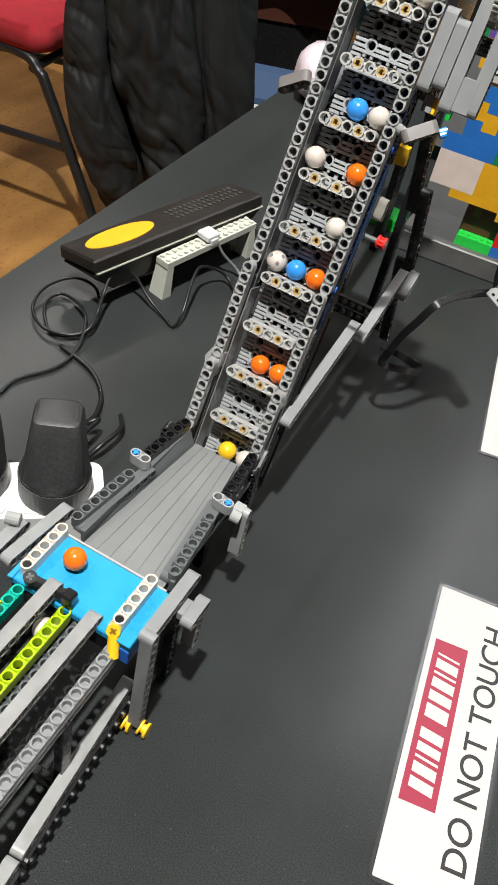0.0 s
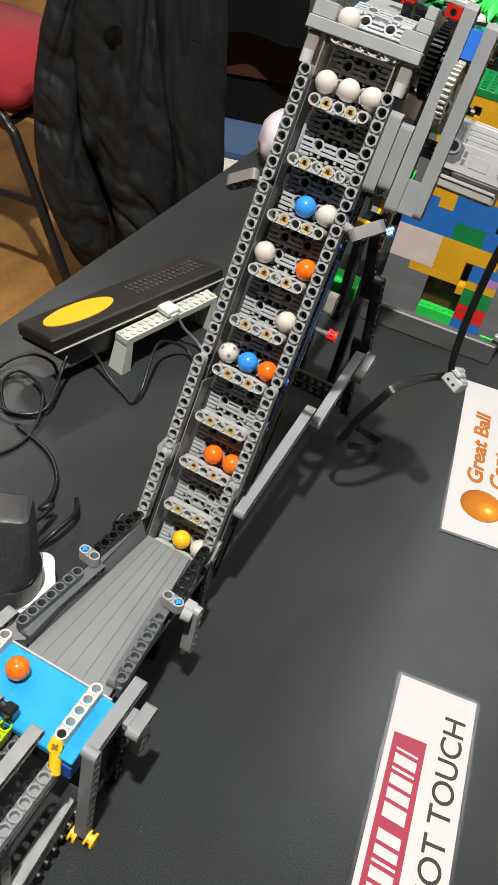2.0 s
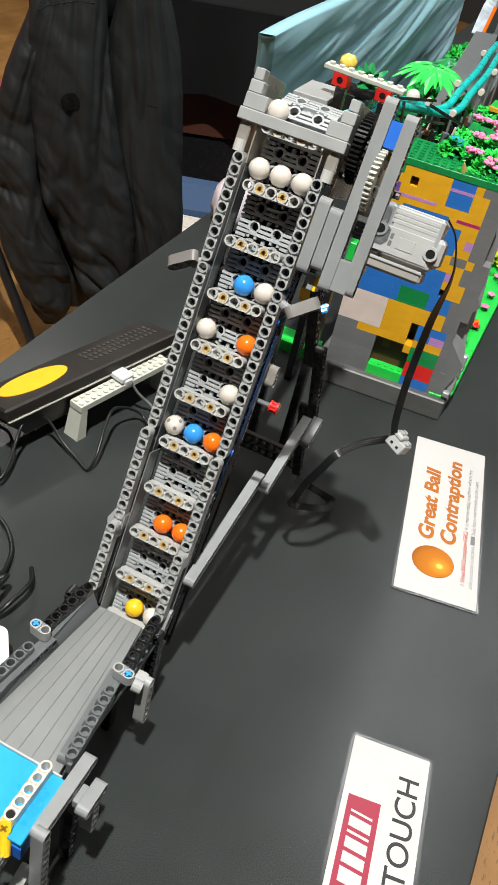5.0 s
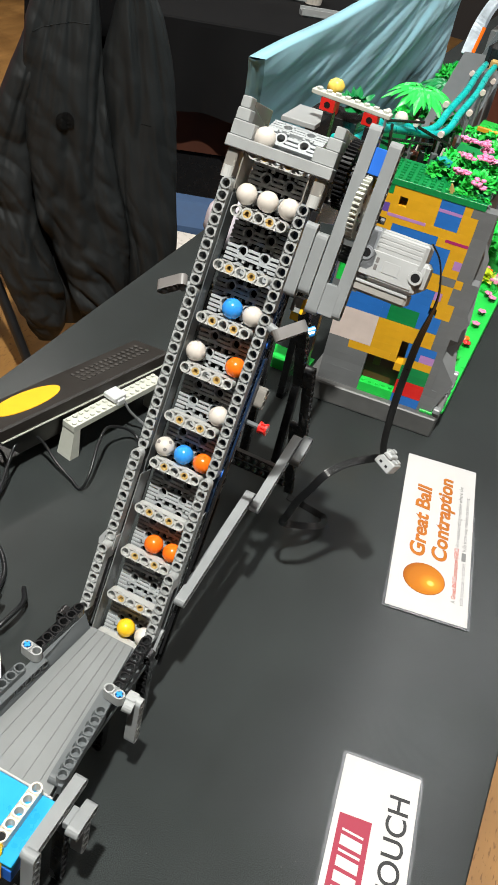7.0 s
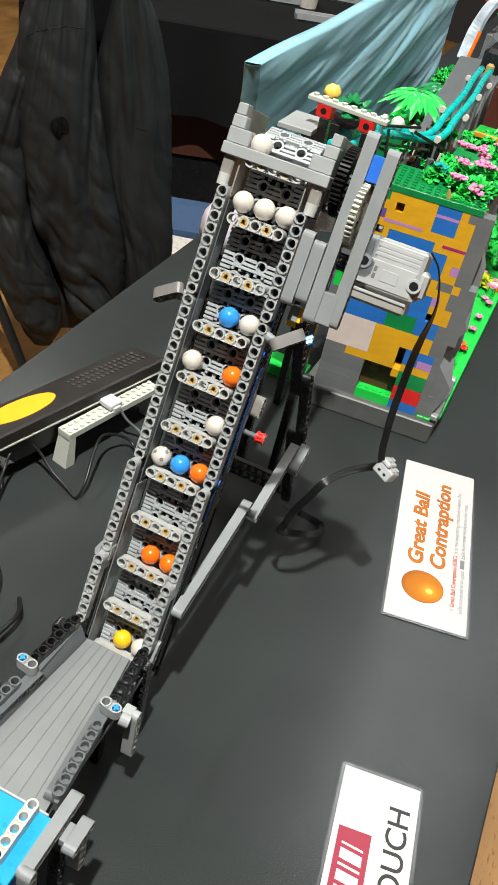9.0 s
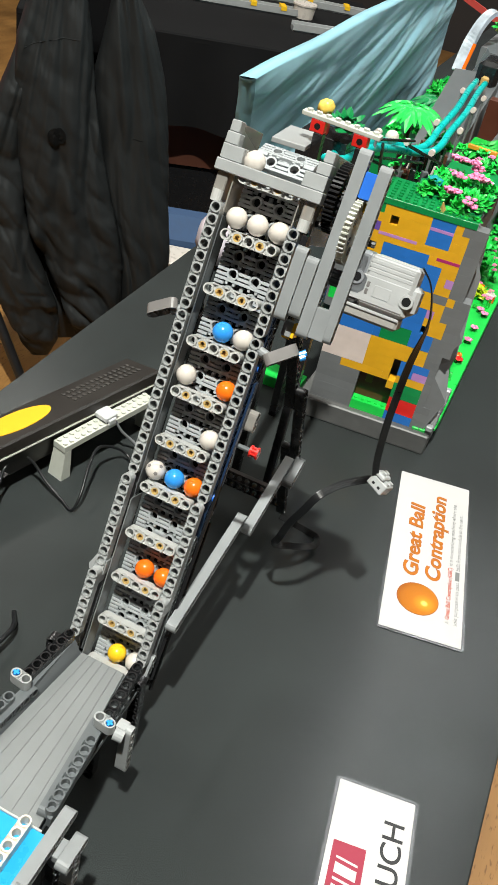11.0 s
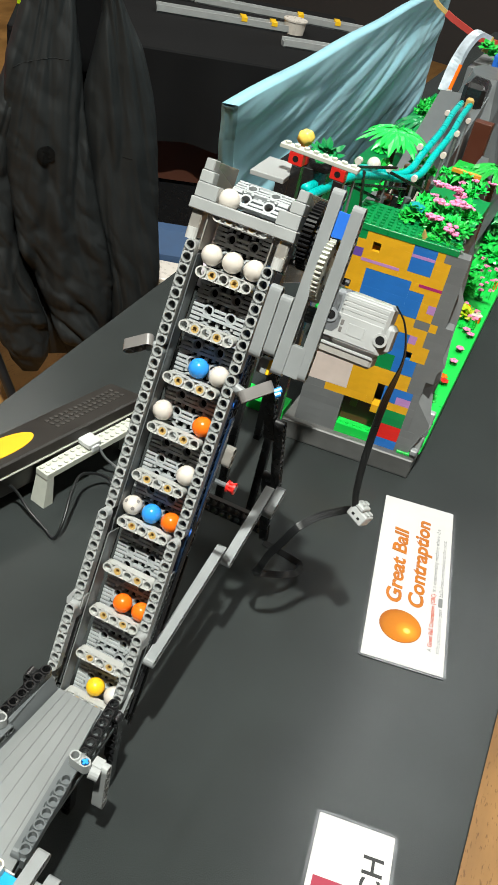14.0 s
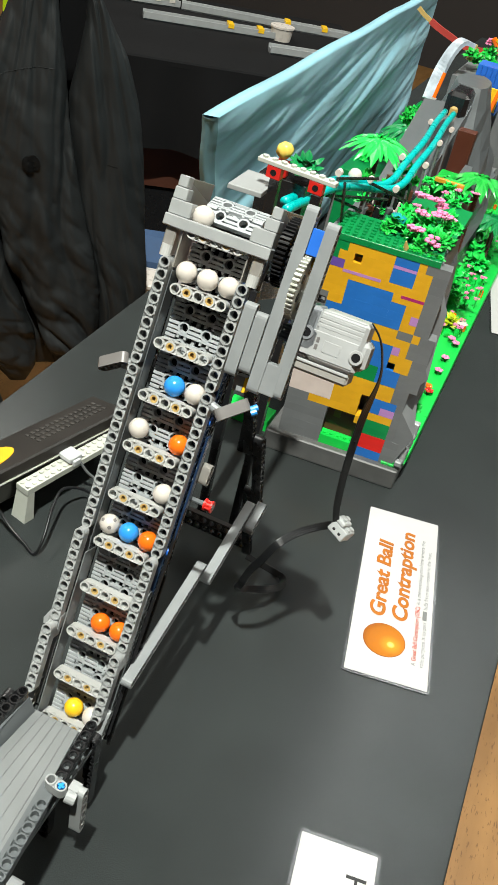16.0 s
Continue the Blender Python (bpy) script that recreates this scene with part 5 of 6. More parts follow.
def shrub_bm(r, n, seed):
    """A clump of small lobed leaves."""
    rnd = random.Random(seed)
    bm = bmesh.new()
    for k in range(n):
        a, e = rnd.uniform(0, 6.28), rnd.uniform(-0.1, 1.2)
        d = Vector((math.cos(a) * math.cos(e), math.sin(a) * math.cos(e), math.sin(e)))
        leaf_bm(bm, d * r * rnd.uniform(0.1, 0.45), d, r * rnd.uniform(0.45, 0.75), r * rnd.uniform(0.24, 0.38), r * rnd.uniform(0, 0.5), 4)
    return bm


def flower_bm(r, seed):
    rnd = random.Random(seed)
    bm = bmesh.new()
    for k in range(3):
        cx, cy, cz = rnd.uniform(-r, r) * 0.7, rnd.uniform(-r, r) * 0.7, rnd.uniform(0, r * 0.6)
        for i in range(5):
            a = 2 * math.pi * i / 5 + rnd.random()
            c = Vector((cx + 0.45 * r * math.cos(a), cy + 0.45 * r * math.sin(a), cz))
            bmesh.ops.create_icosphere(bm, subdivisions=1, radius=r * 0.33, matrix=Matrix.Translation(c) @ Matrix.Diagonal((1, 1, 0.55, 1)))
    return bm


SHRUBS = [mesh_of(shrub_bm(0.018, 34, 11 + k), "shrub", LEAF if k % 2 else BGREEN) for k in range(4)]
FLOWERS = [mesh_of(flower_bm(0.0085, 31 + k), "flower", PINKF) for k in range(3)]
rnd = random.Random(8)
for k in range(46):
    x = rnd.uniform(0.056, 0.119)
    y = rnd.uniform(0.350 + 0.105 * (x - 0.02) + (0.010 if x > 0.085 else 0.022), 0.440)
    part("shrub", SHRUBS[k % 4], None, dio, "", pose(x, y, 0.2645 + rnd.uniform(-0.002, 0.010), 0, 0, rnd.uniform(0, 360)) @ Matrix.Diagonal((0.62, 0.62, 0.62, 1)))
for x, y, z in ((0.0780, 0.428, 0.290), (0.0860, 0.425, 0.292), (0.0820, 0.410, 0.281), (0.0930, 0.415, 0.283), (0.1010, 0.422, 0.281), (0.1080, 0.430, 0.276), (0.0890, 0.372, 0.276), (0.1060, 0.366, 0.274), (0.0960, 0.432, 0.286)):
    part("flower", FLOWERS[k % 3], None, dio, "pink plastic flowers", pose(x, y, z + 0.001, 0, 0, rnd.uniform(0, 360)))
    k += 1
bm = bmesh.new()
bmesh.ops.create_icosphere(bm, subdivisions=1, radius=0.0085, matrix=Matrix.Translation((0.0620, 0.395, 0.2770)) @ Matrix.Diagonal((1.2, 1, 0.7, 1)))
part("crystal", bm, CRYS, dio, "clear turquoise rock crystal")
part("small_horn", cyl((0.0840, 0.358, 0.2640), (0.0825, 0.355, 0.2730), 0.0035, seg=8, r2=0.0008), TAN, dio, "tan horn piece")


def bloom_bm(r):
    """A flat five-petalled flower with a raised middle."""
    bm = bmesh.new()
    for i in range(5):
        a = 2 * math.pi * i / 5
        bmesh.ops.create_icosphere(bm, subdivisions=2, radius=r * 0.50, matrix=Matrix.Translation((0.58 * r * math.cos(a), 0.58 * r * math.sin(a), 0)) @ Matrix.Diagonal((1, 1, 0.42, 1)))
    cyl((0, 0, -0.3 * r), (0, 0, 0.36 * r), 0.3 * r, bm, seg=10)
    return bm


BLOOM = {m.name: mesh_of(bloom_bm(0.0058), "single_flower", m, True) for m in (PINKF, RED, ORANGE)}


def lawn_edge(y):
    """Where the foot of the rock meets the lawn."""
    return max(0.090, 0.141 - 0.125 * (y - 0.48)) if y > 0.48 else 0.143


for k in range(150):
    y = 0.70 + 0.70 * rnd.random() ** 1.2
    e = lawn_edge(y)
    c = rnd.random()
    x = e + (0.152 - e) * rnd.random()
    if c < 0.55:
        x = e + (0.148 - e) * rnd.random() ** 2.0
        sc = rnd.uniform(0.30, 0.55)
        part("shrub", SHRUBS[k % 4], None, dio, "", pose(x, y, 0.0195, 0, 0, rnd.uniform(0, 360)) @ Matrix.Diagonal((sc, sc, sc, 1)))
    elif c < 0.93:
        part("stem", cyl((x, y, 0.019), (x, y, 0.033), 0.0010, seg=6), LEAF, dio)
        sc = rnd.uniform(0.40, 0.60)
        part("flower", FLOWERS[k % 3], None, dio, "pink plastic flowers", pose(x, y, 0.034) @ Matrix.Diagonal((sc, sc, sc, 1)))
    else:
        part("orange_flower", cyl((x, y, 0.0195), (x, y, 0.030), 0.0030, seg=8), ORANGE, dio, "small orange flower")
for k in range(30):
    y = rnd.uniform(0.80, 1.20)
    part("bush", SHRUBS[k % 4], None, dio, "", pose(rnd.uniform(0.080, 0.125), y, 0.022 + rnd.uniform(0, 0.03), 0, 0, rnd.uniform(0, 360)) @ Matrix.Diagonal((1.1, 1.1, 1.2, 1)))
part("yellow_fern", shrub_bm(0.022, 22, 71), material("lime_yellow_plastic", (0.50, 0.60, 0.02), 0.3), dio, "lime-yellow fern piece", pose(0.127, 0.735, 0.026))
for x, y, mat in ((0.142, 0.629, PINKF), (0.142, 0.589, PINKF), (0.143, 0.529, RED), (0.139, 0.540, ORANGE), (0.146, 0.680, PINKF), (0.138, 0.690, PINKF)):
    part("flower_leaf", SHRUBS[1], None, dio, "", pose(x, y, 0.0195) @ Matrix.Diagonal((0.34, 0.34, 0.45, 1)))
    part("single_flower", BLOOM[mat.name], None, dio, "single round flower", pose(x, y, 0.0262, 0, 0, 900 * y))
for x, y in ((0.137, 0.486), (0.131, 0.534), (0.134, 0.460)):
    part("lawn_leaf", SHRUBS[1], None, dio, "", pose(x, y, 0.0195, 0, 0, 400 * y) @ Matrix.Diagonal((0.55, 0.55, 0.6, 1)))
part("pale_bone", cyl((0.122, 0.600, 0.0195), (0.118, 0.612, 0.0500), 0.0050, seg=10, r2=0.0040), CREAM, dio, "pale bone-like piece")
part("white_flower", bloom_bm(0.0085), WHITE, dio, "white round flower", pose(0.142, 0.737, 0.0300), True)
part("flower_leaf", SHRUBS[0], None, dio, "", pose(0.142, 0.737, 0.0195) @ Matrix.Diagonal((0.5, 0.5, 0.5, 1)))

# bridge that takes over the balls
bridge = thing("catch_bridge", Matrix.Translation((0.0190, 0.1790, 0.3770)) @ pose(0, 0, 0, 0, 1, -2), "old grey studded toy bridge on red bricks behind the lift", "toy bridge")
part("bridge_plate", wbox(-0.0330, 0.0330, -0.0040, 0.0040, 0.0, 0.0034), OLDGREY, bridge)
for k in range(8):
    part("stud", cyl((-0.028 + k * M, 0, 0.0034), (-0.028 + k * M, 0, 0.0052), 0.0024, seg=12), OLDGREY, bridge)
for x in (-0.0160, 0.0200):
    part("red_brick", wbox(x - 0.0080, x + 0.0040, -0.0038, 0.0038, -0.0098, -0.0001), RED, bridge, "red brick with a hole")
    # black disc on the brick's face, darkness of a hole by colour
    part("brick_hole_shade", cyl((x - 0.002, -0.0040, -0.0050), (x - 0.002, -0.0037, -0.0050), 0.0025, seg=14), BLACK, bridge)
    part("bridge_post", wbox(x - 0.0040, x + 0.0040, -0.0038, 0.0038, -0.3790, -0.0100), BLACK, bridge)
put_ball("white", pose(0.0134, 0.4000, 0.3135), "on the teal rails behind the lift")
solo("toy_figure", box(-0.006, 0.006, -0.004, 0.004, 0.0, 0.014, 0.001), RED, pose(-0.0200, 0.2600, 0.3405), "small toy figure with a yellow top on the bridge deck", "toy figure")
bm = bmesh.new()
bmesh.ops.create_icosphere(bm, subdivisions=3, radius=0.0074)
for v in bm.verts:
    v.co *= 1 + 0.16 * noise.noise(v.co * 260)
solo("toy_hair_piece", bm, material("pale_yellow_plastic", (0.80, 0.55, 0.10), 0.35), pose(-0.0200, 0.2600, 0.3632), "round yellow toy hair piece", "toy part", smooth=True)
part("figure_deck", wbox(-0.045, 0.000, 0.255, 0.290, 0.2600, 0.3295), BLACK, dio)
part("dark_plant", shrub_bm(0.016, 30, 90), GREEN, dio, "dark green plant piece", pose(-0.006, 0.262, 0.344))

# teal ball rails on white posts
RAIL = [(-0.0060, 0.225, 0.3200), (-0.0040, 0.280, 0.3140), (0.0006, 0.340, 0.3080), (0.0064, 0.400, 0.2945), (0.0250, 0.460, 0.2790), (0.0330, 0.500, 0.2770), (0.0310, 0.560, 0.2795), (0.0285, 0.660, 0.2810), (0.0180, 0.780, 0.2760), (0.0135, 0.860, 0.2730)]
for off in (-0.0065, 0.0065):
    pts = [Vector(p) + Vector((off * (1 if p[1] > 0.4 else 0.6), off * (0.0 if p[1] > 0.4 else -1.2), 0)) for p in RAIL]
    part("rail", sweep(spline(pts, 8), circle(0.0042, 10)), CTEAL, dio, "teal hose rail", smooth=True)
for x, y, z in ((0.0070, 0.330, 0.3248), (0.0192, 0.420, 0.2972), (0.0404, 0.460, 0.2822), (0.0193, 0.560, 0.2858), (0.0481, 0.560, 0.2846), (0.0042, 0.780, 0.2747), (0.0348, 0.780, 0.2729), (0.0420, 0.660, 0.2850)):
    part("rail_post", cyl((x, y, 0.2505 if y < 0.56 else 0.1502), (x, y, z - 0.004), 0.0014, seg=8), ROCK, dio, "thin grey post")
    part("post_head", cyl((x, y - 0.0030, z), (x, y + 0.0030, z), 0.0034, seg=12), CREAM, dio)
for a, b in (((-0.020, 0.31, 0.316), (0.026, 0.42, 0.300)), ((0.000, 0.33, 0.300), (0.036, 0.45, 0.272)), ((0.026, 0.40, 0.300), (0.060, 0.46, 0.272)), ((-0.012, 0.36, 0.290), (0.022, 0.40, 0.270)), ((0.010, 0.35, 0.310), (0.012, 0.37, 0.262))):
    part("dark_rod", cyl(a, b, 0.0016, seg=6), BLACK, dio)
for k in range(34):      # small dark figures and fittings in the hollow
    x, y, h = rnd.uniform(0.012, 0.046), rnd.uniform(0.418, 0.545), rnd.uniform(0.008, 0.024)
    a = rnd.uniform(0, 180)
    if k % 4 == 3:
        part("silver_fitting", cyl((x, y, 0.2491), (x + 0.003, y, 0.2491 + h), 0.0014, seg=8), LBG if k % 8 == 3 else CREAM, dio)
    else:
        part("dark_fitting", wbox(-0.0035, 0.0035, -0.003, 0.003, 0, h), (BLACK, DBG, BROWN)[k % 3], dio, "", pose(x, y, 0.2491, 0, 0, a))
for k in range(9):       # leaves over the front edge of the green top
    part("edge_leaf", SHRUBS[k % 4], None, dio, "", FRM @ pose(0.082 + 0.0045 * k, FY + 0.0075 + 0.0012 * (k % 3), 0.2635, 0, 0, 77 * k) @ Matrix.Diagonal((0.36, 0.36, 0.24, 1)))


def palm_bm(n, L, w, seed):
    rnd = random.Random(seed)
    bm = bmesh.new()
    for k in range(n):
        a = 2 * math.pi * k / n + rnd.uniform(-0.2, 0.2)
        d = (math.cos(a), math.sin(a), 0.25)
        leaf_bm(bm, (0, 0, 0), d, L * rnd.uniform(0.85, 1.1), w, L * 0.55, 6)
        for s in (-1, 1):
            a2 = a + s * 0.32
            leaf_bm(bm, (0.25 * L * math.cos(a), 0.25 * L * math.sin(a), 0.05 * L), (math.cos(a2), math.sin(a2), 0.1), L * 0.55, w * 0.6, L * 0.3, 4)
    return bm


def palm(x, y, z, L, mat, h, seed, label):
    t = thing("toy_palm", pose(x, y, z), label, "toy palm")
    part("crown", palm_bm(9, L, L * 0.13, seed), mat, t)
    for k in range(int(h / 0.008)):
        part("trunk_segment", cyl((0, 0, -0.008 * k - 0.0078), (0, 0, -0.008 * k), 0.0038, seg=10, r2=0.0046), BROWN, t)
    return t


palm(-0.012, 0.600, 0.292, 0.052, BGREEN, 0.140, 1, "bright green toy palm with a brown trunk")
palm(0.112, 0.660, 0.268, 0.046, LEAF, 0.110, 2, "green toy palm leaning over the cliff")
palm(0.080, 0.640, 0.262, 0.036, LEAF, 0.104, 3, "green toy palm beside the railing")
palm(-0.035, 0.900, 0.232, 0.055, GREEN, 0.080, 4, "dark green toy palm before the cloth backdrop")
palm(0.130, 1.000, 0.110, 0.050, GREEN, 0.090, 5, "dark green toy palm on the lawn")
for y, z in ((0.56, 0.1501),):
    part("ground_step", wbox(-0.060, 0.060, 0.5601, 1.20, 0.0151, 0.1500), ROCK, dio)
part("orange_railing", wbox(0.055, 0.092, 0.6180, 0.6230, 0.2520, 0.2570), material("orange_brown_plastic", (0.62, 0.27, 0.02), 0.35), dio, "orange railing")
part("jungle_deck", wbox(0.052, 0.092, 0.6231, 0.680, 0.1501, 0.2500), LEAF, dio)
part("brown_wall", wbox(0.036, 0.062, 0.840, 0.860, 0.1501, 0.2600), BROWN, dio, "reddish brown rock wall")


# grey mountain
def mountain(seed, base, top, h0, h1):
    rnd = random.Random(seed)
    bm = bmesh.new()
    n, lv = 14, 5
    rings = []
    for l in range(lv + 1):
        f = l / lv
        ring = []
        for i in range(n):
            a = 2 * math.pi * i / n
            rx = base[0] * (1 - f) + top[0] * f
            ry = base[1] * (1 - f) + top[1] * f
            j = 1 + rnd.uniform(-0.10, 0.10) * (0 < l)
            ring.append(bm.verts.new((rx * math.cos(a) * j, ry * math.sin(a) * j, h0 + (h1 - h0) * f)))
        rings.append(ring)
    for ra, rb in zip(rings, rings[1:]):
        for i in range(n):
            bm.faces.new((ra[i], ra[(i + 1) % n], rb[(i + 1) % n]))
            bm.faces.new((ra[i], rb[(i + 1) % n], rb[i]))
    bm.faces.new(rings[-1])
    return bm


bm = bmesh.new()
sl = [(-0.036, 0.912, 0.270), (0.034, 0.925, 0.276), (0.028, 0.620, 0.185), (-0.026, 0.640, 0.192)]
vs = [bm.verts.new(p) for p in sl] + [bm.verts.new((p[0], p[1], 0.1502)) for p in sl]
for f in ((0, 1, 2, 3), (4, 7, 6, 5), (0, 4, 5, 1), (1, 5, 6, 2), (2, 6, 7, 3), (3, 7, 4, 0)):
    bm.faces.new([vs[i] for i in f])
part("cliff_slope", bm, DBG, dio, "smooth dark grey slope under the rails")

mt = thing("toy_mountain", pose(0.026, 0.985, 0.012), "steep dark grey toy mountain at the end of the diorama", "toy mountain")
part("slope", mountain(4, (0.072, 0.150), (0.026, 0.050), 0.1501, 0.2960), DBG, mt)
part("slope", mountain(6, (0.084, 0.190), (0.074, 0.155), 0.0195, 0.1500), DBG, mt)
# solid black box: the shade inside the cave given as colour
part("cave", wbox(-0.020, 0.013, -0.100, -0.030, 0.2450, 0.2950, 0.006), BLACK, mt)
part("cave_figure", wbox(-0.010, 0.002, -0.104, -0.096, 0.2400, 0.2760, 0.003), TAN, mt, "small tan and black totem in the cave")
FALLS = material("pale_water_plastic", (0.46, 0.52, 0.58), 0.25, grain=0.25, scale=60)
part("waterfall", sweep(spline([(-0.077, 0.090, 0.2300), (-0.075, 0.110, 0.2700), (-0.068, 0.122, 0.3020), (-0.057, 0.135, 0.3200), (-0.042, 0.150, 0.3170)], 6), [(-0.010, -0.003), (-0.003, -0.0048), (0.004, -0.003), (0.010, -0.0042), (0.010, 0.003), (-0.010, 0.003)]), FALLS, mt, "pale plastic waterfall")
part("blue_house", wbox(-0.017, 0.034, 0.110, 0.150, 0.2300, 0.3000), BLUE, mt, "dark blue shack")
for k in range(6):
    part("shack_board", wbox(-0.016 + k * 0.0085, -0.009 + k * 0.0085, 0.1060, 0.1099, 0.2300, 0.3000), BLUE, mt)
part("yellow_flag", wbox(0.018, 0.034, 0.080, 0.084, 0.2400, 0.2760), YELLOW, mt, "yellow flag piece")
for x in (-0.062, 0.030):
    part("orange_pole", cyl((x, 0.050, 0.2440), (x + 0.004, 0.060, 0.2820), 0.0030, seg=8), ORANGE, mt)
    part("pole_foot", cyl((x - 0.001, 0.048, 0.2000), (x, 0.050, 0.2440), 0.0050, seg=10), WHITE, mt)
wing = [(-0.132, 0.211, 0.3240), (-0.115, 0.212, 0.3165), (-0.088, 0.214, 0.3070), (-0.070, 0.215, 0.3005), (-0.040, 0.216, 0.2985), (0.000, 0.216, 0.3040), (0.060, 0.214, 0.2960)]
WINGP = [(-0.0028, -0.005), (0.0028, -0.005), (0.0028, 0.005), (-0.0028, 0.005)]
part("curved_wing", sweep(spline(wing, 6), WINGP), material("dull_red_plastic", (0.42, 0.05, 0.04), 0.35), mt, "curved dull red wing piece")
part("wing_tip", sweep(spline([(-0.158, 0.210, 0.3390), (-0.146, 0.210, 0.3310), (-0.132, 0.211, 0.3240)], 5), [(a * 0.8, c * 0.7) for a, c in WINGP]), TAN, mt, "tan wing tip")
part("wing_hub", cyl((-0.048, 0.205, 0.2820), (-0.044, 0.212, 0.3080), 0.0060, seg=10, r2=0.0035), TAN, mt, "tan body piece under the wings")
part("tall_core", wbox(-0.060, 0.070, 0.151, 0.400, 0.0195, 0.2640), ROCK, mt)
for k in range(14):
    part("shrub", SHRUBS[k % 4], None, mt, "", pose(rnd.uniform(-0.05, 0.09), rnd.uniform(0.17, 0.26), 0.2720 + rnd.uniform(0, 0.03)) @ Matrix.Diagonal((0.9, 0.9, 0.9, 1)))
for k in range(8):
    part("flower", FLOWERS[k % 3], None, mt, "", pose(rnd.uniform(-0.02, 0.09), rnd.uniform(0.17, 0.22), 0.312 + rnd.uniform(-0.01, 0.01)))
for k in range(5):
    part("orange_flower", cyl((rnd.uniform(-0.02, 0.03), 0.18, 0.320), (rnd.uniform(-0.02, 0.03), 0.178, 0.330), 0.0045, seg=8), ORANGE if k % 2 else YELLOW, mt)

# planted bank between the mountain and the cloth
part("planted_bank", wbox(-0.135, -0.061, 0.90, 1.45, 0.0151, 0.1350), GREEN, dio)
for k in range(22):
    part("bank_plant", SHRUBS[k % 4], None, dio, "", pose(rnd.uniform(-0.13, -0.045), rnd.uniform(0.95, 1.30), 0.1350 + rnd.uniform(0, 0.03), 0, 0, rnd.uniform(0, 360)) @ Matrix.Diagonal((0.8, 0.8, 1.0, 1)))

# clutter of plants in the hollow between rails and cliff top
for k in range(34):
    x, y = rnd.uniform(-0.02, 0.11), rnd.uniform(0.45, 0.62)
    c = rnd.random()
    me = SHRUBS[k % 4] if c < 0.75 else FLOWERS[k % 3]
    part("shrub" if c < 0.75 else "flower", me, None, dio, "", pose(x, y, 0.2505, 0, 0, rnd.uniform(0, 360)) @ Matrix.Diagonal((0.6, 0.6, 0.6, 1)))

# ---- pale blue cloth backdrop ----
CLOTH = material("pale_teal_cloth", (0.235, 0.475, 0.565), 0.8, grain=0.10, scale=14, bump=0.10, bscale=900, sheen=0.1)
bd = thing("cloth_backdrop", pose(0, 0, 0), "pale teal cloth draped in slanting folds over an upright board", "backdrop")
P0, P1 = Vector((-0.150, 0.362, 0)), Vector((-0.197, 1.620, 0))
HT = 0.332
CLEN = (P1 - P0).length
bm = bmesh.new()
NU, NV = 230, 84
gridv = []
dirv = (P1 - P0).normalized()
nrm = Vector((dirv.y, -dirv.x, 0))
for i in range(NU + 1):
    col = []
    for j in range(NV + 1):
        u, v = i / NU, j / NV
        s = u * CLEN
        zb = max(0.001, 0.215 * (1 - s / 0.30)) if s < 0.30 else 0.001
        zz = HT + (zb - HT) * v
        w = zz - 0.13 * s
        fold = 0.0020 * math.sin(w * 78 + 1.6 * math.sin(s * 5 + 1)) + 0.0026 * math.sin(w * 41 + s * 2.0 + 1.3) + 0.003 * math.sin(s * 7 + w * 20)
        for fw, fs, amp in ((24, 1.8, 0.0040), (48, 3.4, 0.0017), (105, 7.0, 0.0004)):
            fold += amp * (min(1.0, 3.2 * abs(noise.noise(Vector((w * fw, s * fs, fw * 0.37))))) - 0.55)
        fold *= min(1, v * 6) * min(1, (1 - u) * 12 + 0.3) * min(1, u * 9 + 0.2)
        p = P0 + dirv * (s + (0.020 + 0.45 * (HT - zz)) * (1 - u) ** 8) + nrm * (0.010 + fold + 0.005 * (1 - v) ** 3) + Vector((0, 0, zz + 0.0012 * math.sin(s * 17) * (1 - v)))
        if v > 0.97:
            p.z = max(0.001, p.z)
        col.append(bm.verts.new(p))
    gridv.append(col)
for a, b in zip(gridv, gridv[1:]):
    for j in range(NV):
        bm.faces.new((a[j], a[j + 1], b[j + 1], b[j]))
top = [c[0] for c in gridv]
back = [bm.verts.new(v.co - nrm * 0.018 + Vector((0, 0, -0.002))) for v in top]
for i in range(NU):
    bm.faces.new((top[i], top[i + 1], back[i + 1], back[i]))
lo = [bm.verts.new(v.co + dirv * (0.053 * (1 - k / NU) ** 8) + Vector((0, 0, max(0.001, 0.215 * (1 - CLEN * k / NU / 0.30)) - v.co.z))) for k, v in enumerate(back)]
for i in range(NU):
    bm.faces.new((back[i], back[i + 1], lo[i + 1], lo[i]))
EDGE = [c.co.copy() for c in gridv[0]]
part("cloth", bm, CLOTH, bd, smooth=True)
bm = bmesh.new()
pts = []
for j, e in enumerate(EDGE):
    row = []
    for k in range(9):
        f = k / 8
        row.append(bm.verts.new(e - nrm * (0.0182 * f) - dirv * (0.0040 * math.sin(math.pi * f) + 0.0012 * math.sin(9 * f + j * 0.05) * math.sin(math.pi * f)) + Vector((0, 0, -0.002 * f - (0.006 * f * (1 - f) if j < 3 else 0)))))
    pts.append(row)
for a, b in zip(pts, pts[1:]):
    for k in range(8):
        bm.faces.new((a[k], a[k + 1], b[k + 1], b[k]))
part("cloth_end", bm, CLOTH, bd, smooth=True)


# ---- table skirt, things around the hall ----
SKIRT = material("black_skirt_cloth", (0.0075, 0.0075, 0.008), 0.9, grain=0.15, scale=8, bump=0.2, bscale=1200, spec=0.12)


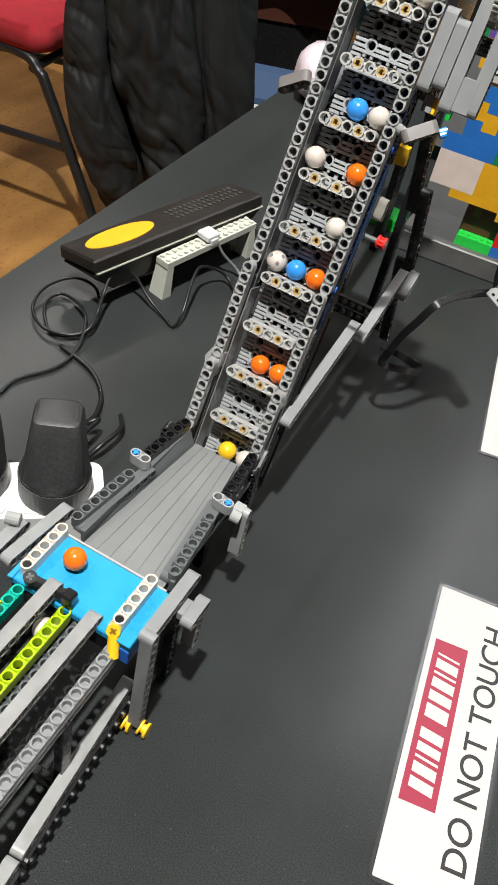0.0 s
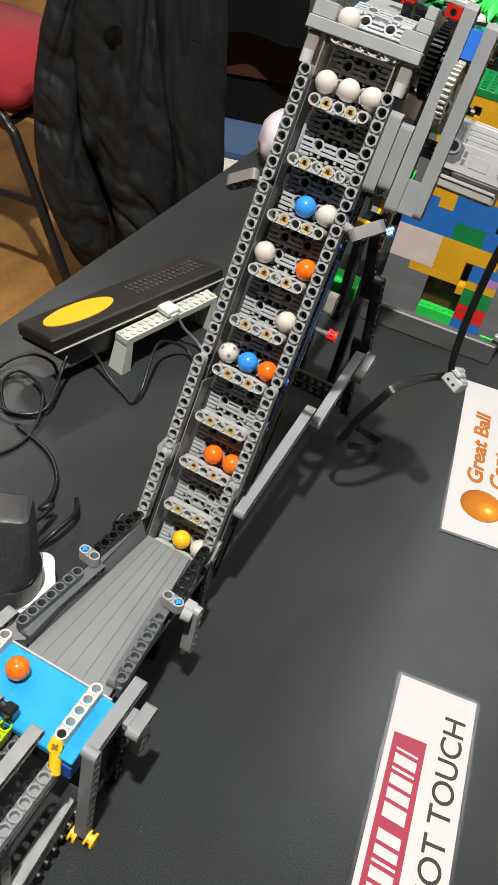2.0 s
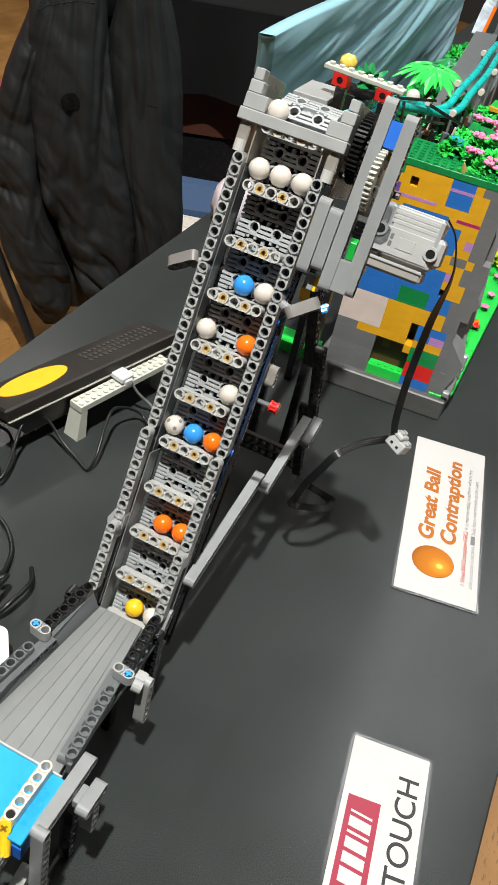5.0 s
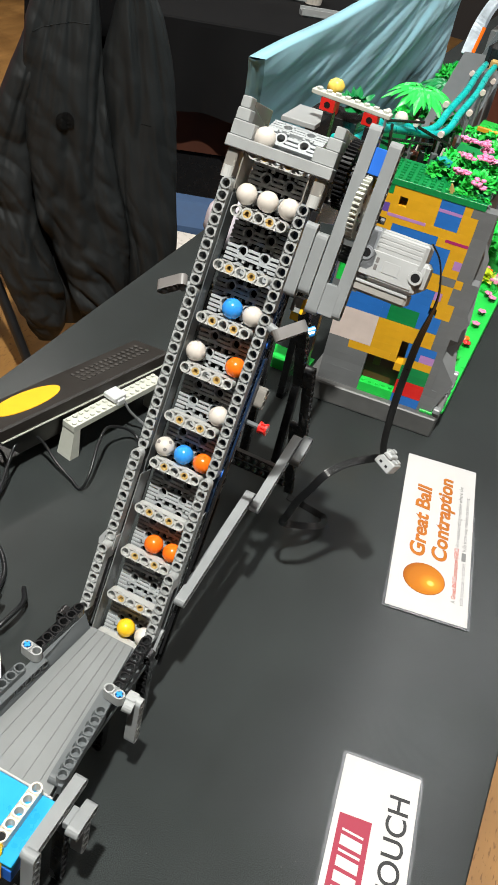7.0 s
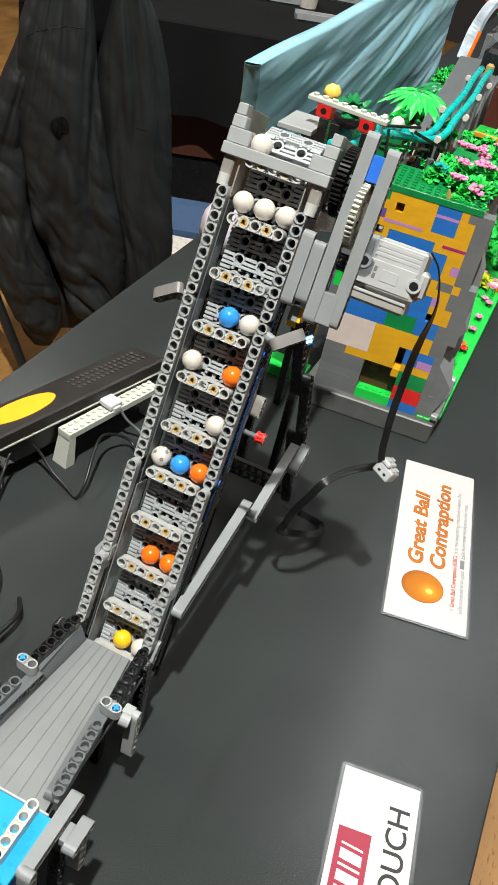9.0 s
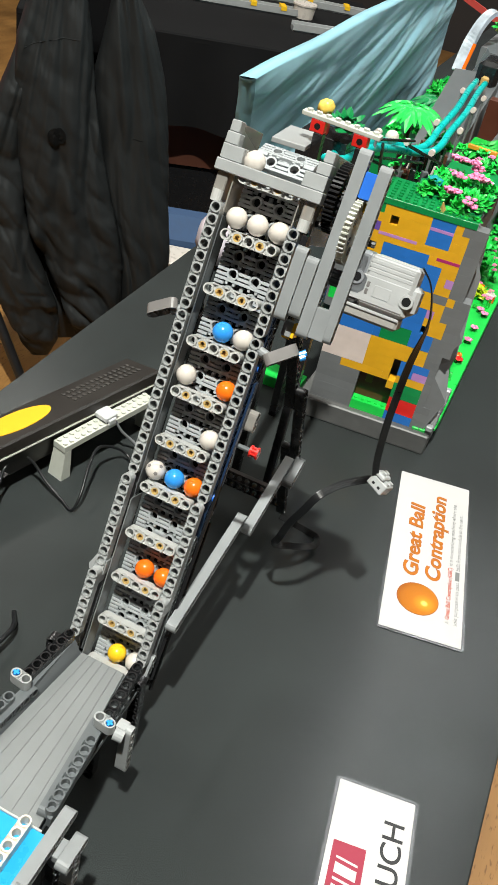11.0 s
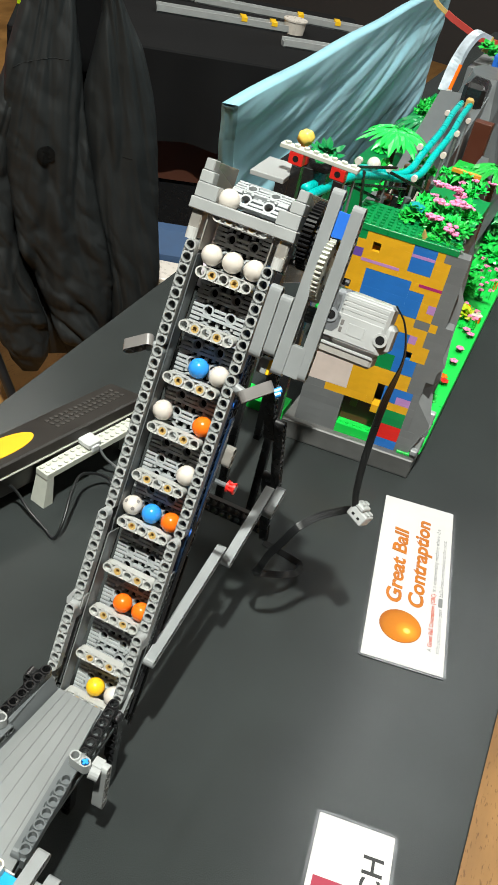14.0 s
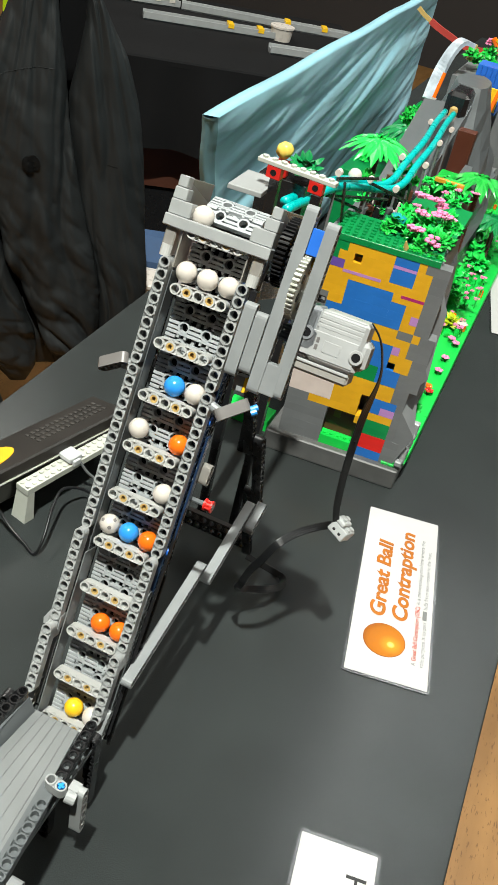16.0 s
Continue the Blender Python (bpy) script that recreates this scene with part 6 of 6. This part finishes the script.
def curtain(p, q, z0, z1, amp, wave, seed=0, n=120, m=6):
    """A hanging cloth with vertical folds from p to q."""
    rnd = random.Random(seed)
    p, q = Vector((*p, 0)), Vector((*q, 0))
    d = (q - p)
    L = d.length
    d.normalize()
    nn = Vector((d.y, -d.x, 0))
    ph = [rnd.uniform(0, 6) for _ in range(3)]
    bm = bmesh.new()
    cols = []
    for i in range(n + 1):
        s = L * i / n
        col = []
        for j in range(m + 1):
            f = j / m
            o = amp * (0.02 + f) * (math.sin(s * wave + ph[0]) + 0.5 * math.sin(s * wave * 2.3 + ph[1]) + 0.3 * math.sin(s * wave * 0.4 + ph[2]))
            col.append(bm.verts.new(p + d * s + nn * (o + 0.0006) + Vector((0, 0, z1 + (z0 - z1) * f))))
        cols.append(col)
    for a, b in zip(cols, cols[1:]):
        for j in range(m):
            bm.faces.new((a[j], b[j], b[j + 1], a[j + 1]))
    return bm


part("skirt", curtain((EXH_X0, 3.2), (EXH_X0, -0.9), TZ + 0.01, -0.004, 0.006, 26, 1, 200), SKIRT, table, "hanging black cloth side", smooth=True)
part("skirt", curtain((EXH_X1, -0.9), (EXH_X1, 3.2), TZ + 0.01, -0.004, 0.006, 26, 2, 200), SKIRT, table, "hanging black cloth side", smooth=True)
part("skirt", curtain((EXH_X0, -0.9), (EXH_X1, -0.9), TZ + 0.01, -0.004, 0.006, 26, 3, 80), SKIRT, table, "hanging black cloth side", smooth=True)
for x in (-0.2, 0.24):
    for y in (-0.7, 1.1, 3.0):
        part("trestle_leg", cyl((x, y, TZ), (x, y, -0.021), 0.016, seg=10), BLACK, table)

# second table behind
FT = thing("far_table", Matrix.Translation((-1.20, 1.95, 0)) @ pose(0, 0, 0, 0, 0, 30), "another long table under a black cloth with toy tracks on it", "table")
part("tablecloth_top", box(-0.25, 0.82, -0.40, 0.40, -0.02, 0.0, 0.004), SKIRT, FT)
part("skirt", curtain((-0.25, -0.40), (0.82, -0.40), -0.238, -0.004, 0.022, 17, 5, 160), SKIRT, FT, "hanging black cloth", smooth=True)
for x in (-0.2, 0.7):
    part("trestle_leg", cyl((x, 0.3, TZ), (x, 0.3, -0.021), 0.02, seg=10), BLACK, FT)
    part("trestle_leg", cyl((x, -0.3, TZ), (x, -0.3, -0.021), 0.02, seg=10), BLACK, FT)
BW = material("dark_brown_wood", (0.075, 0.024, 0.013), 0.5, grain=0.2, scale=8)
crate = thing("storage_crate", Matrix.Translation((-0.93, 1.80, TZ)) @ pose(0, 0, 0, 0, 0, 30), "dark brown wooden crate standing under the far table", "crate")
part("crate_side", wbox(-0.45, 0.30, -0.012, 0.0, 0.35, 0.50), BW, crate)
part("crate_side", wbox(-0.45, 0.30, -0.012, 0.0, 0.0, 0.10), BW, crate)
# added black board in place of the shadow between crate and bag
part("shade_board", wbox(-0.438, 0.288, 0.002, 0.010, 0.0, 0.40), BLACK, crate, "black board standing for the shadow under the far table")
part("crate_end", wbox(0.2881, 0.30, 0.0001, 0.30, 0.0, 0.47), BW, crate)
part("crate_end", wbox(-0.45, -0.4381, 0.0001, 0.30, 0.0, 0.47), BW, crate)
bag = thing("blue_bag", Matrix.Translation((-0.74, 1.52, TZ)) @ pose(0, 0, 0, 0, 0, 25), "blue cloth bag with a white paper tucked beside it", "bag")
bm = box(-0.14, 0.20, -0.06, 0.08, 0.0, 0.345, 0.05)
part("bag_body", bm, material("denim_blue_cloth", (0.035, 0.075, 0.16), 0.8, bump=0.3), bag)
box2 = thing("white_carton", Matrix.Translation((-0.715, 1.41, TZ)) @ pose(0, 0, 0, 0, 0, 20), "white paper carton on the floor", "carton")
part("carton_body", wbox(-0.07, 0.10, -0.05, 0.05, 0.0, 0.265, 0.003), WHITE, box2)
part("carton_lid", wbox(-0.072, 0.102, -0.052, 0.052, 0.2651, 0.280, 0.003), WHITE, box2)

# toy tracks on the far table
for k, (x, y, L, a) in enumerate(((0.34, 0.02, 0.42, 2), (0.53, 0.20, 0.55, -4), (0.15, 0.22, 0.20, 6), (0.64, -0.14, 0.30, 3))):
    tr = thing("toy_track", FT.matrix_world @ pose(x, y, 0, 0, 0, a), "grey toy track assembly lying on the far table", "toy track", group="far toy tracks")
    part("track_bed", wbox(-L / 2, L / 2, -0.016, 0.016, 0, 0.014), MLG if k % 2 else DBG, tr)
    part("track_rail", wbox(-L / 2, L / 2, -0.020, -0.0161, 0.004, 0.022), LBG, tr)
    part("track_rail", wbox(-L / 2, L / 2, 0.0161, 0.020, 0.004, 0.022), LBG, tr)
    for j in range(2):
        part("yellow_clip", wbox(L * (0.1 + 0.22 * j), L * (0.1 + 0.22 * j) + 0.018, -0.022, 0.022, 0.0141, 0.026), YELLOW if k != 2 else WHITE, tr, "yellow clip")
tub = thing("white_tub", FT.matrix_world @ pose(0.55, 0.03, 0, 0, 0, 10), "small white plastic tub among the far tracks", "tub")
part("tub_body", cyl((0, 0, 0), (0, 0, 0.035), 0.030, seg=20, r2=0.034), WHITE, tub)
part("tub_rim", cyl((0, 0, 0.0351), (0, 0, 0.040), 0.037, seg=20), WHITE, tub)
bx = thing("lime_box", FT.matrix_world @ pose(-0.20, -0.16, 0, 0, 0, 6), "small lime and blue toy box on the far table", "toy box")
part("box_body", wbox(-0.05, 0.05, -0.02, 0.02, 0, 0.03), LIME, bx)
part("box_lid", wbox(-0.05, 0.05, -0.02, 0.02, 0.0301, 0.045), BLUE, bx)

# pouch of balls on the cloth behind the lift
pouch = thing("plastic_pouch", pose(-0.236, 0.615, 0, 0, 0, 15), "clear plastic bag with pale pink pieces on the cloth", "bag")
bm = bmesh.new()
bmesh.ops.create_icosphere(bm, subdivisions=3, radius=0.045, matrix=Matrix.Translation((0, 0, 0.036)) @ Matrix.Diagonal((0.75, 1.2, 0.85, 1)))
for v in bm.verts:
    v.co += Vector((1, 1, 0.6)) * 0.004 * noise.noise(v.co * 60)
    v.co.z = max(v.co.z, 0.0005)
part("bag_film", bm, material("milky_clear_bag", (0.62, 0.55, 0.60), 0.22, grain=0.2, scale=30), pouch, smooth=True)

# ---- stacking chair and the jacket on the next chair ----
TUBE = material("black_steel_tube", (0.012, 0.012, 0.013), 0.35)
REDF = material("red_seat_fabric", (0.35, 0.012, 0.022), 0.85, grain=0.15, scale=60, bump=0.5, bscale=2500, sheen=0.05)


def chair(m, label):
    c = thing("stacking_chair", m, label, "chair")
    SZ = 0.45
    bm = rounded_plate(0.42, 0.40, 0.05, SZ - 0.01, SZ + 0.045, 5)
    bmesh.ops.bevel(bm, geom=[e for e in bm.edges if all(v.co.z > SZ for v in e.verts)], offset=0.015, segments=2, affect="EDGES")
    part("seat", bm, REDF, c, "padded red fabric seat", smooth=True)
    bm = rounded_plate(0.40, 0.30, 0.05, -0.02, 0.025, 5)
    bmesh.ops.bevel(bm, geom=[e for e in bm.edges if all(v.co.z > 0 for v in e.verts)], offset=0.012, segments=2, affect="EDGES")
    part("backrest", bm, REDF, c, "padded red fabric backrest", m=pose(0, 0.22, 0.70, 80), smooth=True)
    for s in (-1, 1):
        part("front_leg", sweep(spline([(s * 0.19, 0.17, SZ - 0.03), (s * 0.20, -0.12, SZ - 0.02), (s * 0.205, -0.185, SZ - 0.045), (s * 0.213, -0.225, SZ - 0.10), (s * 0.257, -0.426, 0.0)], 8), circle(0.012, 10)), TUBE, c, smooth=True)
        part("back_leg", sweep(spline([(s * 0.19, 0.24, 0.84), (s * 0.19, 0.21, 0.55), (s * 0.19, 0.19, SZ - 0.02), (s * 0.21, 0.27, 0.0)], 8), circle(0.012, 10)), TUBE, c, smooth=True)
    part("cross_tube", cyl((-0.205, -0.17, SZ - 0.045), (0.205, -0.17, SZ - 0.045), 0.010, seg=10), TUBE, c)
    for sx in (-1, 1):
        part("side_tube", cyl((sx * 0.222, -0.265, SZ - 0.19), (sx * 0.200, 0.235, SZ - 0.24), 0.009, seg=10), TUBE, c)
    part("cross_tube", cyl((-0.19, 0.17, SZ - 0.035), (0.19, 0.17, SZ - 0.035), 0.010, seg=10), TUBE, c)
    return c


chair(Matrix.Translation((-1.200, 1.160, TZ)) @ pose(0, 0, 0, 0, 0, 95), "black tubular stacking chair with a red padded seat")

JACK = material("black_padded_nylon", (0.0172, 0.0186, 0.0192), 0.62, grain=0.10, scale=14, bump=0.10, bscale=900, spec=0.22)
jk = thing("jacket", Matrix.Translation((-0.780, 1.000, 0.0)) @ pose(0, 0, 0, 0, 0, 38.5), "black nylon jacket with an open front hanging over a chair back", "jacket")


def at(rows, z, k):
    """Value k of a table of rows (height, left, right) at a height between two rows."""
    for p, q in zip(rows, rows[1:]):
        if q[0] <= z <= p[0]:
            f = (p[0] - z) / (p[0] - q[0])
            return p[k] + (q[k] - p[k]) * f
    return rows[-1][k]


def folds(x, z, seed, drape, crush):
    """Depth of the cloth: long folds that fan out from the shoulder, and crushed creases."""
    fan = math.atan2(x - 0.03, 0.52 - z)
    run = math.hypot(x - 0.03, 0.52 - z)
    wob = noise.noise(Vector((x * 6, z * 4, seed)))
    w = 0.0
    for f, amp in ((9, 0.0062), (19, 0.0036), (41, 0.0010)):
        k = noise.noise(Vector((fan * f + 0.8 * wob, run * 1.9, seed * 3.1 + f)))
        w -= drape * amp * (1.0 - 2.2 * min(0.8, abs(k) * 2.0))
    for f, amp in ((6, 0.0085), (13, 0.0052), (29, 0.0016)):
        k = noise.noise(Vector(((0.8 * x + 0.6 * z) * f * 1.5 + 0.9 * wob, (0.8 * z - 0.6 * x) * f * 0.6, seed * 5.7 + f)))
        w -= crush * amp * (1.0 - 2.2 * min(0.8, abs(k) * 2.3))
    return w


def depth_at(rows, y0, depth, seed, drape, crush, x, z):
    """Where the front of a garment lies at (x, z)."""
    low = (rows[0][0] - z) / (rows[0][0] - rows[-1][0])
    a0, a1 = at(rows, z, 1), at(rows, z, 2)
    c = min(1.0, abs((x - (a0 + a1) / 2) / ((a1 - a0) / 2))) ** (1 / 0.85)
    q = math.sqrt(max(0.0, 1 - c * c))
    return y0 - depth * min(1.0, 6 * low, 9 * (1 - low) + 0.25) * q ** 0.7 * (0.8 + 0.2 * low) - folds(x, z, seed, drape, crush[0] + (crush[1] - crush[0]) * low ** 1.3)


def garment(rows, y0, depth, seed, nu=130, nv=190, drape=1.0, crush=(0.05, 0.5)):
    """A hanging piece of nylon: a flattened tube between a left and a right outline, with folds; crush grows from top to foot."""
    bm = bmesh.new()
    rings = []
    top, foot = rows[0][0], rows[-1][0]
    for j in range(nv + 1):
        z = top + (foot - top) * j / nv
        a0, a1 = at(rows, z, 1), at(rows, z, 2)
        mid, half = (a0 + a1) / 2, (a1 - a0) / 2
        low = j / nv
        close = min(1.0, 6 * low, 9 * (1 - low) + 0.25)
        ring = []
        for i in range(nu):
            t = 2 * math.pi * i / nu
            c, q = math.cos(t), math.sin(t)
            x = mid + half * math.copysign(abs(c) ** 0.85, c)
            w = folds(x, z, seed, drape, crush[0] + (crush[1] - crush[0]) * low ** 1.3)
            y = y0 + depth * close * math.copysign(abs(q) ** 0.7, q) * (0.8 + 0.2 * low)
            ring.append(bm.verts.new((x + 0.12 * w * c, y - w * (close if q < 0 else 0.3 * close), z)))
        rings.append(ring)
    for ra, rb in zip(rings, rings[1:]):
        for i in range(nu):
            bm.faces.new((ra[i], ra[(i + 1) % nu], rb[(i + 1) % nu], rb[i]))
    bm.faces.new(rings[0])
    bm.faces.new(rings[-1][::-1])
    return bm


part("jacket_back", garment([(0.40, 0.055, 0.09), (0.25, -0.010, 0.112), (0.17, -0.040, 0.162), (0.0, -0.070, 0.212), (-0.20, -0.095, 0.240), (-0.32, -0.090, 0.255), (-0.42, -0.060, 0.255), (-0.60, 0.010, 0.225)], 0.080, 0.040, 2), JACK, jk, smooth=True)
# near-black sheet in the neck opening stands for its deep shade
part("neck_shade", garment([(0.40, 0.030, 0.115), (0.20, 0.030, 0.125), (0.08, 0.050, 0.110)], 0.030, 0.012, 3, 40, 40, 0.2, (0, 0)), material("neck_shade_black", (0.004, 0.004, 0.0045), 0.8, spec=0.1), jk, "near-black sheet for the dark of the open neck", smooth=True)
FRONT = ([(0.40, 0.020, 0.034), (0.30, -0.010, 0.042), (0.24, -0.034, 0.046), (0.18, -0.054, 0.054), (0.11, -0.072, 0.068), (0.02, -0.076, 0.078), (-0.10, -0.071, 0.102), (-0.17, -0.060, 0.120), (-0.28, -0.040, 0.147), (-0.36, -0.006, 0.165), (-0.445, 0.030, 0.172), (-0.58, 0.085, 0.178)], 0.008, 0.045, 5)
CRUSH = (0.05, 1.5)
part("front_panel", garment(*FRONT, drape=1.25, crush=CRUSH), JACK, jk, "black nylon front with long folds", smooth=True)
SIDE = ([(0.4, 0.09, 0.1), (0.25, 0.1, 0.122), (0.2, 0.101, 0.15), (0.146, 0.092, 0.182), (0.06, 0.076, 0.214), (0.0, 0.08, 0.228), (-0.05, 0.089, 0.238), (-0.16, 0.114, 0.252), (-0.256, 0.142, 0.264), (-0.34, 0.163, 0.272), (-0.44, 0.172, 0.264), (-0.58, 0.182, 0.235)], 0.016, 0.045, 9)
part("front_panel", garment(*SIDE, drape=1.1, crush=(0.0, 0.6)), JACK, jk, "black nylon front with long folds", smooth=True)
part("sleeve", garment([(0.13, -0.058, -0.030), (0.06, -0.082, -0.036), (0.02, -0.098, -0.042), (-0.03, -0.116, -0.050), (-0.09, -0.130, -0.055), (-0.164, -0.138, -0.053), (-0.25, -0.141, -0.050), (-0.33, -0.137, -0.028), (-0.394, -0.124, -0.004), (-0.477, -0.094, 0.028), (-0.520, -0.076, 0.036), (-0.566, -0.054, 0.034), (-0.612, -0.028, 0.014)], 0.020, 0.046, 15, drape=1.0, crush=(0.4, 1.9)), JACK, jk, "crumpled black nylon sleeve", smooth=True)
bm = bmesh.new()
prev = None
for r in (0.0, 0.006, 0.012, 0.0178, 0.0180):
    ring = []
    for k in range(28):
        bx, bz = 0.004 + r * math.cos(2 * math.pi * k / 28), -0.062 + r * math.sin(2 * math.pi * k / 28)
        ring.append(bm.verts.new((bx, depth_at(*FRONT, 1.25, CRUSH, bx, bz) - (0.0042 if r < 0.018 else -0.0010), bz)))
    if prev:
        for k in range(28):
            bm.faces.new((prev[k], prev[(k + 1) % 28], ring[(k + 1) % 28], ring[k]))
    prev = ring
part("badge", bm, material("matt_black_rubber", (0.006, 0.006, 0.006), 0.8, spec=0.1), jk, "round matt black patch")
bm = bmesh.new()
for (xa, za), (xb, zb), r in (((-0.066, 0.092), (0.046, 0.122), 0.0007),):
    pts = [Vector((xa + (xb - xa) * k / 24, 0, za + (zb - za) * k / 24 + 0.008 * math.sin(math.pi * k / 24))) for k in range(1, 24)]
    for v in pts:
        v.y = depth_at(*FRONT, 1.25, CRUSH, v.x, v.z) - 0.0004
    sweep(pts, circle(r, 6), bm)
part("yoke_seam", bm, JACK, jk, "stitched seam across the shoulder", smooth=True)
bm = bmesh.new()
sweep([(x, depth_at(*SIDE, 1.1, (0.0, 0.6), x, -0.062), -0.062) for x in (0.158, 0.163, 0.168, 0.173, 0.178)], circle(0.0009, 6), bm)
part("pocket_zip", bm, SKIRT, jk, "short pocket zip")
